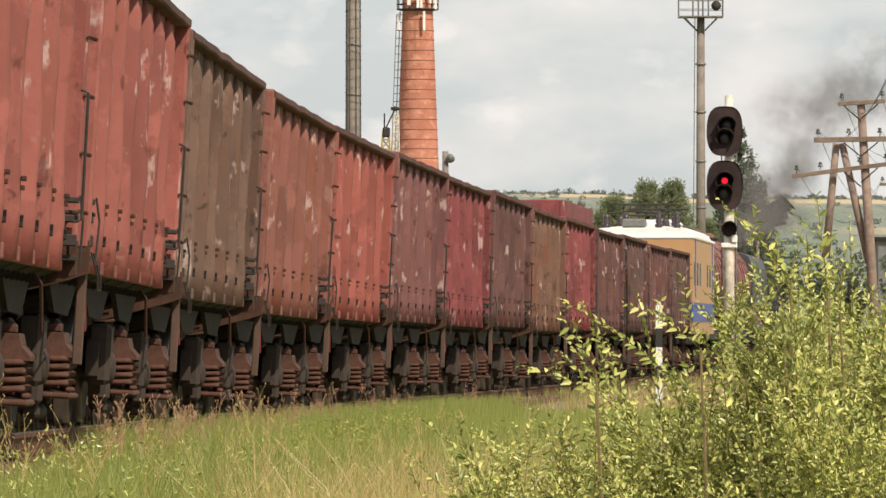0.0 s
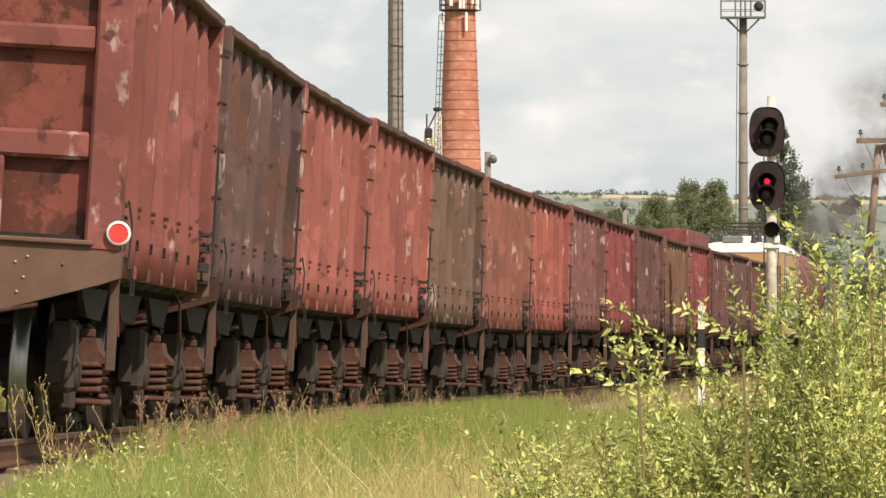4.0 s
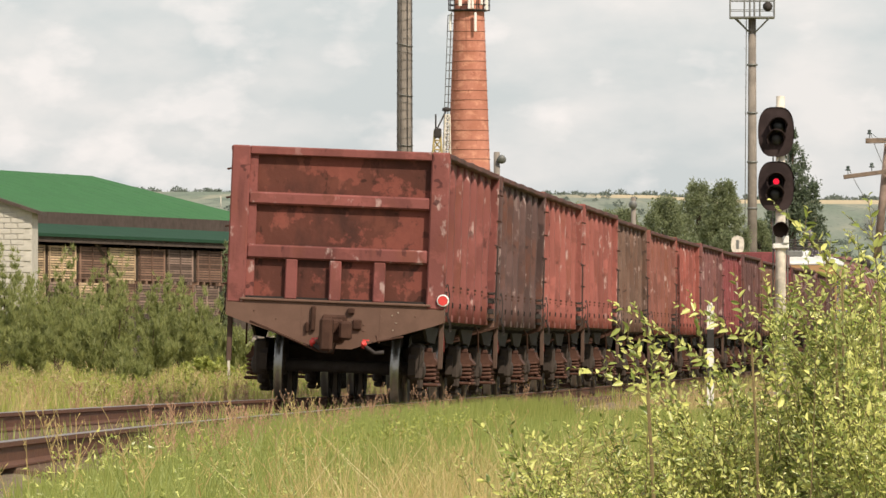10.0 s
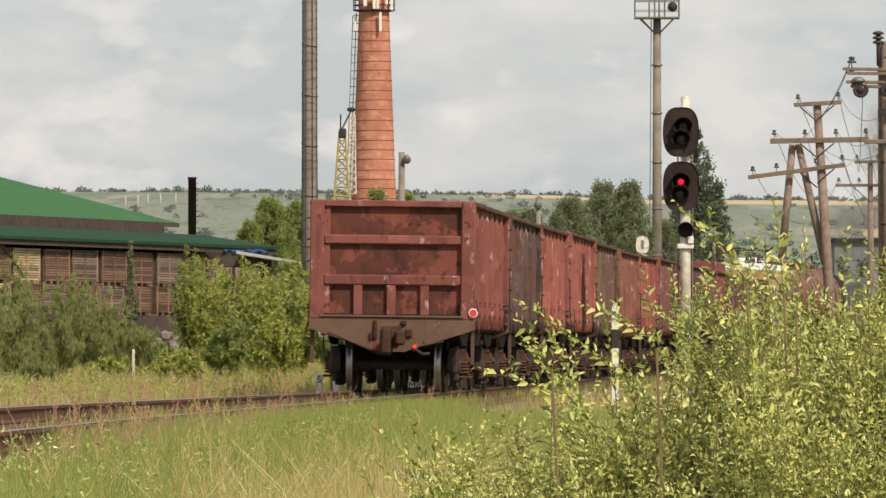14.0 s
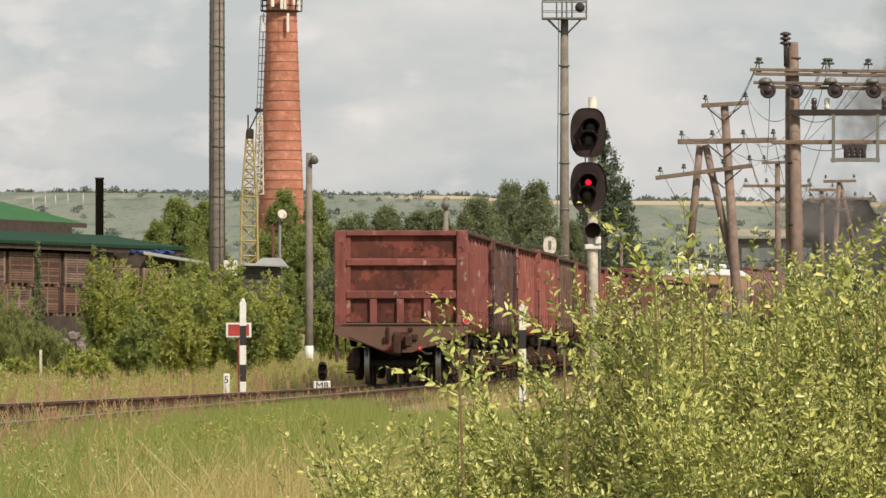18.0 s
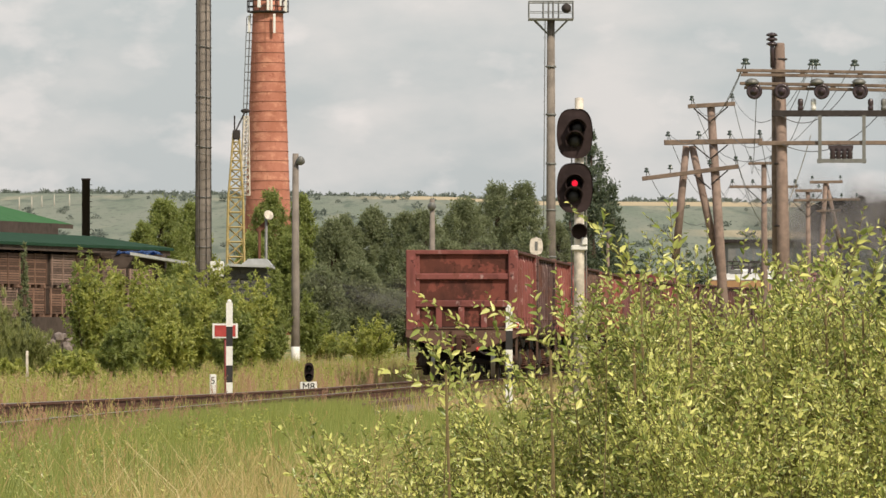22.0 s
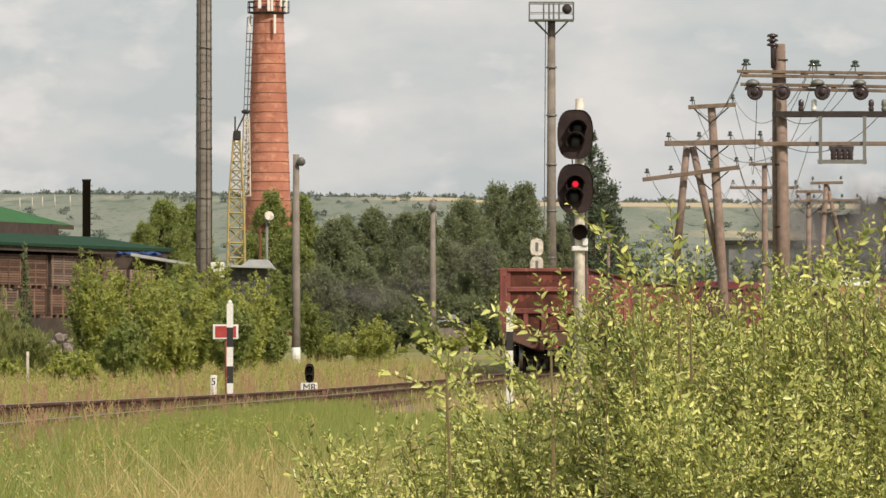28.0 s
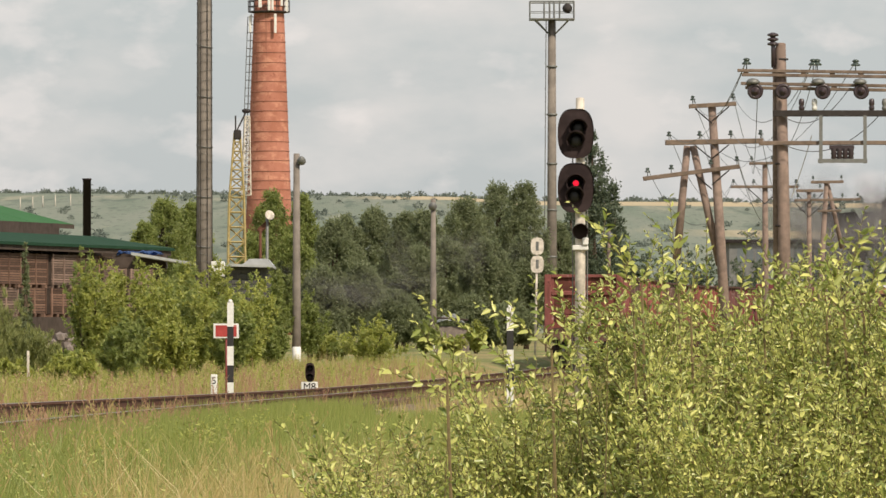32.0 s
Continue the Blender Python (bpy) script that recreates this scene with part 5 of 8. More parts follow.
def ladder_mast():
    """The nearer thick mast with a ladder in a hooped cage."""
    d = 300.0
    q = d / FOCAL
    m, _ = stand(361, d, 0)
    h = 21.0
    root = thing("caged_ladder_mast", m, "thick concrete mast wrapped by a hooped ladder cage", "lighting mast")
    b = bmesh.new()
    lathe(b, [(0.29, -0.4), (0.27, 6), (0.23, h)], 18)
    part("mast", b, M_CONCRETE, root)
    z, i = 2.6, 0
    while z < h:
        b = bmesh.new()
        r = 0.315 - z * 0.002
        tube(b, [(r * math.cos(a), r * math.sin(a), z + 0.06 * math.sin(a * 1 + i)) for a in [2 * math.pi * k / 16 for k in range(17)]], 0.008 if i % 6 else 0.02, 4, False)
        part("hoop", b, M_GALV, root)
        z += 0.3
        i += 1
    for a in (-2.6, -2.0, -1.2, -0.5):
        b = bmesh.new()
        tube(b, [(0.33 * math.cos(a), 0.33 * math.sin(a), 2.4), (0.27 * math.cos(a), 0.27 * math.sin(a), h)], 0.014, 4)
        part("cage_bar", b, M_IRON, root)
    b = bmesh.new()
    zz = at(385, 476, d).z - m.translation.z
    box(b, 12 * q, 36 * q, -0.35, 0.1, zz - 14 * q, zz + 13 * q, 0.02)
    part("switch_box", b, M_WHITE, root, "white metal switch box")


ladder_mast()


# ---------------------------------------------------------------- telegraph and power poles
def insulator(b, x, y, z, s=1.0):
    lathe(b, [(0.012, -0.12), (0.012, 0.0), (0.075 * s, 0.0), (0.085 * s, 0.03), (0.05 * s, 0.06), (0.04 * s, 0.09), (0.06 * s, 0.1), (0.055 * s, 0.13), (0.02 * s, 0.15)], 8, Matrix.Translation((x, y, z)))


WIRE_ENDS = {}


def line_pole(key, px, d, top, foot_px, dia, arms, legs=(), label="weathered wooden telegraph pole with cross-arms", braces=True, big=1.0):
    """A pole with cross-arms. An arm: left end, right end, left row, right row, list of insulator places."""
    q = d / FOCAL
    m, h = stand(px, d, top)
    z0 = m.translation.z
    root = thing("telegraph_pole", m, label, "utility pole", "telegraph poles along the line")
    b = bmesh.new()
    base = (foot_px - px) * q
    tube(b, [(base, 0, -0.4), (base * 0.5, 0, h * 0.5), (0, 0, h - 0.02), (0, 0, h)], [dia * 0.62, dia * 0.55, dia * 0.45, dia * 0.3], 12)
    part("pole", b, M_WOODPOLE, root)
    for a in legs:
        b = bmesh.new()
        tube(b, [((a[0] - px) * q, 0.15, EYE_Z + (HORIZON - a[1]) * q - z0), ((a[2] - px) * q, 0.25, min(EYE_Z + (HORIZON - a[3]) * q - z0, 99))], [dia * 0.4, dia * 0.46], 10)
        part("strut", b, M_WOODPOLE, root)
    for x0, x1, y0, y1, th, ins in arms:
        def pt(x):
            k = (x - x0) / (x1 - x0)
            return Vector(((x - px) * q, -dia * 0.5 - 0.06, EYE_Z + (HORIZON - (y0 + (y1 - y0) * k)) * q - z0))
        b = bmesh.new()
        a, c = pt(x0), pt(x1)
        ang = math.atan2(c.z - a.z, c.x - a.x)
        mm = Matrix.Translation((a + c) / 2) @ Matrix.Rotation(-ang, 4, "Y")
        hl = (c - a).length / 2
        if th > 12:
            # two planks bolted one over the other, with a dark packing between them
            box(b, -hl, hl, -0.06, 0.05, 0.012, th * q / 2, 0.008, mm)
            box(b, -hl + 0.1, hl, -0.045, 0.06, -th * q / 2, -0.012, 0.008, mm)
            for i_ in range(7):
                x_ = -hl + (2 * hl) * (i_ + 0.3) / 7
                box(b, x_ - 0.06, x_ + 0.06, -0.03, 0.04, -0.02, 0.02, 0, mm)
        else:
            box(b, -hl, hl, -0.055, 0.055, -th * q * 0.42, th * q * 0.42, 0.012, mm)
        arm = part("cross_arm", b, M_ARM, root)
        for x in ins:
            b = bmesh.new()
            p = pt(x)
            insulator(b, p.x, p.y, p.z + th * q / 2 + 0.1, big)
            part("insulator", b, M_GLASSINS, arm)
            WIRE_ENDS.setdefault(key, []).append(m @ Vector((p.x, p.y, p.z + th * q / 2 + 0.2)))
        if braces and x0 < px - 20 and x1 > px + 20:
            b = bmesh.new()
            for xe in (max(x0, px - 30), min(x1, px + 30)):
                p = pt(xe)
                tube(b, [(p.x, p.y, p.z - th * q / 2), (0, -dia * 0.45, p.z - 30 * q)], 0.02, 4)
            part("brace", b, M_IRON, root)
    return root, q, z0, h


line_pole("b", 1259, 255.0, 185, 1290, 0.27,
          [(1218, 1302, 189, 184, 9, (1225, 1296)), (1176, 1350, 253, 250, 11, (1183, 1237, 1292, 1345)), (1137, 1308, 317, 295, 9, (1145, 1187, 1257, 1303))],
          legs=[(1216, 258, 1197, 460), (1226, 258, 1274, 470)])
line_pole("c", 1353, 350.0, 287, 1355, 0.24, [(1325, 1372, 290, 289, 6, (1329, 1366)), (1292, 1412, 331, 331, 6, (1297, 1333, 1375, 1408))])
line_pole("d", 1431, 420.0, 336, 1432, 0.24, [(1408, 1456, 338, 338, 6, (1411, 1450)), (1405, 1522, 355, 353, 5, (1411, 1440, 1490, 1517))])
line_pole("e", 1462, 430.0, 322, 1444, 0.26, [(1434, 1492, 323, 322, 6, (1438, 1488)), (1446, 1488, 374, 373, 4, ())], legs=[(1464, 324, 1490, 440)], braces=False)


def power_pole():
    d = 187.0
    q = d / FOCAL
    arms = [(1304, 1660, 129, 134, 13, (1320, 1438, 1445, 1513, 1590)), (1310, 1660, 152, 158, 13, ()), (1342, 1660, 254, 253, 9, ())]
    root, q, z0, h = line_pole("a", 1381, d, 76, 1392, 0.25, arms, (), "tall pale wooden power pole with long double cross-arms", False, 1.3)

    def P(x, y, dy=-0.28):
        return Vector(((x - 1381) * q, dy, EYE_Z + (HORIZON - y) * q - z0))
    b = bmesh.new()
    tube(b, [P(1373, 85, 0.12), P(1374, 300, 0.12), P(1378, 660, 0.12)], [0.07, 0.09, 0.11], 8)
    part("splice_pole", b, M_ARM, root, "dark second pole bound alongside")
    for y in (105, 168, 290, 400):
        b = bmesh.new()
        lathe(b, [(0.15, -0.02), (0.15, 0.02)], 12, Matrix.Translation(P(1383, y, 0.03)))
        part("binding", b, M_IRON, root)
    b = bmesh.new()
    box(b, P(1366, 0).x, P(1660, 0).x, -0.3, -0.2, P(0, 207).z, P(0, 196).z, 0.01)
    steel = part("steel_arm", b, M_IRON, root, "dark steel lower cross-arm")
    b = bmesh.new()
    for x in (1451, 1529):
        box(b, P(x - 3, 0).x, P(x + 3, 0).x, -0.33, -0.28, P(0, 290).z, P(0, 205).z)
    box(b, P(1446, 0).x, P(1533, 0).x, -0.34, -0.26, P(0, 289).z, P(0, 282).z)
    part("hanger_frame", b, M_GALV, steel)
    for x in (1474, 1484, 1494, 1504):
        b = bmesh.new()
        lathe(b, [(0.05, -0.14), (0.07, -0.12), (0.055, -0.06), (0.075, -0.03), (0.055, 0.02), (0.075, 0.06), (0.05, 0.12)], 8, Matrix.Translation(P(x, 271)))
        part("switch_insulator", b, M_PORC, steel)
    b = bmesh.new()
    box(b, P(1466, 0).x, P(1510, 0).x, -0.34, -0.2, P(0, 264).z, P(0, 258).z)
    part("switch_bar", b, M_PORC, steel)
    for x in (1335, 1384, 1454, 1522, 1590):
        b = bmesh.new()
        c = P(x, 163, -0.38)
        lathe(b, [(0.17, 0.0), (0.18, 0.03), (0.13, 0.06), (0.12, 0.04), (0.08, 0.04), (0.075, 0.08), (0.03, 0.1), (0.02, 0.16)], 20, Matrix.Translation(c) @ Matrix.Rotation(math.pi / 2, 4, "X"))
        part("disc_insulator", b, M_PORC, root, "round brown porcelain disc insulator")
    for x in (1331, 1446, 1520):
        b = bmesh.new()
        lathe(b, [(0.02, 0.08), (0.1, 0.06), (0.16, 0.0), (0.14, -0.04), (0.05, -0.06)], 14, Matrix.Translation(P(x, 146, -0.36)))
        part("bell_insulator", b, M_GALV, root, "glinting glass bell insulator")
    for x, mat in ((1417, M_PORC), (1440, M_WHITE), (1541, M_PORC), (1564, M_GALV)):
        b = bmesh.new()
        lathe(b, [(0.03, -0.02), (0.06, 0), (0.065, 0.06), (0.045, 0.09), (0.065, 0.12), (0.06, 0.22), (0.03, 0.25)], 10, Matrix.Translation(P(x, 195, -0.25)))
        part("pin_insulator", b, mat, steel)
    b = bmesh.new()
    for dy in (62, 70, 78):
        lathe(b, [(0.04, -0.05), (0.13, -0.02), (0.12, 0.02), (0.04, 0.05)], 10, Matrix.Translation(P(1367, dy, -0.1)))
    tube(b, [P(1367, 60, -0.1), P(1368, 120, -0.1)], 0.05, 6)
    part("cutout_fuse", b, M_PORC, root, "dark stacked fuse insulator at the pole top")


power_pole()


def wire(a, c, sag, r=0.009):
    pts = []
    for i in range(15):
        k = i / 14
        p = a.lerp(c, k)
        p.z -= 4 * sag * k * (1 - k)
        pts.append(p)
    b = bmesh.new()
    tube(b, pts, r, 4, False)
    return b


wires = thing("overhead_wires", None, "thin slack grey wires strung between the poles", "overhead wires")
A, B, C, D_, E_ = (WIRE_ENDS[k] for k in "abcde")
for i, j in ((0, 2), (1, 4), (2, 5), (3, 3), (0, 0), (1, 1)):
    part("wire", wire(A[i], B[j], 0.9 + 0.2 * i), M_WIRE, wires)
for i, j in ((0, 0), (1, 1), (2, 2), (3, 3), (4, 4), (5, 5), (6, 2), (9, 5)):
    part("wire", wire(B[i], C[j], 1.2 + 0.1 * i, 0.010), M_WIRE, wires)
for i, j in ((0, 0), (1, 1), (2, 2), (3, 3), (5, 5)):
    part("wire", wire(C[i], D_[j], 1.0, 0.011), M_WIRE, wires)
part("wire", wire(at(1340, 165, 187), at(1330, 290, 350), 1.0), M_WIRE, wires)
part("wire", wire(at(1384, 255, 186.6), at(1568, 190, 187), 0.5), M_WIRE, wires)
part("wire", wire(at(1384, 205, 186.6), at(1500, 160, 187), 0.4), M_WIRE, wires)
part("wire", wire(at(1436, 240, 187), at(1400, 350, 187.5), 0.05), M_MASTWHITE, wires)
# ---------------------------------------------------------------- works yard: chimney, cranes, stacks, sheds
def brick_material():
    m = Mat("chimney_brick", (0.45, 0.195, 0.14), 0.9)
    m.tint(m.noise(0.6, (1, 1, 0.5), 5, 0.42, 0.62), (0.34, 0.135, 0.09), 0.75)
    m.tint(m.noise(1.1, (1, 1, 1.6), 6, 0.52, 0.66), (0.58, 0.285, 0.195), 0.75)
    m.tint(m.noise(2.6, (1, 1, 0.9), 6, 0.58, 0.66, rough=0.7), (0.24, 0.085, 0.06), 0.7)
    m.tint(m.noise(1.4, (1.4, 1.4, 0.12), 4, 0.6, 0.72), (0.2, 0.085, 0.06), 0.6)
    m.bump(m.noise(9, (1, 1, 3), 3, 0.2, 0.8), 0.4, 0.03)
    return m.mat


M_BRICK = brick_material()
M_BAND = plain("rusted_band", (0.31, 0.145, 0.105), 0.8)
M_WHITEBRICK = plain("whitewashed_brick", (0.5, 0.47, 0.42), 0.9, 0, 0.7, 3)


def chimney():
    d = 650.0
    q = d / FOCAL
    p = at(475, 625, d)
    z0 = ground_z(p.x, p.y)
    root = thing("brick_chimney", Matrix.Translation((p.x, p.y, z0)), "tall tapering red-brick factory chimney with iron bands", "chimney")

    def zz(y):
        return EYE_Z + (HORIZON - y) * q - z0

    def rad(y):
        return (27.0 + (y - 25) * 12 / 325) * q
    b = bmesh.new()
    lathe(b, [(rad(640), -0.3), (rad(350), zz(350)), (rad(180), zz(180)), (rad(25), zz(25)), (rad(-40), zz(-40)), (rad(-40) * 0.75, zz(-40))], 32)
    part("shaft", b, M_BRICK, root, "red-orange brick shaft")
    y = 40
    i = 0
    while y < 420:
        b = bmesh.new()
        r = rad(y)
        lathe(b, [(r, -0.03), (r + 0.03, -0.03), (r + 0.03, 0.03), (r, 0.03)], 32, Matrix.Translation((0, 0, zz(y + random.uniform(-1.5, 1.5)))))
        part("band", b, M_BAND, root)
        y += 17.5
        i += 1
    b = bmesh.new()
    r = rad(20)
    lathe(b, [(r, zz(24)), (r + 0.45, zz(22)), (r + 0.45, zz(20)), (r, zz(20))], 24)
    g = part("gallery", b, M_IRON, root, "iron gallery round the shaft")
    for z in (12, 2):
        b = bmesh.new()
        tube(b, [((r + 0.42) * math.cos(a), (r + 0.42) * math.sin(a), zz(z)) for a in [2 * math.pi * k / 24 for k in range(25)]], 0.04, 4, False)
        part("guard_rail", b, M_IRON, g)
    for k in range(16):
        a = 2 * math.pi * k / 16
        b = bmesh.new()
        tube(b, [((r + 0.42) * math.cos(a), (r + 0.42) * math.sin(a), zz(21)), ((r + 0.42) * math.cos(a), (r + 0.42) * math.sin(a), zz(1))], 0.035, 4)
        part("rail_post", b, M_IRON, g)
    for x, y0, y1, w in ((442, 28, 58, 2), (476, -6, 20, 2.5), (482, -8, 20, 2), (487, 26, 60, 2.2), (506, -10, 22, 3), (498, -8, 12, 2), (460, -5, 15, 3)):
        b = bmesh.new()
        dx = (x - 475) * q
        yy = -math.sqrt(max((r + 0.3) ** 2 - dx * dx, 0.1)) - 0.2
        box(b, dx - w * q, dx + w * q, yy - 0.1, yy + 0.1, zz(y1), zz(y0), 0.03)
        part("antenna", b, M_WHITE, root, "white panel antenna")
    b = bmesh.new()
    for s in (-0.25, 0.25):
        tube(b, [(-rad(y) - 0.18, s, zz(y)) for y in (600, 350, 180, 25)], 0.035, 4)
    y = 30
    while y < 420:
        tube(b, [(-rad(y) - 0.18, -0.25, zz(y)), (-rad(y) - 0.18, 0.25, zz(y))], 0.025, 4)
        tube(b, [(-rad(y) - 0.45, 0, zz(y)), (-rad(y), 0, zz(y))], 0.03, 4)
        y += 14
    tube(b, [(-rad(y) - 0.45, 0, zz(y)) for y in (420, 180, 30)], 0.03, 4)
    part("ladder", b, M_GALV, root)


chimney()


def lattice(name, material, root, base, top, w0, w1, steps, r, brace=0.7, label=""):
    """A square lattice column between two places, bar by bar."""
    def bar(a, c, rr):
        b = bmesh.new()
        tube(b, [a, c], rr, 4, False)
        part(name, b, material, root, label)
    base, top = Vector(base), Vector(top)
    prev = None
    for i in range(steps + 1):
        k = i / steps
        c = base.lerp(top, k)
        w = w0 + (w1 - w0) * k
        cur = [c + Vector((sx * w, sy * w, 0)) for sx, sy in ((-1, -1), (1, -1), (1, 1), (-1, 1))]
        for j in range(4):
            bar(cur[j], cur[(j + 1) % 4], r * brace)
            if prev:
                bar(prev[j], cur[j], r)
                bar(prev[j], cur[(j + 1) % 4], r * brace)
        prev = cur


def crane():
    d = 420.0
    q = d / FOCAL
    p = at(419, 625, d)
    z0 = ground_z(p.x, p.y)
    root = thing("yard_crane", Matrix.Translation((p.x, p.y, z0)), "rusty yellow lattice tower crane beside the chimney", "crane")

    def P(x, y, dy=0):
        return ((x - 419) * q, dy, EYE_Z + (HORIZON - y) * q - z0)
    lattice("tower_bar", M_YELLOW, root, P(418, 560), P(418, 350), 17 * q, 13 * q, 8, 0.06)
    lattice("mast_head_bar", M_YELLOW, root, P(418, 350), P(419, 235), 13 * q, 5 * q, 7, 0.05)
    lattice("jib_bar", M_MASTWHITE, root, P(434, 345, 1.2), P(436, 205, 1.2), 8 * q, 4 * q, 11, 0.035, label="pale bar of the raised jib")
    b = bmesh.new()
    box(b, P(413, 0)[0], P(426, 0)[0], -0.3, 0.3, P(0, 247)[2], P(0, 230)[2], 0.05)
    part("sheave_block", b, M_IRON, root)
    b = bmesh.new()
    tube(b, [P(416, 232), P(416, 205)], 0.04, 4)
    tube(b, [P(419, 230), P(436, 192, 1.2)], 0.04, 4)
    lathe(b, [(0.05, -0.1), (0.22, -0.05), (0.22, 0.08), (0.05, 0.14)], 10, Matrix.Translation(P(434, 196, 1.2)))
    part("mast_top", b, M_IRON, root)


crane()


def black_stack():
    d = 450.0
    q = d / FOCAL
    m, h = stand(153, d, 316)
    root = thing("steel_stack", m, "sooty black steel smoke stack with rungs", "smoke stack")
    b = bmesh.new()
    lathe(b, [(7.4 * q, -0.3), (7.2 * q, h - 0.1), (8.2 * q, h - 0.1), (8.2 * q, h), (6 * q, h)], 16)
    part("flue", b, M_STACK, root)
    for i in range(12):
        b = bmesh.new()
        z = h - 0.35 - i * 0.3
        tube(b, [(7 * q, -0.1, z), (10 * q, -0.1, z), (10 * q, 0.15, z)], 0.025, 4)
        part("rung", b, M_IRON, root)


black_stack()

# yard posts with small lamps behind the crane
m_, h_ = stand(460, 430.0, 405)
yl = thing("yard_post", m_, "rusty yard post carrying a small round sign", "post")
b_ = bmesh.new()
tube(b_, [(0, 0, -0.2), (0, 0, h_)], 0.08, 6)
part("post", b_, M_RAIL, yl)
m_, h_ = stand(472, 432.0, 380)
yl = thing("yard_post", m_, "rusty yard post carrying a small round sign", "post")
b_ = bmesh.new()
tube(b_, [(0, 0, -0.2), (0, 0, h_)], 0.08, 6)
part("post", b_, M_GALV, yl)
b_ = bmesh.new()
lathe(b_, [(0.1, -0.12), (0.24, 0), (0.26, 0.06), (0.22, 0.07)], 14, Matrix.Translation((0.12, -0.25, h_ - 0.05)) @ Matrix.Rotation(1.25, 4, "X") @ Matrix.Rotation(0.35, 4, "Y"))
part("round_sign", b_, M_MASTWHITE, yl, "pale round disc")
b_ = bmesh.new()
box(b_, -0.5, 0.25, -0.08, 0.08, -0.14, 0.14, 0.02, Matrix.Translation((-0.1, 0.05, h_ - 0.55)) @ Matrix.Rotation(-0.75, 4, "Y"))
part("bracket", b_, M_RAIL, yl, "rusty red tilted bracket")

# the shed line: u runs along its front, v stands off from it towards the track
SHED_A, SHED_B = Vector((-22.0, 315.0, 0)), Vector((-12.0, 352.0, 0))
SHED_L = (SHED_B - SHED_A).length
SHED_M = Matrix.Translation(SHED_A) @ Matrix.Rotation(math.atan2(37.0, 10.0), 4, "Z")
# in shed space x runs along the front, -y points to the track


def shed():
    root = thing("crate_shed", SHED_M, "long timber storage shed with a green lean-to roof", "shed")
    L0, L1 = -12.0, SHED_L
    gz = 0.2
    b = bmesh.new()
    prism(b, [(-0.9, 4.98), (-0.9, 5.10), (2.6, 5.62), (2.6, 5.52)], L0, L1 - 0.8)
    part("lean_to_roof", b, M_GREENDARK, root, "dark green sheet lean-to roof")
    b = bmesh.new()
    box(b, L0, L1 - 1.0, -0.8, -0.66, 4.78, 4.98)
    part("eave_board", b, M_SHED, root)
    b = bmesh.new()
    box(b, L0, L1, 2.5, 2.7, gz - 0.5, 5.5)
    part("back_wall", b, M_SHED, root, "dark timber back wall")
    b = bmesh.new()
    box(b, L1 - 0.15, L1, 0.0, 2.5, gz - 0.5, 5.2)
    part("end_wall", b, M_SHED, root)
    k = 0
    x = L0 + 1.5
    while x < L1 + 0.1:
        b = bmesh.new()
        box(b, x - 0.08, x + 0.08, -0.2, -0.05, gz - 0.5, 4.95)
        part("post", b, M_SHED, root)
        x += 3.55
    b = bmesh.new()
    tube(b, [(2.0, -0.5, 4.9), (5.0, -0.5, 3.6)], 0.07, 4)
    part("brace", b, M_SHED, root)
    # fascia and strip wall under the upper roof
    b = bmesh.new()
    box(b, L0, L1 - 1.5, 4.0, 4.2, 5.3, 6.15)
    part("clerestory_wall", b, M_SHED, root)


shed()


def main_hall():
    """The hall with a hipped green roof behind the shed."""
    root = thing("green_roof_hall", SHED_M, "low hall with a broad bright green hipped roof", "hall")
    L1 = SHED_L + 3.2
    L0 = -34.0
    y0, y1 = 5.5, 18.0
    ez, rz = 6.2, 8.17
    b = bmesh.new()
    e = [b.verts.new(v) for v in ((L0, y0 - 0.6, ez), (L1, y0 - 0.6, ez), (L1, y1 + 0.6, ez), (L0, y1 + 0.6, ez))]
    r = [b.verts.new(v) for v in ((L0, (y0 + y1) / 2, rz), (L1 - 4.0, (y0 + y1) / 2, rz))]
    lo = [b.verts.new((v.co.x, v.co.y, v.co.z - 0.12)) for v in e]
    b.faces.new((e[0], e[1], r[1], r[0]))
    b.faces.new((e[1], e[2], r[1]))
    b.faces.new((e[2], e[3], r[0], r[1]))
    b.faces.new((e[3], e[0], r[0]))
    for i in range(4):
        b.faces.new((e[(i + 1) % 4], e[i], lo[i], lo[(i + 1) % 4]))
    b.faces.new(lo[::-1])
    bmesh.ops.recalc_face_normals(b, faces=b.faces[:])
    roof = part("roof", b, M_GREENROOF, root, "bright green sheet-metal hipped roof")
    # standing seams
    x = L0 + 1
    while x < L1 - 4.2:
        b = bmesh.new()
        tube(b, [(x, y0 - 0.58, ez + 0.0), (x, (y0 + y1) / 2, rz + 0.0)], 0.012, 4)
        part("seam", b, M_GREENROOF, roof)
        x += 1.6
    b = bmesh.new()
    box(b, L0, L1 - 0.5, y0, y1, -0.3, ez - 0.1)
    part("walls", b, M_SHED, root)
    b = bmesh.new()
    box(b, L0, L1 + 0.02, y0 - 0.66, y0 - 0.6, ez - 0.2, ez - 0.02)
    part("fascia", b, M_SHED, root)


main_hall()


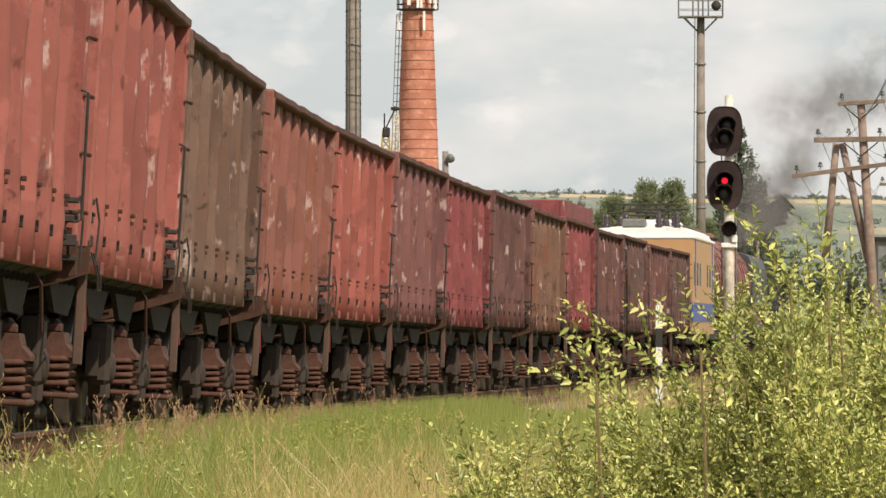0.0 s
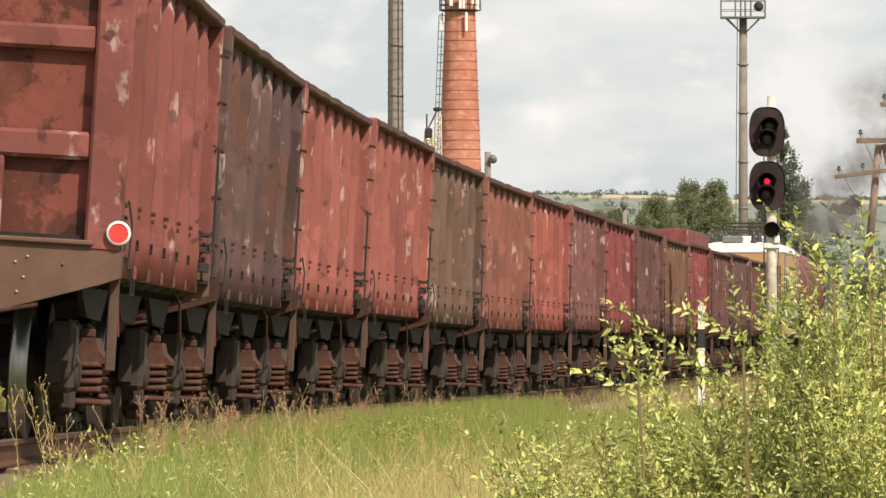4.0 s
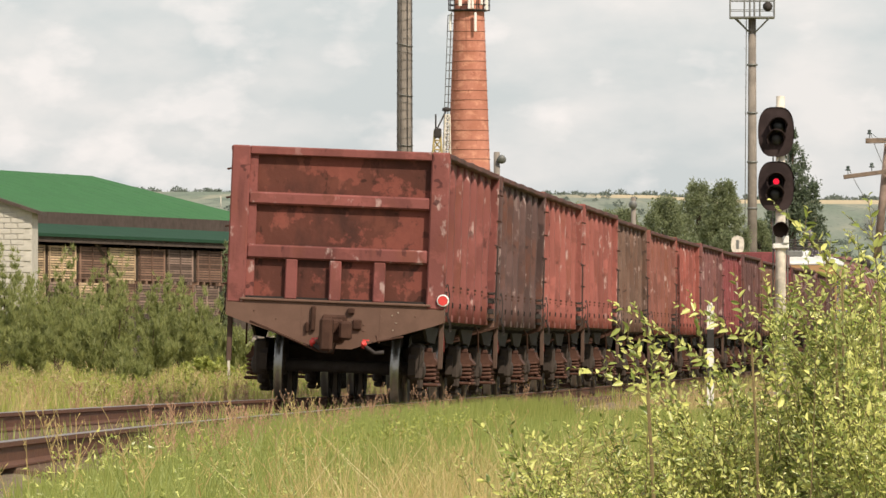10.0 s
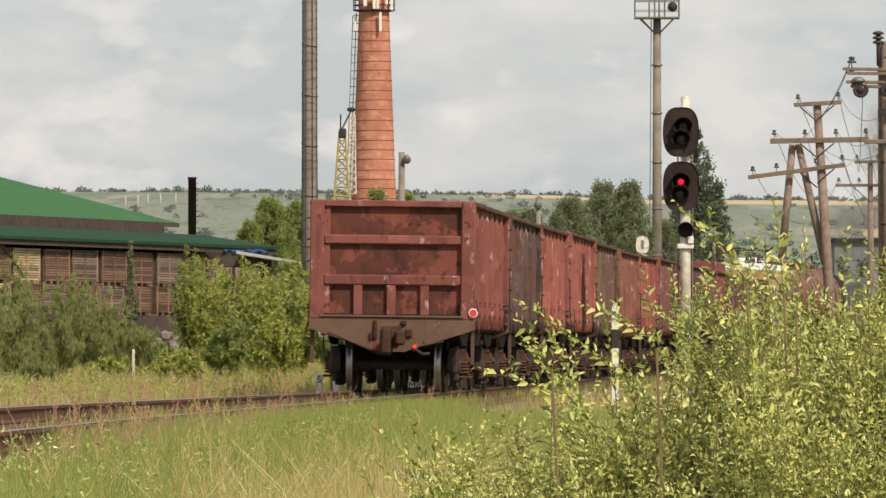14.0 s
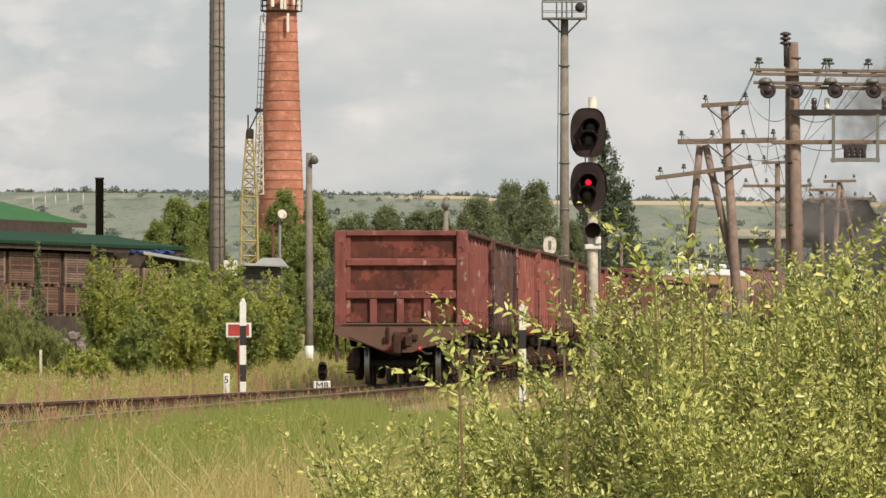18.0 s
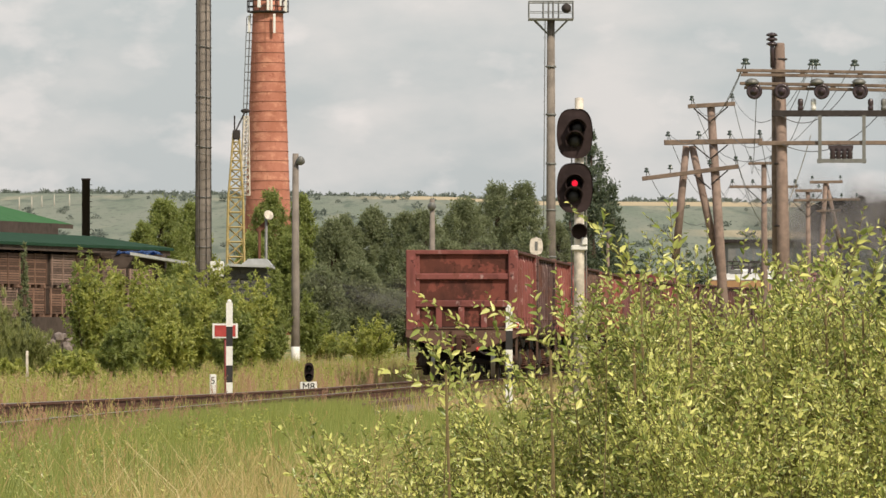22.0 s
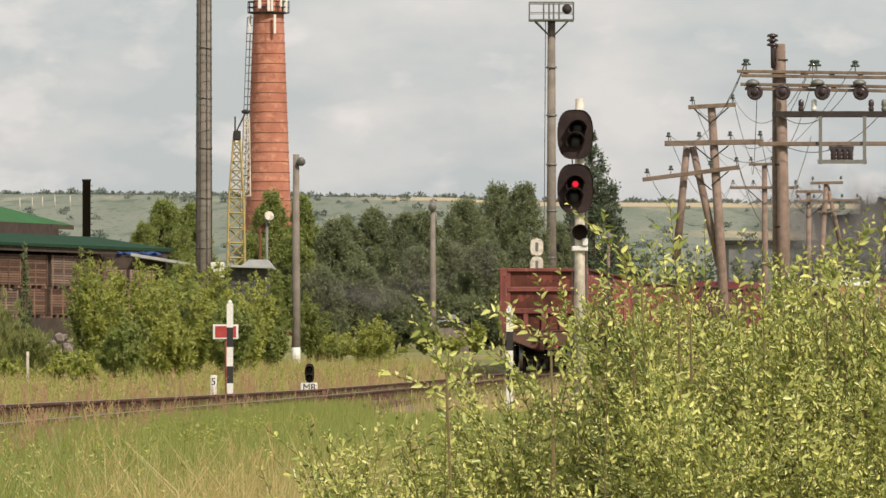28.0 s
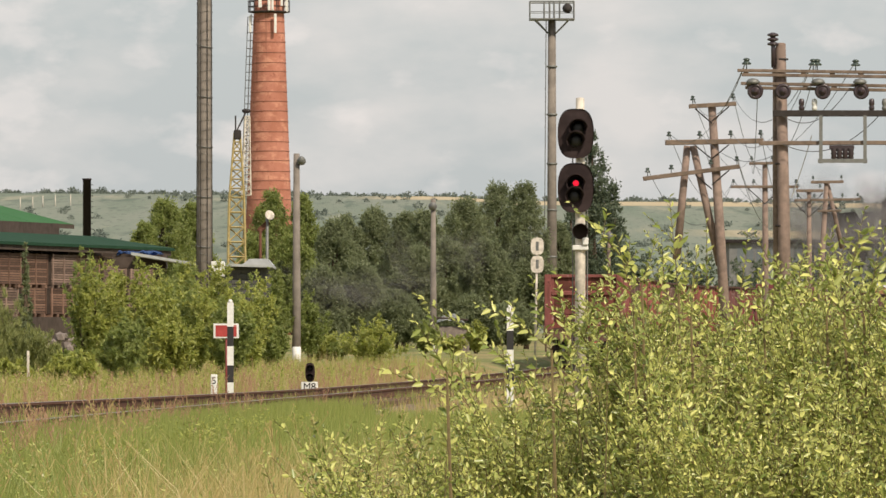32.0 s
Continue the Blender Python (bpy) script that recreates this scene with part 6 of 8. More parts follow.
def white_wall():
    d = 302.0
    q = d / FOCAL
    p = at(-300, 625, d)
    root = thing("brick_outbuilding", Matrix.Translation((p.x, p.y, ground_z(p.x, p.y))), "small whitewashed brick outbuilding with a sloping top", "outbuilding")
    z0 = ground_z(p.x, p.y)
    top = EYE_Z + (HORIZON - 378) * q - z0
    slope = 20 / 60
    b = bmesh.new()
    prism(b, [(-4.0, -0.4), (0, -0.4), (0, top), (-4.0, top + 4.0 * slope)], 0, 3.0, "y")
    part("wall", b, M_WHITEBRICK, root)
    bw, bh = 0.5, 0.2
    ob0 = None
    r = 0
    z = top - 2.6
    while z < top + 1.2:
        x = -0.02 - (0.25 if r % 2 else 0)
        while x - bw > -3.2:
            if z + bh < top + slope * (-x) - 0.02:
                mm = Matrix.Translation((x - bw / 2, -0.012, z + bh / 2))
                if ob0 is None:
                    b = bmesh.new()
                    box(b, -bw / 2 + 0.015, bw / 2 - 0.015, -0.03, 0.02, -bh / 2 + 0.012, bh / 2 - 0.012, 0.006)
                    ob0 = part("brick", b, M_WHITEBRICK, root)
                    ob0.matrix_basis = mm
                else:
                    again("brick", ob0.data, root, mm)
            x -= bw
        z += bh
        r += 1
    b = bmesh.new()
    prism(b, [(-4.2, top + 4.2 * slope), (0.3, top - 0.3 * slope), (0.3, top - 0.3 * slope + 0.12), (-4.2, top + 4.2 * slope + 0.12)], -0.35, 3.3, "y")
    part("roof", b, M_SHED, root)


white_wall()


def crates():
    """Slatted fruit crates stacked two tiers high along the shed front."""
    protos = {}
    n = 0
    x = -10.3
    while x < SHED_L - 6.0:
        for tier, (z0, hh) in enumerate(((2.25, 1.05), (3.42, 1.25))):
            # mostly pale boards first, grey and brown ones further on
            mat = M_CRATE[(0, 0, 0, 2, 0, 2, 1, 2, 2, 1, 2, 1)[min(n, 11)] if tier else (0, 0, 1, 0, 2, 1, 2, 1, 2, 2, 1, 1)[min(n, 11)]]
            if (tier, mat.name) not in protos:
                root = thing("slatted_crate", None, "large weathered wooden slatted fruit crate in a stack", "crate", "stacked crates in the shed")
                k = 13 if tier else 10
                for i in range(k):
                    b = bmesh.new()
                    zz = i * hh / k
                    box(b, 0.05, 3.2, -0.03, 0.0, zz + 0.012, zz + hh / k - 0.018, 0.0)
                    part("slat", b, mat, root)
                for xx in (0.08, 1.55, 3.05):
                    b = bmesh.new()
                    box(b, xx, xx + 0.12, -0.06, -0.031, 0, hh)
                    part("upright", b, mat, root)
                b = bmesh.new()
                box(b, 0.06, 3.18, 0.01, 1.1, 0.01, hh - 0.02)
                part("load", b, M_SHED, root, "dark filled inside of the crate")
                for xx in (0.1, 0.9, 1.7, 2.5, 2.9):
                    b = bmesh.new()
                    box(b, xx, xx + 0.25, -0.02, 1.0, -0.12, -0.001)
                    part("skid", b, mat, root)
                root.matrix_basis = SHED_M @ Matrix.Translation((x, -0.45, z0))
                protos[(tier, mat.name)] = root
            else:
                copy_thing(protos[(tier, mat.name)], SHED_M @ Matrix.Translation((x, -0.45 + random.uniform(-0.08, 0.08), z0)))
        n += 1
        x += 3.55
    # the plinth on which the stacks stand
    root = thing("loading_plinth", SHED_M, "low dark timber loading plinth under the crates", "platform")
    b = bmesh.new()
    box(b, -12, SHED_L - 5.5, -0.6, 2.4, 0.0, 2.12)
    part("plinth", b, M_SHED, root)


crates()


def grey_shed():
    d = 322.0
    q = d / FOCAL
    p = at(235, 625, d)
    z0 = ground_z(p.x, p.y)
    root = thing("grey_block_shed", Matrix.Translation((p.x, p.y, z0)), "long grey block shed with a pale sheet roof", "shed")

    def P(x, y):
        return (x - 235) * q, EYE_Z + (HORIZON - y) * q - z0
    b = bmesh.new()
    x0, zt = P(335, 472)
    x1, _ = P(474, 470)
    box(b, x0, x1, 0, 6, -0.5, zt)
    wall = part("wall", b, M_GREYWALL, root)
    ob0 = None
    r = 0
    z = zt - 0.2
    while z > zt - 1.9:
        x = x0 + (0.2 if r % 2 else 0)
        while x + 0.4 < x1:
            mm = Matrix.Translation((x + 0.2, -0.01, z))
            if ob0 is None:
                b = bmesh.new()
                box(b, -0.185, 0.185, -0.03, 0.02, -0.085, 0.085, 0.008)
                ob0 = part("block", b, M_GREYWALL, wall)
                ob0.matrix_basis = mm
            else:
                again("block", ob0.data, wall, mm)
            x += 0.4
        z -= 0.2
        r += 1
    b = bmesh.new()
    a0, za = P(232, 452)
    a1, zb = P(345, 470)
    a2, zc = P(482, 474)
    prism(b, [(a0, za), (a1, zb), (a2, zc), (a2, zc + 0.09), (a1, zb + 0.1), (a0, za + 0.12)], -0.5, 6.4, "y")
    part("roof", b, M_ROOFSHEET, root, "pale grey sheet roof")
    b = bmesh.new()
    c0, zc0 = P(425, 470)
    c1, zc1 = P(475, 458)
    prism(b, [(c0, zc0), (P(440, 0)[0], zc1), (P(472, 0)[0], zc1), (P(482, 0)[0], zc0)], 0.4, 5, "y")
    part("roof_hump", b, M_ROOFSHEET, root)


grey_shed()
d_ = 327.0
q_ = d_ / FOCAL
p_ = at(246, 452, d_)
tp = thing("tarpaulin", Matrix.Translation(p_), "folded blue tarpaulin lying on the shed roof", "tarpaulin")
b_ = bmesh.new()
vs_ = [[b_.verts.new(((i - 8) * 5.2 * q_, j * 0.4, (3 + 5 * noise.noise((i * 0.5, j * 0.6, 4)) + (4 if 0 < j < 4 else 0)) * q_ * (1 if 0 < i < 16 else 0.2))) for j in range(5)] for i in range(17)]
for i in range(16):
    for j in range(4):
        b_.faces.new((vs_[i][j], vs_[i + 1][j], vs_[i + 1][j + 1], vs_[i][j + 1])).smooth = True
bmesh.ops.solidify(b_, geom=b_.faces[:], thickness=0.03)
part("cloth", b_, M_BLUE, tp)
b_ = bmesh.new()
box(b_, -48 * q_, 46 * q_, 0.1, 2.5, -0.5, 0.0)
part("roof_ledge", b_, M_SHED, tp)

# far low building with windows, to the right beyond the poles
M_DEPOT = plain("depot_plaster", (0.2, 0.2, 0.2), 0.9, 0, 0.7, 1.5)
d_ = 640.0
q_ = d_ / FOCAL
p_ = at(1290, 625, d_)
z0_ = ground_z(p_.x, p_.y)
far = thing("depot_building", Matrix.Translation((p_.x, p_.y, z0_)), "long low grey depot building with a row of windows", "building")
b_ = bmesh.new()
zt_ = EYE_Z + (HORIZON - 430) * q_ - z0_
box(b_, 0, 320 * q_, 0, 10, -0.5, zt_)
part("wall", b_, M_DEPOT, far)
b_ = bmesh.new()
box(b_, -0.4, 320 * q_ + 0.4, -0.4, 10.4, zt_, zt_ + 0.25)
part("roof", b_, M_STACK, far)
M_PANE = plain("dusty_pane", (0.13, 0.15, 0.165), 0.6, 0, 0.7, 3, 0.4, 0.03)
for i in range(18):
    b_ = bmesh.new()
    x_ = 0.6 + i * 0.74
    box(b_, x_, x_ + 0.5, -0.04, -0.01, zt_ - 1.5, zt_ - 0.45)
    part("window", b_, M_PANE, far)
# ---------------------------------------------------------------- vegetation
def mesh_np(name, verts, faces, material, parent=None, label=""):
    """A mesh from number arrays; all faces have as many corners."""
    verts, faces = np.asarray(verts, np.float32), np.asarray(faces, np.int32)
    me = bpy.data.meshes.new(name)
    n, k = faces.shape
    me.vertices.add(len(verts))
    me.vertices.foreach_set("co", verts.ravel())
    me.loops.add(n * k)
    me.loops.foreach_set("vertex_index", faces.ravel())
    me.polygons.add(n)
    me.polygons.foreach_set("loop_start", np.arange(0, n * k, k, dtype=np.int32))
    me.update(calc_edges=True)
    me.validate()
    me.materials.append(material)
    ob = new(name, me)
    if parent is not None:
        ob.parent = parent
    return tagged(ob, label)


def unit(v):
    return v / np.maximum(np.linalg.norm(v, axis=-1, keepdims=True), 1e-9)


LIGHT = np.array([0.42, -0.62, 0.66])


def leaves_np(rng, pos, along, length, width, fold=0.3, turn=0.9):
    """Folded six-cornered leaves at places, each pointing along a direction. Returns verts and quads."""
    n = len(pos)
    along = unit(along)
    side = unit(np.cross(along, unit(LIGHT + turn * rng.normal(size=(n, 3)))))
    nrm = np.cross(side, along)
    length, width = np.broadcast_to(length, n)[:, None], np.broadcast_to(width, n)[:, None]
    tip = pos + along * length - nrm * length * 0.12
    out = np.stack([pos, pos + along * length * 0.3 + side * width * 0.5 + nrm * width * fold, pos + along * length * 0.66 + side * width * 0.4 + nrm * width * fold * 0.7, tip,
                    pos + along * length * 0.66 - side * width * 0.4 + nrm * width * fold * 0.7, pos + along * length * 0.3 - side * width * 0.5 + nrm * width * fold], 1).reshape(-1, 3)
    i = np.arange(n)[:, None] * 6
    quads = np.concatenate([i + np.array([[0, 3, 2, 1]]), i + np.array([[0, 5, 4, 3]])], 0)
    return out, quads


def small_leaves_np(rng, pos, along, length, width, turn=0.9):
    """Plain three-cornered leaves, for foliage far off."""
    n = len(pos)
    along = unit(along)
    side = unit(np.cross(along, unit(LIGHT + turn * rng.normal(size=(n, 3)))))
    length, width = np.broadcast_to(length, n)[:, None], np.broadcast_to(width, n)[:, None]
    out = np.stack([pos + along * length * 0.15 + side * width * 0.55, pos + along * length * 1.1, pos - side * width * 0.45], 1).reshape(-1, 3)
    return out, np.arange(n)[:, None] * 3 + np.array([[0, 1, 2]])


def blades_np(rng, base, height, width, lean, far=False):
    """Bent grass blades: two quads each that narrow to the tip, or one spike each where they stand far off."""
    n = len(base)
    a = rng.uniform(0, 2 * np.pi, n)
    d = np.stack([np.cos(a), np.sin(a), np.zeros(n)], 1)
    s = np.stack([np.ones(n), rng.normal(0, 0.4, n), np.zeros(n)], 1)
    s = unit(s) * width[:, None] * 0.5
    up = np.array([0, 0, 1.0])
    if far:
        tip = base + up * height[:, None] + d * (height * lean * 0.8)[:, None]
        return np.stack([base - s, base + s, tip], 1).reshape(-1, 3), np.arange(n)[:, None] * 3 + np.array([[0, 1, 2]])
    mid = base + up * (height * 0.55)[:, None] + d * (height * lean * 0.35)[:, None]
    tip = base + up * height[:, None] * 0.97 + d * (height * lean)[:, None]
    v = np.stack([base - s, base + s, mid + s * 0.75, mid - s * 0.75, tip + s * 0.12, tip - s * 0.12], 1).reshape(-1, 3)
    i = np.arange(n)[:, None] * 6
    return v, np.concatenate([i + np.array([[0, 1, 2, 3]]), i + np.array([[3, 2, 4, 5]])], 0)


GZ_X, GZ_Y = np.arange(-40, 45, 0.5), np.arange(0, 420, 1.0)
GZ = np.array([[ground_z(float(x), float(y)) for x in GZ_X] for y in GZ_Y])
LINE_Y, LINE_X = _y.copy(), _x.copy()


def gz_np(x, y):
    i = np.clip((x - GZ_X[0]) / 0.5, 0, len(GZ_X) - 1.001)
    j = np.clip(y, 0, len(GZ_Y) - 1.001)
    i0, j0 = i.astype(int), j.astype(int)
    fi, fj = i - i0, j - j0
    return (GZ[j0, i0] * (1 - fi) + GZ[j0, i0 + 1] * fi) * (1 - fj) + (GZ[j0 + 1, i0] * (1 - fi) + GZ[j0 + 1, i0 + 1] * fi) * fj


def patch(rng, n, d0, d1, left, right, power=1.0):
    """Random places: d ahead, x between two functions of d."""
    d = d0 + (d1 - d0) * rng.random(n) ** power
    lo, hi = left(d), right(d)
    x = lo + (hi - lo) * rng.random(n)
    return x, d


def off_line(x, d):
    return x - np.interp(d, LINE_Y, LINE_X)


def clumpy(x, d, scale, seed):
    return 0.5 + 0.5 * np.array([noise.noise((a * scale, b * scale * 0.5, seed)) for a, b in zip(x.tolist(), d.tolist())])


def grass(name, label, seed, n, d0, d1, left, right, h0, h1, width, lean, material, keep=None, power=1.0):
    rng = np.random.default_rng(seed)
    x, d = patch(rng, n, d0, d1, left, right, power)
    if keep is not None:
        k = keep(x, d, rng)
        x, d = x[k], d[k]
    base = np.stack([x, d, gz_np(x, d) - 0.02], 1)
    h = (h0 + (h1 - h0) * rng.random(len(x)) ** 1.6)
    v, f = blades_np(rng, base, h, np.full(len(x), width) * rng.uniform(0.7, 1.3, len(x)), lean * rng.random(len(x)), d0 > 40)
    return tagged(mesh_np(name, v, f, material), label, "grass", kind="stuff")


RIGHT_EDGE = lambda d: 0.057 * d + 0.6
LEFT_EDGE = lambda d: -0.084 * d - 0.6
NEAR_SIDE = lambda d: np.maximum(np.interp(d, LINE_Y, LINE_X) + 1.3, -0.084 * d - 0.5)


def beside(x, d, rng):
    return off_line(x, d) > 1.3


grass("meadow_grass", "short bright green meadow grass beside the track", 1, 150000, 46, 130, NEAR_SIDE, RIGHT_EDGE, 0.14, 0.32, 0.014, 0.35, M_GRASS, beside, 1.3)
grass("meadow_grass", "taller green grass mixed with seed heads", 2, 56000, 31, 66, LEFT_EDGE, RIGHT_EDGE, 0.25, 0.46, 0.007, 0.5, M_GRASS,
      lambda x, d, rng: (off_line(x, d) > 1.9) & (clumpy(x, d, 0.5, 1.0) < 0.68))
grass("dry_grass", "straw-coloured dry grass stalks in the meadow", 3, 10500, 30, 66, LEFT_EDGE, RIGHT_EDGE, 0.3, 0.58, 0.0042, 0.6, M_DRY,
      lambda x, d, rng: (off_line(x, d) > 2.8) & (clumpy(x, d, 0.55, 7.0) + np.minimum(0.17 * (x + 0.02 * d), 0.06) > 0.43))
grass("dry_grass", "sparse dry stalks along the meadow", 4, 1600, 62, 130, NEAR_SIDE, RIGHT_EDGE, 0.2, 0.42, 0.008, 0.5, M_DRY, beside)
grass("dry_grass", "tangled straw-coloured tall grass in the meadow", 8, 4200, 31, 48, lambda d: -0.042 * d, lambda d: -0.008 * d, 0.3, 0.62, 0.0042, 0.8, M_DRY,
      lambda x, d, rng: clumpy(x, d, 0.8, 5.0) > 0.48)
grass("verge_grass", "lush green grass along the ballast edge", 9, 24000, 64, 135, lambda d: np.interp(d, LINE_Y, LINE_X) + 1.05, lambda d: np.interp(d, LINE_Y, LINE_X) + 2.3, 0.3, 0.5, 0.01, 0.4, M_GRASS)
grass("dry_grass", "long bleached stalks bent over in the meadow", 10, 150, 34, 52, lambda d: -0.05 * d, lambda d: 0.012 * d, 0.4, 0.8, 0.0065, 0.8, M_STRAW, lambda x, d, rng: clumpy(x, d, 0.7, 5.0) > 0.47)
FAR_SIDE = lambda d: np.interp(d, LINE_Y, LINE_X) - 1.6
grass("verge_grass", "tall dry tan grass beyond the track", 5, 40000, 85, 300, LEFT_EDGE, FAR_SIDE, 0.25, 0.75, 0.016, 0.6, M_VERGE,
      lambda x, d, rng: (off_line(x, d) < -2.9) & (clumpy(x, d, 0.45, 3.0) > 0.42), 1.0)
grass("verge_grass", "short trodden tan grass beside the ballast", 11, 26000, 85, 300, lambda d: FAR_SIDE(d) - 1.6, FAR_SIDE, 0.1, 0.3, 0.016, 0.6, M_VERGE)
grass("verge_grass", "green weeds and grass beyond the track", 6, 45000, 85, 300, LEFT_EDGE, FAR_SIDE, 0.3, 0.75, 0.02, 0.5, M_SHRUB,
      lambda x, d, rng: (off_line(x, d) < -3.0) & (clumpy(x, d, 0.35, 9.0) > 0.45), 1.0)
grass("verge_grass", "dry grass on the far bank by the line", 7, 9000, 150, 330, lambda d: np.interp(d, LINE_Y, LINE_X) + 1.6, lambda d: 0.03 * d + 3, 0.2, 0.45, 0.018, 0.5, M_VERGE)


def track_grass(seed, n, material, label):
    """Tufts between the rails and along the ballast edge."""
    rng = np.random.default_rng(seed)
    d = rng.uniform(58, 300, n)
    off = np.where(rng.random(n) < 0.45, rng.uniform(-0.55, 0.55, n), rng.uniform(0.95, 1.75, n))
    x = np.interp(d, LINE_Y, LINE_X) + off
    keep = clumpy(x, d, 0.7, 15.0) > 0.48
    x, d, off = x[keep], d[keep], off[keep]
    z = np.array([line_z(float(y)) for y in d]) - 0.24 - np.clip(np.abs(off) - 0.9, 0, 1) * 0.15
    v, f = blades_np(rng, np.stack([x, d, z], 1), 0.1 + 0.2 * rng.random(len(x)), np.full(len(x), 0.012), 0.5 * rng.random(len(x)))
    tagged(mesh_np("track_grass", v, f, material), label, "grass", kind="stuff")


track_grass(41, 2200, M_DRY, "dry tufts growing between the rails")
track_grass(42, 7000, M_GRASS, "green tufts growing between the rails")


def weeds(name, label, seed, spots, material, h0, h1, stems, r=0.004):
    """Dry branching weed stalks with little side shoots."""
    rng = np.random.default_rng(seed)
    V, F, o = [], [], 0
    for x, d in spots:
        z = float(gz_np(np.array([x]), np.array([d]))[0])
        for _ in range(rng.integers(stems[0], stems[1] + 1)):
            h = rng.uniform(h0, h1)
            lean = rng.normal(0, 0.16, 2)
            p0 = np.array([x + rng.normal(0, 0.07), d + rng.normal(0, 0.07), z])
            pts = [p0 + np.array([lean[0] * k * k * h, lean[1] * k * k * h, k * h]) for k in (0, 0.35, 0.7, 1.0)]
            segs = [(pts[i], pts[i + 1], r * (1 - 0.2 * i)) for i in range(3)]
            for _k in range(rng.integers(9, 17)):
                t = rng.uniform(0.35, 1.0)
                b0 = p0 + np.array([lean[0] * t * t * h, lean[1] * t * t * h, t * h])
                a = rng.uniform(0, 6.28)
                l_ = rng.uniform(0.03, 0.12) * h
                e = b0 + np.array([math.cos(a) * l_ * 0.7, math.sin(a) * l_ * 0.7, l_])
                segs.append((b0, e, r * 0.7))
                if rng.random() < 0.9:
                    segs.append((e, e + np.array([rng.normal(0, 0.006), 0, 0.013]), r * 1.7))
            for a, b, rr in segs:
                s = np.array([rr, 0, 0])
                V += [a - s, a + s, b + s * 0.8, b - s * 0.8]
                F.append((o, o + 1, o + 2, o + 3))
                o += 4
    return tagged(mesh_np(name, V, F, material), label, "weeds", kind="stuff")


def leafy_weeds(label, seed, n, d0, d1, left, right, size, leaf, material, side=beside):
    """Low broad-leaved plants standing in the grass."""
    rng = np.random.default_rng(seed)
    x, d = patch(rng, n, d0, d1, left, right)
    k = side(x, d, rng) & (clumpy(x, d, 0.6, 12.0) > 0.4)
    x, d = x[k], d[k]
    P, A = [], []
    for a, c, z in zip(x, d, gz_np(x, d)):
        h = rng.uniform(0.5, 1.0) * size
        m = 26
        u = unit(rng.normal(size=(m, 3)))
        t = rng.random(m)[:, None]
        P.append(np.array([a, c, z]) + np.concatenate([u[:, :2] * h * 0.28 * (1.1 - t), t * h], 1))
        A.append(u + np.array([0, 0, 0.5]))
    P, A = np.concatenate(P), np.concatenate(A)
    v, f = small_leaves_np(rng, P, A, leaf * rng.uniform(0.6, 1.4, len(P)), leaf * rng.uniform(0.3, 0.55, len(P)), 1.2)
    tagged(mesh_np("meadow_weeds", v, f, material), label, "weeds", kind="stuff")


leafy_weeds("leafy yellow-green weeds scattered in the meadow", 51, 620, 32, 58, LEFT_EDGE, RIGHT_EDGE, 0.46, 0.034, M_BUSH)
leafy_weeds("leafy green weeds along the ballast edge", 52, 260, 56, 110, NEAR_SIDE, lambda d: NEAR_SIDE(d) + 1.6, 0.42, 0.045, M_SHRUB)
leafy_weeds("leafy green weeds in the dry verge beyond the track", 53, 900, 120, 260, LEFT_EDGE, lambda d: FAR_SIDE(d) - 1.5, 0.7, 0.085, M_SHRUB, lambda x, d, rng: off_line(x, d) < -3.0)
leafy_weeds("straw-brown seeding weeds in the verge beyond the track", 54, 800, 110, 240, LEFT_EDGE, lambda d: FAR_SIDE(d) - 1.2, 0.75, 0.06, M_VERGE, lambda x, d, rng: off_line(x, d) < -2.6)
rng_ = np.random.default_rng(21)
spots = []
for _ in range(56):
    d_ = rng_.uniform(58, 140) if rng_.random() < 0.75 else rng_.uniform(58, 85)
    spots.append((float(np.interp(d_, LINE_Y, LINE_X)) + 1.55 + abs(rng_.normal(0, 0.35)), d_))
weeds("line_weeds", "dry reddish-tan branching weeds along the rails", 31, spots, M_REED, 0.3, 0.64, (2, 4), 0.0026)
spots = [(float(rng_.uniform(-0.08, 0.02)) * d_ + 0.2, d_) for d_ in rng_.uniform(35, 60, 80)]
weeds("meadow_stalks", "tall pale dried stalks standing in the meadow", 32, spots, M_DRY, 0.4, 0.76, (1, 2), 0.0021)
spots = []
for _ in range(150):
    d_ = rng_.uniform(100, 260)
    spots.append((float(np.interp(d_, LINE_Y, LINE_X)) - 1.7 - abs(rng_.normal(0, 1.6)), d_))
weeds("line_weeds", "dry brown weeds beyond the rails", 33, spots, M_REED, 0.35, 0.75, (2, 4), 0.0045)


def crown(rng, lobes, leaf, n, wispy=False):
    """Leaves scattered over a set of lobes, thinner inside. lobes: centre and half-axes."""
    P, A = [], []
    vol = np.array([ax[0] * ax[2] for _, ax in lobes])
    counts = np.maximum((n * vol / vol.sum()).astype(int), 6)
    for (c, ax), m in zip(lobes, counts):
        u = unit(rng.normal(size=(m, 3)))
        rad = np.abs(rng.normal(0.75, 0.5, m))
        p = np.array(c) + u * np.array(ax) * rad[:, None]
        P.append(p)
        A.append(u + rng.normal(0, 1.0, (m, 3)) + np.array([0, 0, 0.35]))
    P, A = np.concatenate(P), np.concatenate(A)
    if wispy:
        return small_leaves_np(rng, P, A * 0.45 + np.array([0, 0, 1.3]), leaf * rng.uniform(1.2, 2.6, len(P)), leaf * rng.uniform(0.25, 0.45, len(P)))
    return small_leaves_np(rng, P, A, leaf * rng.uniform(0.7, 1.5, len(P)), leaf * rng.uniform(0.5, 0.9, len(P)))


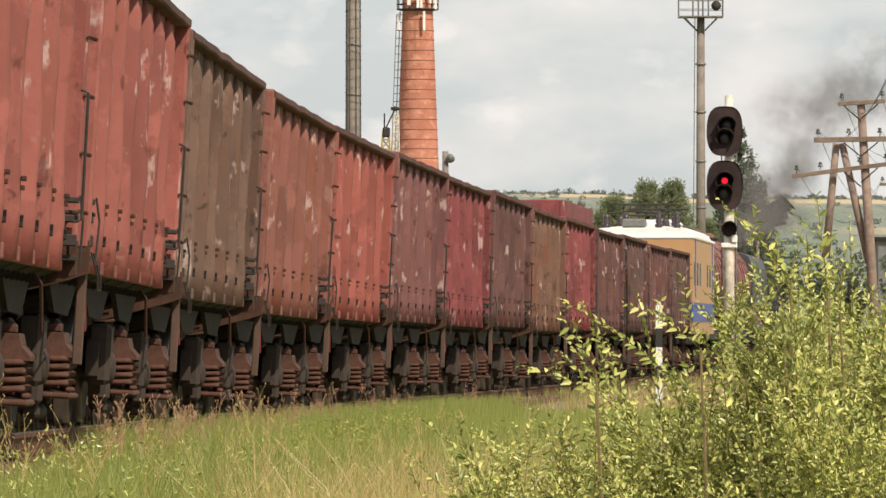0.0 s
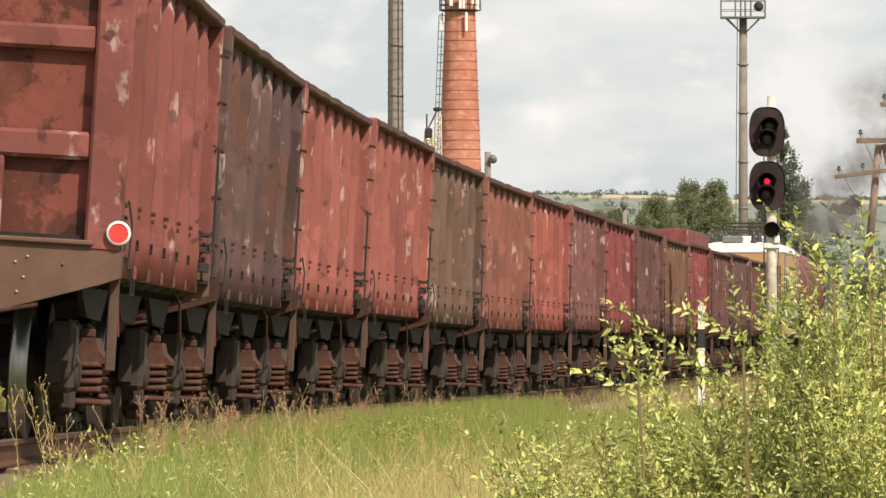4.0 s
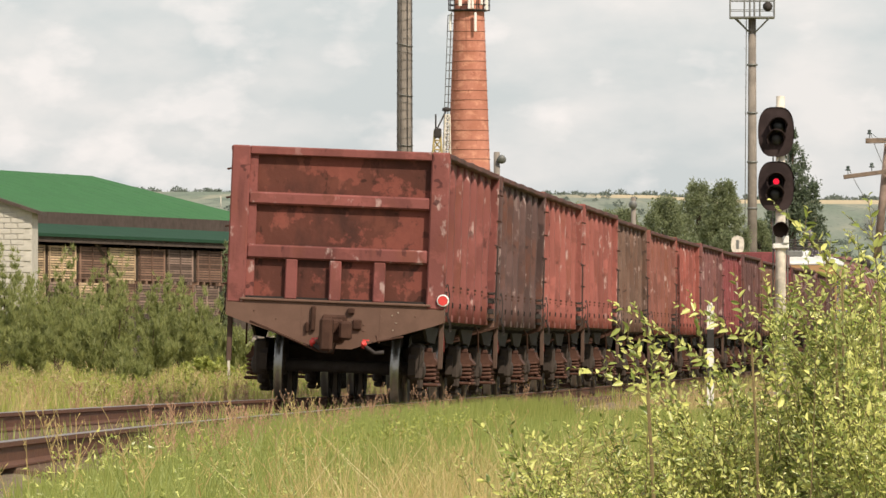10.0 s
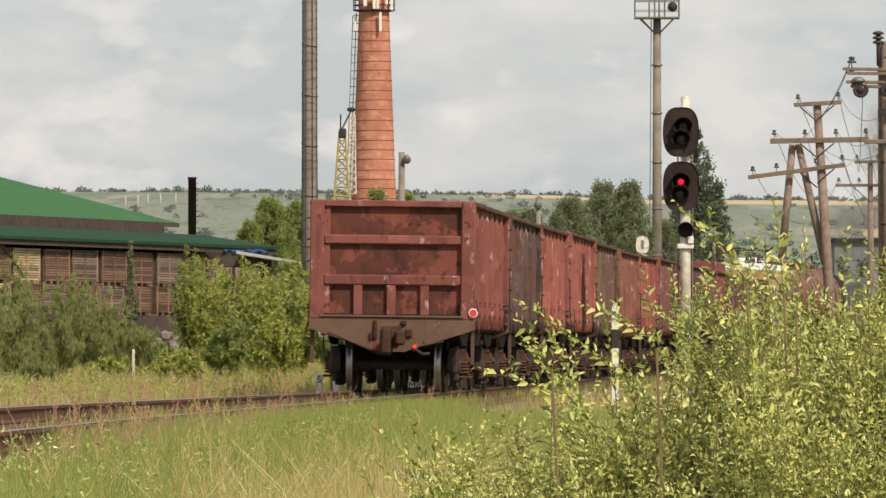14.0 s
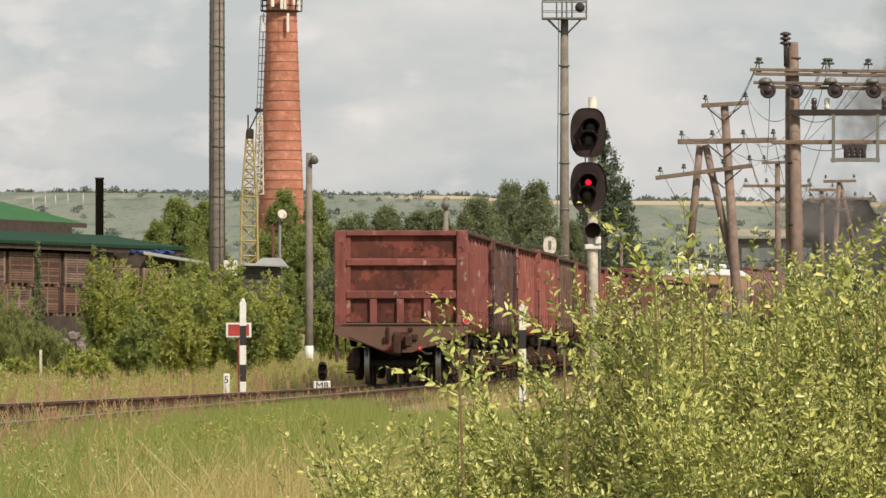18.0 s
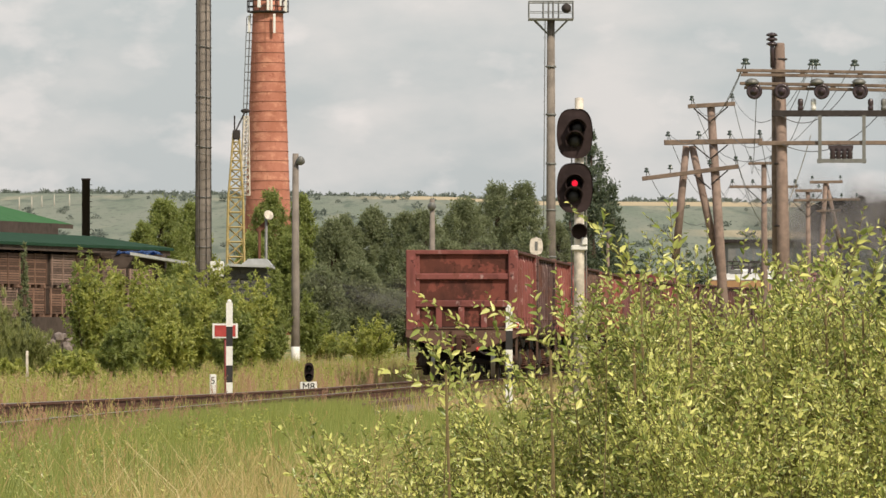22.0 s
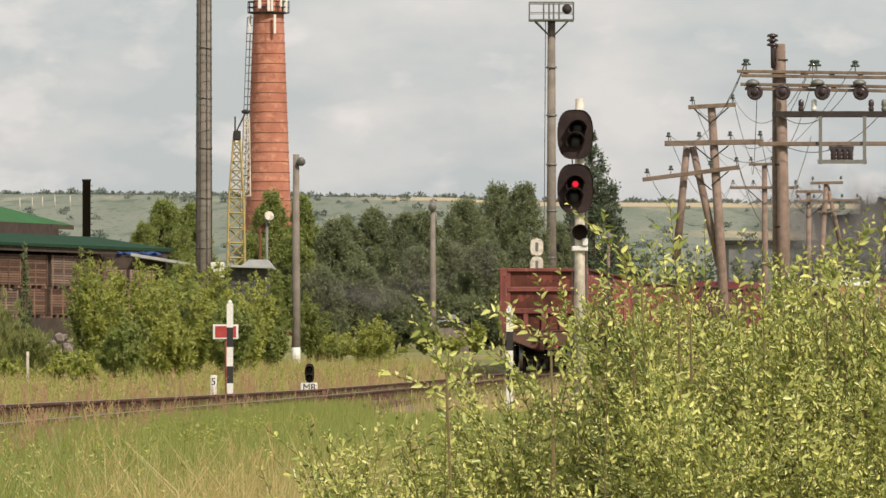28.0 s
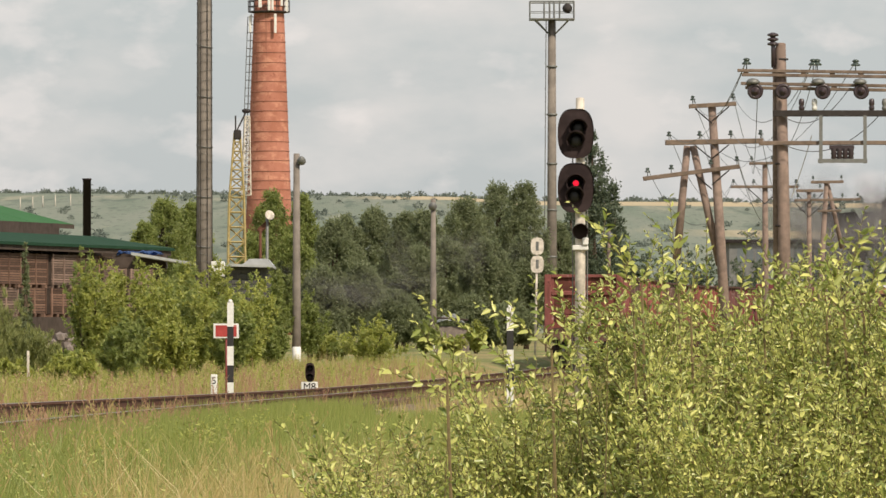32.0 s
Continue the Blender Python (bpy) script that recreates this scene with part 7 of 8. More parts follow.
def tree(px, d, top, width, material, label, seed, kind="round", leaf=0.3, n=3200, foot=None, name="tree", group="", category="tree", wispy=False):
    """A tree that stands on the ground: trunk, limbs and a lobed crown."""
    rng = np.random.default_rng(seed)
    q = d / FOCAL
    p = at(px, 625, d)
    z0 = ground_z(p.x, p.y)
    h = EYE_Z + (HORIZON - top) * q - z0
    w = width * q / 2
    root = thing(name, Matrix.Translation((p.x, p.y, z0)), label, category, group)
    lobes = []
    if kind == "round":
        lowest = 0.12 * h
        for i in range(400):
            z = lowest + (h - lowest) * (0.08 + 0.9 * rng.random())
            k = (z - lowest) / (h - lowest)
            r = w * (0.55 + 0.45 * math.sin(math.pi * min(1, 0.18 + 0.82 * k))) * (1 if k < 0.6 else math.sqrt(max(0.04, 1 - ((k - 0.6) / 0.42) ** 2)))
            a = rng.uniform(0, 6.28)
            rr = r * math.sqrt(rng.random()) * 0.85
            s = (0.035 + 0.07 * rng.random()) * min(w, h * 0.5) * 1.25
            lobes.append(((rr * math.cos(a), rr * math.sin(a), min(z, h - s * 0.75)), (s, s, s * rng.uniform(0.9, 1.9))))
    elif kind == "spire":
        for i in range(170):
            k = rng.random() ** 1.15
            z = 0.06 * h + k * 0.94 * h
            r = w * min(1.0, (1 - k) * 1.7) ** 0.8
            a = rng.uniform(0, 6.28)
            s = (0.1 + 0.12 * rng.random()) * w * (1.35 - k)
            r *= 0.92 * math.sqrt(rng.random())
            lobes.append(((r * math.cos(a), r * math.sin(a), z), (s * 1.1, s * 1.1, s * 1.4)))
    else:
        for i in range(34):
            a = rng.uniform(0, 6.28)
            rr = w * math.sqrt(rng.random()) * 0.92
            zt = h * math.sqrt(max(0.08, 1 - (rr / w) ** 2 * 0.8)) * rng.uniform(0.62, 1.0)
            bow = rng.uniform(0.3, 0.9)
            for k in (0.35, 0.48, 0.6, 0.7, 0.8, 0.88, 0.95, 1.0):
                s = (0.105 - 0.07 * k) * w * rng.uniform(0.7, 1.3)
                q_ = k ** (1 + bow)
                lobes.append(((rr * q_ * math.cos(a) + rng.normal(0, 0.05) * w, rr * q_ * math.sin(a) + rng.normal(0, 0.05) * w, max(zt * k - s * 0.6, s * 0.4)), (s, s, s * rng.uniform(0.7, 1.3))))
    b = bmesh.new()
    r0 = max(0.05, 0.02 * h)
    if kind == "shrub":
        for i in range(7):
            c = Vector(lobes[i * 4][0])
            tube(b, [(0, 0, -0.2), c * 0.4 + Vector((0, 0, 0.1)), c], [r0, r0 * 0.6, r0 * 0.2], 5)
    else:
        tube(b, [(0, 0, -0.3), (0.05 * w, 0, 0.3 * h), (-0.03 * w, 0.02, 0.6 * h), (0, 0, 0.92 * h)], [r0 * 1.3, r0, r0 * 0.6, r0 * 0.15], 8)
        for i in range(14):
            c = Vector(lobes[i * 3][0])
            tube(b, [(0, 0, max(c.z * 0.55, 0.1 * h)), Vector((c.x * 0.5, c.y * 0.5, c.z * 0.85)), c], [r0 * 0.5, r0 * 0.3, r0 * 0.1], 5)
    part("trunk", b, M_BARK, root)
    v, f = crown(rng, lobes, leaf, n, wispy)
    mesh_np("crown", v, f, material, root)
    return root


tall_trees = [(290, 470, 352, 120, 1), (335, 480, 362, 110, 2), (255, 465, 395, 80, 3), (478, 460, 338, 100, 4), (535, 470, 348, 80, 5), (660, 470, 370, 110, 9), (715, 455, 378, 110, 10), (820, 500, 352, 130, 13),
    (880, 510, 330, 140, 14), (925, 500, 325, 110, 15), (985, 540, 395, 90, 20)]
low_trees = [(450, 440, 420, 90, 6), (520, 430, 420, 110, 7), (610, 450, 385, 100, 8), (640, 420, 470, 120, 11), (740, 430, 440, 120, 12), (752, 450, 374, 110, 25), (590, 440, 392, 100, 26), (790, 440, 430, 110, 16),
    (860, 430, 430, 130, 17), (930, 440, 420, 120, 18), (570, 410, 480, 110, 19), (700, 412, 520, 110, 22), (830, 412, 530, 110, 23), (900, 412, 540, 110, 24)]
for px, d, top, wd, sd in tall_trees + low_trees:
    tree(px, d, top, wd, M_BELT if px < 560 else M_TREE, "bushy green broadleaf tree in the tree belt", 100 + sd, leaf=0.125, n=26000, group="trees of the belt")
tree(1048, 560, 238, 146, M_TREEDARK, "tall dark dense poplar above the tree belt", 131, "spire", 0.18, 44000)
tree(1088, 560, 330, 62, M_TREEDARK, "dark spruce beside the tall poplar", 132, "spire", 0.19, 8000)
tree(1010, 565, 320, 50, M_TREEDARK, "dark spruce beside the tall poplar", 133, "spire", 0.19, 7000)
for i, (px, d, top, wd) in enumerate(((1120, 520, 408, 100), (1180, 530, 420, 100), (1240, 560, 415, 110), (1330, 620, 425, 120), (1420, 600, 415, 120), (1500, 610, 400, 130), (1080, 500, 425, 90), (1560, 600, 392, 120))):
    tree(px, d, top, wd, M_TREEDARK, "low dark scrub trees beyond the line", 140 + i, "shrub", 0.15, 11000, group="scrub beyond the line")
yard_shrubs = [(-350, 236, 422, 150, 1), (-255, 240, 430, 160, 2), (-150, 244, 434, 160, 3), (-60, 238, 476, 130, 4), (-300, 215, 540, 130, 13), (-190, 214, 550, 130, 14), (-90, 212, 555, 120, 15), (-120, 175, 630, 90, 23),
    (-310, 228, 466, 140, 45), (-210, 228, 476, 140, 46)]
shed_shrubs = [(20, 246, 590, 130, 5), (100, 236, 612, 120, 6), (172, 262, 410, 100, 7), (235, 250, 436, 150, 8), (10, 214, 628, 110, 16), (120, 210, 622, 110, 17), (220, 214, 540, 120, 18), (150, 268, 422, 90, 27),
    (150, 190, 620, 60, 22), (270, 232, 484, 120, 40), (200, 232, 497, 100, 43)]
bank_shrubs = [(315, 250, 444, 150, 9), (390, 246, 458, 140, 10), (448, 252, 470, 110, 11), (480, 262, 560, 70, 12), (300, 216, 545, 120, 19), (655, 292, 556, 150, 20), (752, 380, 566, 60, 24), (842, 385, 566, 56, 25),
    (560, 330, 580, 80, 26), (352, 262, 432, 110, 28), (430, 240, 525, 80, 29), (590, 330, 600, 90, 21), (345, 230, 492, 120, 41), (410, 228, 504, 100, 42), (300, 258, 440, 120, 44), (800, 378, 590, 70, 47)]
yard_shrubs += [(-20, 233, 505, 170, 50), (50, 226, 560, 130, 51)]
for px, d, top, wd, sd in yard_shrubs:
    tree(px, d, top, wd, M_BROOM, "olive-green broom-like shrub with fine upright twigs", 200 + sd, "shrub", 0.075, 15000, name="shrub", group="shrubs beyond the track", category="shrub", wispy=True)
for px, d, top, wd, sd in shed_shrubs + bank_shrubs:
    tree(px, d, top, wd, M_BELT if sd % 3 == 0 else M_SHRUB, "dense leafy green shrub on the bank beyond the track", 200 + sd, "shrub", 0.1, 10500, name="shrub", group="shrubs beyond the track", category="shrub")
for i, (px, d, top, wd) in enumerate(((425, 305, 474, 110), (486, 300, 466, 80), (545, 320, 500, 90))):
    tree(px, d, top, wd, M_BELT, "leafy green shrub against the grey shed", 260 + i, "shrub", 0.085, 13000, name="shrub", group="shrubs beyond the track", category="shrub")
# creeper on a post of the crate shed
tree(44, 309, 432, 26, M_TREE, "dark green creeper climbing a post of the shed", 240, "spire", 0.09, 5000, name="creeper", category="creeper")
# trees on the far ridge
rng_ = np.random.default_rng(77)
P_, A_, L_ = [], [], []
for _ in range(1900):
    y_ = rng_.uniform(1500, 3000) if rng_.random() < 0.45 else rng_.uniform(2900, 3030)
    x_ = (rng_.uniform(-0.085, -0.015) if rng_.random() < 0.62 else rng_.uniform(-0.015, 0.06)) * y_
    z_ = ground_z(x_, y_)
    if y_ < 2880 and noise.noise((x_ * 0.012, y_ * 0.004, 5)) < -0.02:
        continue
    s_ = rng_.uniform(0.6, 1.6) * (1 if y_ > 2800 else 0.75)
    m_ = 60
    u_ = unit(rng_.normal(size=(m_, 3)))
    P_.append(np.array([x_, y_, z_ + s_ * 0.7]) + u_ * np.array([s_ * rng_.uniform(0.9, 1.6), s_, s_ * 0.85]) * rng_.uniform(0, 1, (m_, 1)) ** 0.6)
    A_.append(u_)
    L_.append(np.full(m_, s_ * 0.6))
P_, A_, L_ = np.concatenate(P_), np.concatenate(A_), np.concatenate(L_)
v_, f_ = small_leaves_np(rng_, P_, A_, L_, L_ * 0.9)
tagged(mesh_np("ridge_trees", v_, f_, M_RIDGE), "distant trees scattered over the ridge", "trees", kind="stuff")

# pale posts in a row on the hillside
for i_, bx_ in enumerate((35, 57, 75, 97, 124)):
    d_ = 2350.0 + 12 * i_
    p_ = at(bx_, 370, d_)
    hp_ = thing("hillside_post", Matrix.Translation((p_.x, p_.y, ground_z(p_.x, p_.y))), "tall pale concrete post on the far hillside", "post", "posts on the hillside")
    b_ = bmesh.new()
    tube(b_, [(0, 0, -0.5), (0, 0, 3.2)], [0.17, 0.13], 6)
    part("post", b_, M_MASTWHITE, hp_)

# ---------------------------------------------------------------- the leafy bush in the foreground
BUSH_X = [-0.6, -0.42, -0.24, -0.06, 0.13, 0.33, 0.45, 0.56, 0.72, 0.8, 0.98, 1.15, 1.36, 1.5, 1.75, 2.2]
BUSH_Z = [0.35, 0.42, 0.58, 0.72, 0.84, 0.86, 1.0, 1.09, 1.14, 1.12, 1.04, 1.1, 1.09, 1.15, 1.18, 1.2]
MASS_X = [-0.6, -0.427, -0.16, 0.03, 0.13, 0.22, 0.31, 0.40, 0.47, 0.53, 0.6, 0.66, 0.79, 0.98, 1.17, 1.36, 1.49, 1.74, 2.2]
MASS_Z = [0.24, 0.29, 0.36, 0.41, 0.45, 0.5, 0.54, 0.58, 0.64, 0.72, 0.82, 0.87, 0.9, 0.83, 0.84, 0.89, 0.94, 0.99, 1.03]
SWAY = []


def shoot(rng, V, Q, T, base, tip, arch, leafy, size):
    """One stem from base to tip with alternate leaves; adds its leaves to V, Q and its bark to the mesh T."""
    base, tip = np.array(base), np.array(tip)
    ln = np.linalg.norm(tip - base)
    mid = (base + tip) / 2 + np.array(arch) * ln
    ks = np.linspace(0, 1, 5)
    pts = [(1 - k) ** 2 * base + 2 * k * (1 - k) * mid + k * k * tip for k in ks]
    r = 0.0019 * min(1.8, 0.3 + ln)
    tube(T, [Vector(p) for p in pts], [r * (1.05 - k) + 0.0008 for k in ks], 3, False)
    n = int(ln * leafy / (size * 0.42))
    k = 1 - leafy * (1 - np.linspace(0.02, 1, n))
    k = np.clip(k + rng.normal(0, 0.006, n), 0, 1)[:, None]
    p = (1 - k) ** 2 * base + 2 * k * (1 - k) * mid + k * k * tip
    tan = unit(2 * (1 - k) * (mid - base) + 2 * k * (tip - mid))
    # two ranks of leaves, spread in the plane that faces the light
    e1 = unit(np.cross(tan, LIGHT + 0.55 * rng.normal(size=3)))
    rank = np.where(np.arange(n) % 2 == 0, 1.0, -1.0)[:, None]
    s = size * (0.55 + 0.75 * rng.random(n)) * (1 - 0.45 * k[:, 0] ** 5)
    v, f = leaves_np(rng, p, tan * rng.uniform(0.45, 0.95, (n, 1)) + e1 * rank * rng.uniform(0.6, 1.0, (n, 1)) + 0.28 * rng.normal(size=(n, 3)), s, s * rng.uniform(0.32, 0.5, n), 0.3, 1.0)
    V.append(v)
    Q.append(f)


def bush(x0, x1, d, stems, seed, label, size=0.029, drop=0.0):
    rng = np.random.default_rng(seed)
    xc = (x0 + x1) / 2
    gz0 = ground_z(xc, d)
    root = thing("leafy_bush", Matrix.Translation((xc, d, gz0)), label, "bush", "foreground bushes")

    def finish(V, Q, T, tag, parent):
        Qs, o = [], 0
        for v, f in zip(V, Q):
            Qs.append(f + o)
            o += len(v)
        tw = part(tag, T, M_TWIG, parent)
        mesh_np("leaves", np.concatenate(V), np.concatenate(Qs), M_BUSH, tw)
        return tw
    for g in range(3):
        V, Q, T = [], [], bmesh.new()
        for i in range(stems // 11):
            # a clump of shoots that fan out from one branch
            xk, kk0, dk = rng.uniform(x0, x1), rng.random(), rng.uniform(-0.7, 0.7)
            leanx = rng.normal(-0.06, 0.12)
            for j in range(4):
                x = xk + rng.normal(0, 0.045)
                sc = d / 28.0
                top = np.interp(x, MASS_X, MASS_Z) - drop + 0.13 * noise.noise((x * 5, seed, 0))
                z = EYE_Z + (top - EYE_Z) * sc - gz0 - 0.8 * kk0 ** 1.1 * sc + rng.normal(0, 0.05)
                if z < 0.2:
                    continue
                dx = x * sc - xc
                b0 = ((xk * sc - xc) * 0.86 - leanx * 0.6, dk * 0.75, max(0.0, z - rng.uniform(0.55, 0.9)))
                tp = (dx + leanx + rng.normal(0, 0.05), dk + rng.normal(0, 0.08), z)
                shoot(rng, V, Q, T, b0, tp, (rng.normal(0, 0.07), rng.normal(0, 0.07), 0.0), 0.8, size)
                for _ in range(5):
                    kk = rng.uniform(0.3, 0.92)
                    s0 = np.array(b0) + (np.array(tp) - np.array(b0)) * kk
                    an = rng.uniform(0, 6.28)
                    l_ = rng.uniform(0.1, 0.24) * (1.25 - 0.5 * kk)
                    shoot(rng, V, Q, T, s0, s0 + np.array([math.cos(an) * l_ * 0.7, math.sin(an) * l_ * 0.7, l_ * rng.uniform(0.3, 1.3)]), (0, 0, -0.08), 0.97, size * rng.uniform(0.8, 1.2))
        if V:
            SWAY.append((finish(V, Q, T, "branch_mass", root), rng.uniform(0, 6.28), 0.35 + 0.2 * g))
    # long single shoots that reach above the mass
    for i in range(max(6, int((x1 - x0) * 19)) if drop == 0 else 0):
        V, Q, T = [], [], bmesh.new()
        sc = d / 28.0
        x = rng.uniform(x0, x1)
        top = np.interp(x, BUSH_X, BUSH_Z)
        z = EYE_Z + (top - EYE_Z) * sc - gz0 + rng.uniform(-0.24, 0.03)
        if z < 0.45:
            z = 0.5
        ln = rng.uniform(0.3, 0.65)
        tilt = rng.normal(-0.15, 0.45) - (0.5 if x < 0.3 else 0)
        foot = Vector((x * sc - xc - tilt * ln * 0.6, rng.normal(0, 0.35), z - ln))
        shoot(rng, V, Q, T, (0, 0, -0.15), (tilt * ln, rng.normal(0, 0.05), ln), (rng.normal(0, 0.05), 0, 0.08), 0.9, size * rng.uniform(1.15, 1.5))
        tw = finish(V, Q, T, "shoot", root)
        tw.location = foot
        SWAY.append((tw, rng.uniform(0, 6.28), rng.uniform(1.2, 2.4)))
    return root


for i, (x0, x1, d, n) in enumerate(((-0.5, 0.15, 28.5, 90), (0.0, 0.5, 27.5, 130), (0.4, 0.85, 28.5, 170), (0.7, 1.2, 27.3, 215), (1.05, 1.5, 28.6, 215), (1.3, 1.95, 27.2, 260))):
    bush(x0, x1, d, n, 300 + i, "bright yellow-green leafy bush with thin arching shoots")
for i, (x0, x1, d, n) in enumerate(((0.35, 0.95, 26.2, 90), (0.85, 1.4, 26.0, 110), (1.25, 1.95, 26.2, 130))):
    bush(x0, x1, d, n, 320 + i, "low bright green bush in front of taller ones", 0.029, 0.26)
bush(-0.4, 0.42, 27.0, 120, 330, "low straggling green bush at the meadow edge", 0.027, 0.04)


# two young shoots that stand well in front of the others
ob_ = thing("leafy_bush", Matrix.Translation((0.28, 19.0, ground_z(0.28, 19.0))), "young shoots with broad pale green leaves", "bush", "foreground bushes")
rng_ = np.random.default_rng(61)
for px_, py_ in ((981, 700), (1078, 575), (950, 830)):
    V_, Q_, T_ = [], [], bmesh.new()
    tip_ = at(px_, py_, 19.0) - ob_.location
    foot_ = Vector((tip_.x - 0.05, 0.0, -0.05))
    tp_ = tip_ - foot_
    shoot(rng_, V_, Q_, T_, (0, 0, 0), tuple(tp_), (0.02, 0, 0), min(0.9, 0.09 / tp_.length), 0.036)
    tw_ = part("shoot", T_, M_TWIG, ob_)
    tw_.location = foot_
    o_ = 0
    for k_, v_ in enumerate(V_):
        Q_[k_] = Q_[k_] + o_
        o_ += len(v_)
    mesh_np("leaves", np.concatenate(V_), np.concatenate(Q_), M_BUSH, tw_)
    SWAY.append((tw_, rng_.uniform(0, 6.28), 0.5))


# long arching shoots that stand clear of the bushes: tip and foot by bearing and rise, and how far off
whips = thing("leafy_bush", Matrix.Translation((0.75, 26.8, ground_z(0.75, 26.8))), "long arching leafy shoots rising out of the bushes", "bush", "foreground bushes")
rng_ = np.random.default_rng(88)
for tx_, ty_, fx_, fy_, bow_ in ((1008, 360, 1135, 500, 0.06), (727, 562, 790, 660, 0.1), (840, 540, 975, 620, 0.12), (655, 652, 790, 700, 0.08), (1182, 350, 1200, 520, 0.05), (1232, 438, 1222, 560, -0.04),
                                 (1420, 440, 1400, 580, 0.0), (1502, 392, 1462, 560, -0.06), (1532, 370, 1492, 540, -0.05), (1562, 415, 1528, 560, 0.0), (1345, 478, 1352, 600, 0.03), (1090, 420, 1120, 540, 0.04)):
    V_, Q_, T_ = [], [], bmesh.new()
    foot_ = at(fx_, fy_, 26.8) - whips.location
    tp_ = at(tx_, ty_, 26.8) - whips.location - foot_
    shoot(rng_, V_, Q_, T_, (0, 0, 0), tuple(tp_), (0, 0, bow_), 0.92, 0.04)
    for k_ in (0.2, 0.38, 0.55):
        s_ = tp_ * k_
        l_ = tp_.length * 0.32
        shoot(rng_, V_, Q_, T_, tuple(s_), (s_.x + float(rng_.normal(0, 0.5)) * l_, s_.y + 0.02, s_.z + l_ * 0.8), (0, 0, 0.05), 0.95, 0.034)
    tube(T_, [(0, 0, 0), (0.02, 0, -foot_.z * 0.5), (0.03, 0, -foot_.z - 0.05)], [0.004, 0.006, 0.008], 5)
    tw_ = part("shoot", T_, M_TWIG, whips)
    tw_.location = foot_
    o_ = 0
    for k_, v_ in enumerate(V_):
        Q_[k_] = Q_[k_] + o_
        o_ += len(v_)
    mesh_np("leaves", np.concatenate(V_), np.concatenate(Q_), M_BUSH, tw_)
    SWAY.append((tw_, rng_.uniform(0, 6.28), 0.9))


def sway_rows():
    for ob, ph, amp in SWAY:
        loc = ob.matrix_basis.copy()
        rows = []
        for i in range(65):
            t = i * 0.5
            a = amp * (math.sin(1.9 * t + ph) + 0.6 * math.sin(3.1 * t + 1.7 * ph))
            b = 0.5 * amp * math.sin(2.3 * t + 2.2 * ph)
            rows.append((t, loc @ pose(0, 0, 0, b, a, 0)))
        walk(ob, rows)
# ---------------------------------------------------------------- exhaust smoke: drifting rigid puffs, thin towards their rims
def smoke_material(name, tone, strength):
    m = Mat(name, tone, 1.0)
    m.tint(m.noise(1.2, detail=3), [c * 1.6 for c in tone], 0.5)
    g = m.n.new("ShaderNodeTexGradient")
    g.gradient_type = "SPHERICAL"
    m.l.new(m.coords((1.0, 0.0, 1.0)), g.inputs["Vector"])
    ease = m.n.new("ShaderNodeMapRange")
    ease.interpolation_type = "SMOOTHERSTEP"
    ease.inputs["From Min"].default_value = 0.04
    ease.inputs["From Max"].default_value = 0.95
    m.l.new(g.outputs["Fac"], ease.inputs["Value"])
    m.vary(30)
    k = m.n.new("ShaderNodeMath")
    k.operation = "MULTIPLY"
    m.l.new(ease.outputs["Result"], k.inputs[0])
    m.l.new(m.noise(1.5, (1, 1, 1), 5, 0.32, 0.68), k.inputs[1])
    k2 = m.n.new("ShaderNodeMath")
    k2.operation = "MULTIPLY"
    k2.inputs[1].default_value = strength
    m.l.new(k.outputs[0], k2.inputs[0])
    tr = m.n.new("ShaderNodeBsdfTransparent")
    mix = m.n.new("ShaderNodeMixShader")
    m.l.new(k2.outputs[0], mix.inputs[0])
    m.l.new(tr.outputs[0], mix.inputs[1])
    m.l.new(m.b.outputs[0], mix.inputs[2])
    m.l.new(mix.outputs[0], m.n["Material Output"].inputs["Surface"])
    return m.mat


M_SMOKE = smoke_material("thin_grey_smoke", (0.12, 0.115, 0.12), 0.62)
M_HAZE = smoke_material("faint_exhaust_haze", (0.085, 0.08, 0.085), 0.3)


def puff_mesh(seed):
    """The near half of a lumpy ball."""
    b = bmesh.new()
    bmesh.ops.create_icosphere(b, subdivisions=4, radius=1.0)
    bmesh.ops.delete(b, geom=[v for v in b.verts if v.co.y > 0.02], context="VERTS")
    for v in b.verts:
        n_ = v.co.normalized()
        v.co.y *= 0.6 + 0.3 * noise.noise(n_ * 1.6 + Vector((seed, 0, 0)))
    for f in b.faces:
        f.smooth = True
    return b


PUFFS = []
SMOKE = []


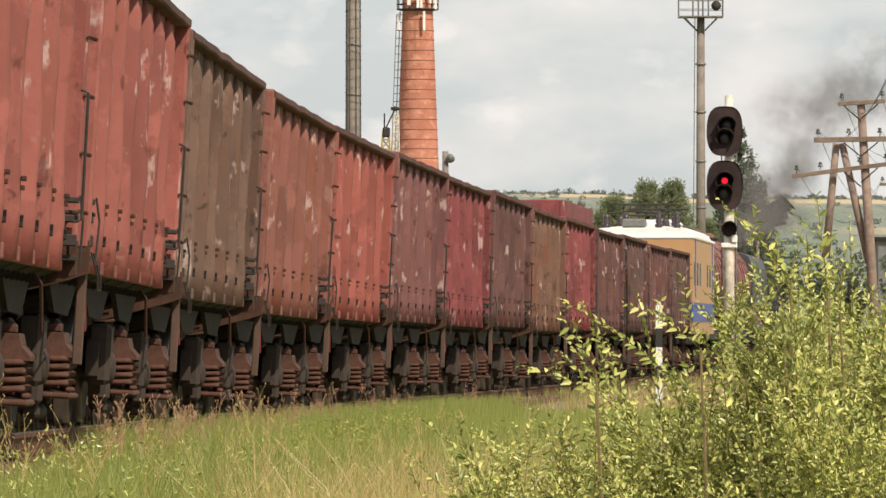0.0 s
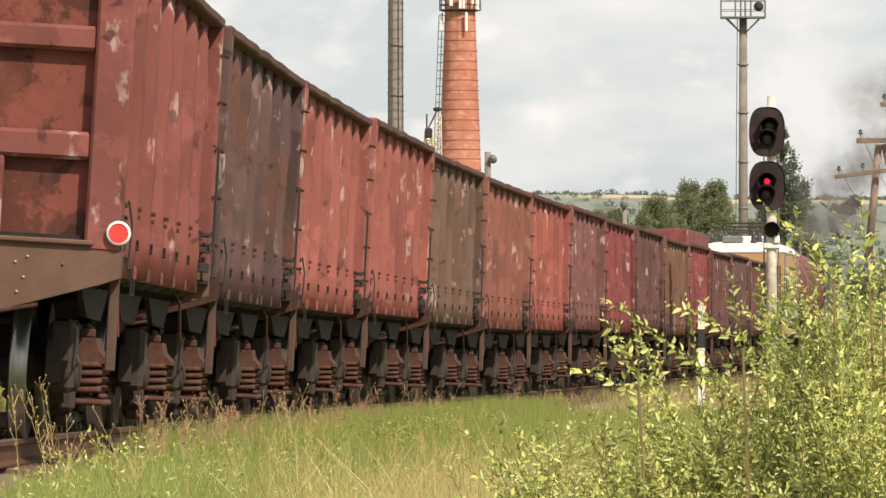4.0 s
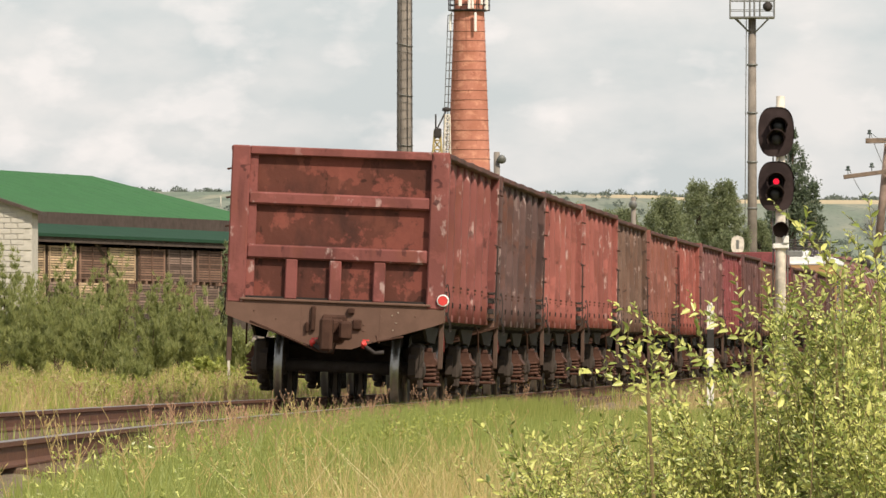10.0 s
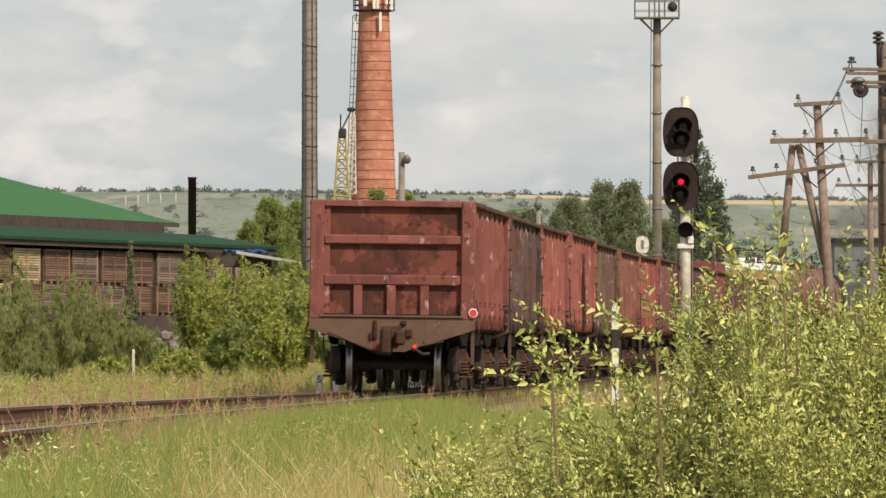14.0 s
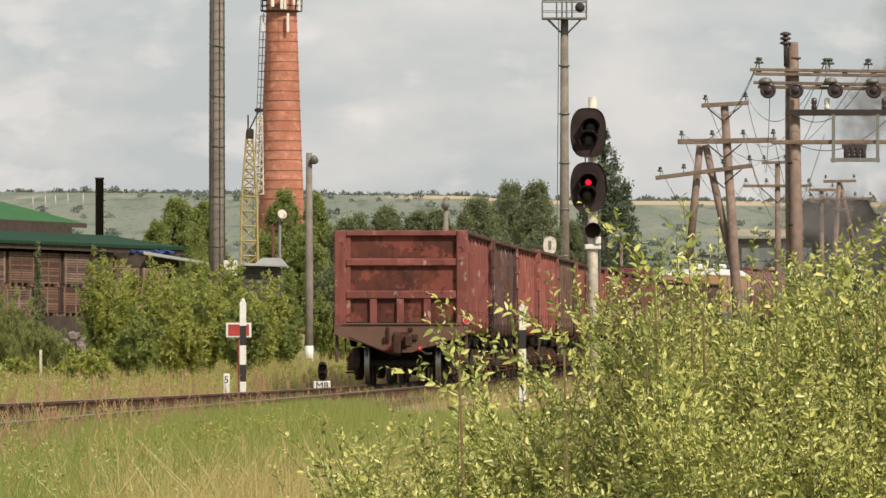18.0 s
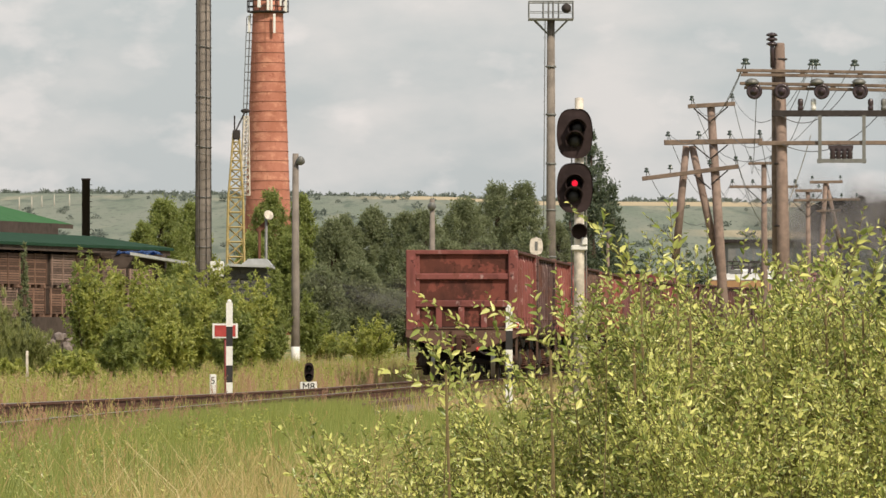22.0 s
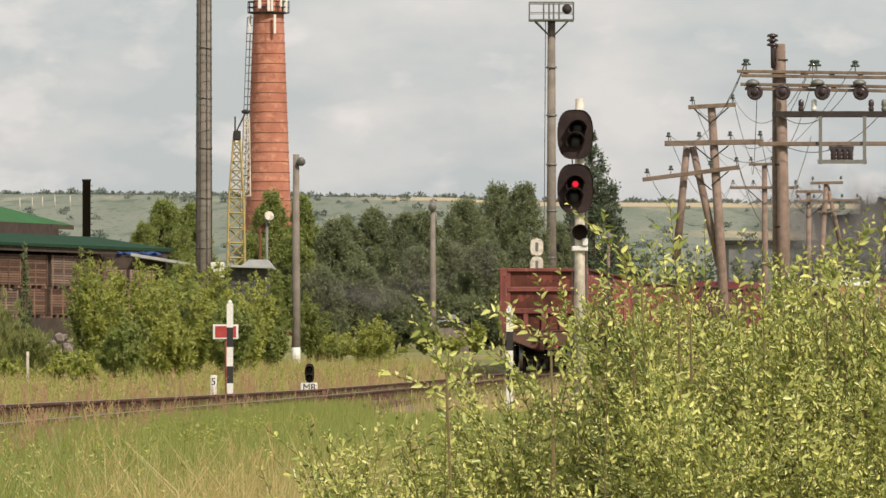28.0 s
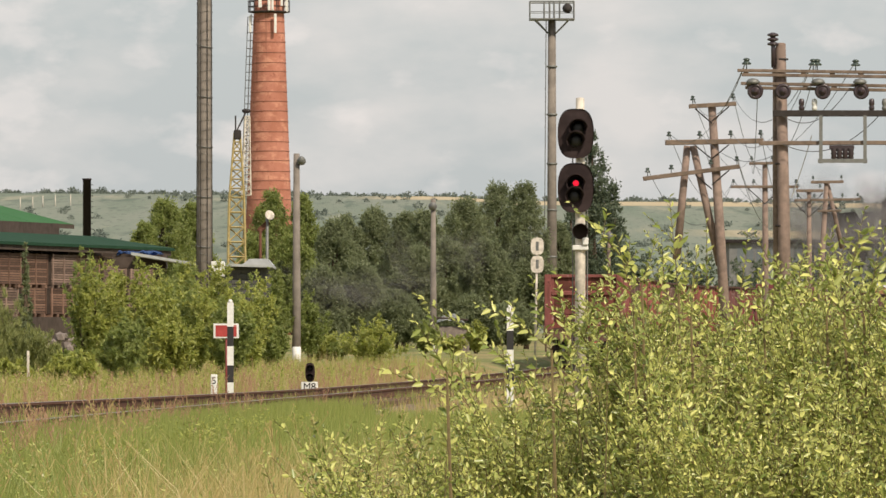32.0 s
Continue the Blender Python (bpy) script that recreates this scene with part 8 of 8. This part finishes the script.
def smoke(px, py, d, rx, rz, n, seed, rows, lean=0.5, faint=False):
    """A drifting cloud of thin puffs about a place; rows: seconds and its drift."""
    rng = np.random.default_rng(seed)
    q = d / FOCAL
    c = at(px, py, d)
    ob = thing("smoke_cloud", Matrix.Translation(c), "thin grey exhaust smoke drifting above the train", "smoke", "exhaust smoke")
    for i in range(n):
        if len(PUFFS) < 4:
            o = part("puff", puff_mesh(len(PUFFS) * 7.3), M_SMOKE, ob)
            PUFFS.append(o.data)
        else:
            o = again("puff", PUFFS[int(rng.integers(0, 4))], ob, Matrix())
        if faint:
            o.material_slots[0].link = "OBJECT"
            o.material_slots[0].material = M_HAZE
        k = (i + 0.5) / n * 2 - 1
        s = float(rng.uniform(0.6, 0.95))
        o.matrix_basis = Matrix.LocRotScale((float(k * 0.8 + rng.normal(0, 0.12)) * rx * q, float(i - n / 2) * 1.7, float(k * lean + rng.normal(0, 0.16)) * rz * q),
                                            Euler((0, float(rng.uniform(0, 6.28)), 0)), (s * rx * q, s * 0.5 * rx * q, s * rz * q * 1.1))
    SMOKE.append((ob, [(t, Matrix.Translation(c + Vector((x * q, 0, -z * q)))) for t, x, z in rows]))


smoke(1105, 345, 330, 80, 110, 7, 1, [(0, 0, 0), (4, 45, -10), (9, 150, -60), (14, 300, -120), (22, 520, -200), (32, 700, -260)], 0.5)
smoke(1200, 200, 345, 130, 135, 6, 2, [(0, 0, 0), (4, 70, -20), (9, 190, -60), (14, 330, -120), (22, 560, -220), (32, 760, -300)], 0.5)
smoke(1090, 405, 360, 75, 55, 6, 3, [(0, 0, 0), (4, 50, 0), (9, 130, -10), (14, 260, -10), (22, 430, -20), (32, 520, -30)], 0.2)
smoke(1480, 415, 520, 190, 85, 12, 4, [(0, 260, 0), (9, 180, 0), (16, 60, 0), (24, 0, 0), (32, 20, -5)], 0.1)


smoke(700, 525, 335, 150, 55, 5, 5, [(0, 420, 30), (9, 300, 20), (15, 130, 0), (20, 40, 0), (26, 0, -6), (32, -40, -14)], 0.1, True)
smoke(880, 470, 395, 130, 60, 4, 6, [(0, 330, 20), (9, 240, 10), (16, 90, 0), (24, 0, 0), (32, -50, -16)], 0.1, True)


def smoke_rows():
    for ob, rows in SMOKE:
        walk(ob, rows)


# a collapsed little hut among the bushes
d_ = 400.0
q_ = d_ / FOCAL
p_ = at(800, 625, d_)
hut = thing("collapsed_hut", Matrix.Translation((p_.x, p_.y, ground_z(p_.x, p_.y))), "small collapsed hut with a tilted whitish sheet", "ruin")
zz_ = EYE_Z + (HORIZON - 578) * q_ - ground_z(p_.x, p_.y)
b_ = bmesh.new()
box(b_, -32 * q_, 30 * q_, 0, 2, -0.3, zz_, 0.05)
part("rubble_wall", b_, M_RUBBLE, hut)
b_ = bmesh.new()
vs_ = [[b_.verts.new((-0.75 + 0.1 * i, -0.3 + 0.3 * j, zz_ + 0.12 + 0.5 * math.sin(0.2 * i + 0.3) * (0.4 + 0.15 * j) + 0.14 * noise.noise((i * 0.4, j * 0.7, 2)))) for j in range(5)] for i in range(16)]
for i in range(15):
    for j in range(4):
        b_.faces.new((vs_[i][j], vs_[i + 1][j], vs_[i + 1][j + 1], vs_[i][j + 1]))
bmesh.ops.solidify(b_, geom=b_.faces[:], thickness=0.03)
part("sheet", b_, M_ROOFSHEET, hut)
b_ = bmesh.new()
tube(b_, [(-0.8, 0, zz_ + 0.42), (0.75, -0.35, zz_ + 0.3)], 0.05, 5)
part("beam", b_, M_SHED, hut)
# a heap of broken stone below the crate shed
rng_ = np.random.default_rng(9)
p_ = at(105, 625, 285.0)
heap = thing("stone_heap", Matrix.Translation((p_.x, p_.y, ground_z(p_.x, p_.y))), "heap of broken grey stones below the shed", "stone heap")
for i in range(90):
    b_ = bmesh.new()
    bmesh.ops.create_icosphere(b_, subdivisions=1, radius=float(rng_.uniform(0.09, 0.22)))
    for v in b_.verts:
        v.co *= float(rng_.uniform(0.75, 1.2))
    x_ = float(rng_.normal(0, 0.95))
    o_ = part("stone", b_, M_RUBBLE, heap)
    o_.location = (x_, float(rng_.normal(0, 0.5)), max(0.1, 1.35 - abs(x_) * 0.6) * float(rng_.random()) + 0.08)

motions()
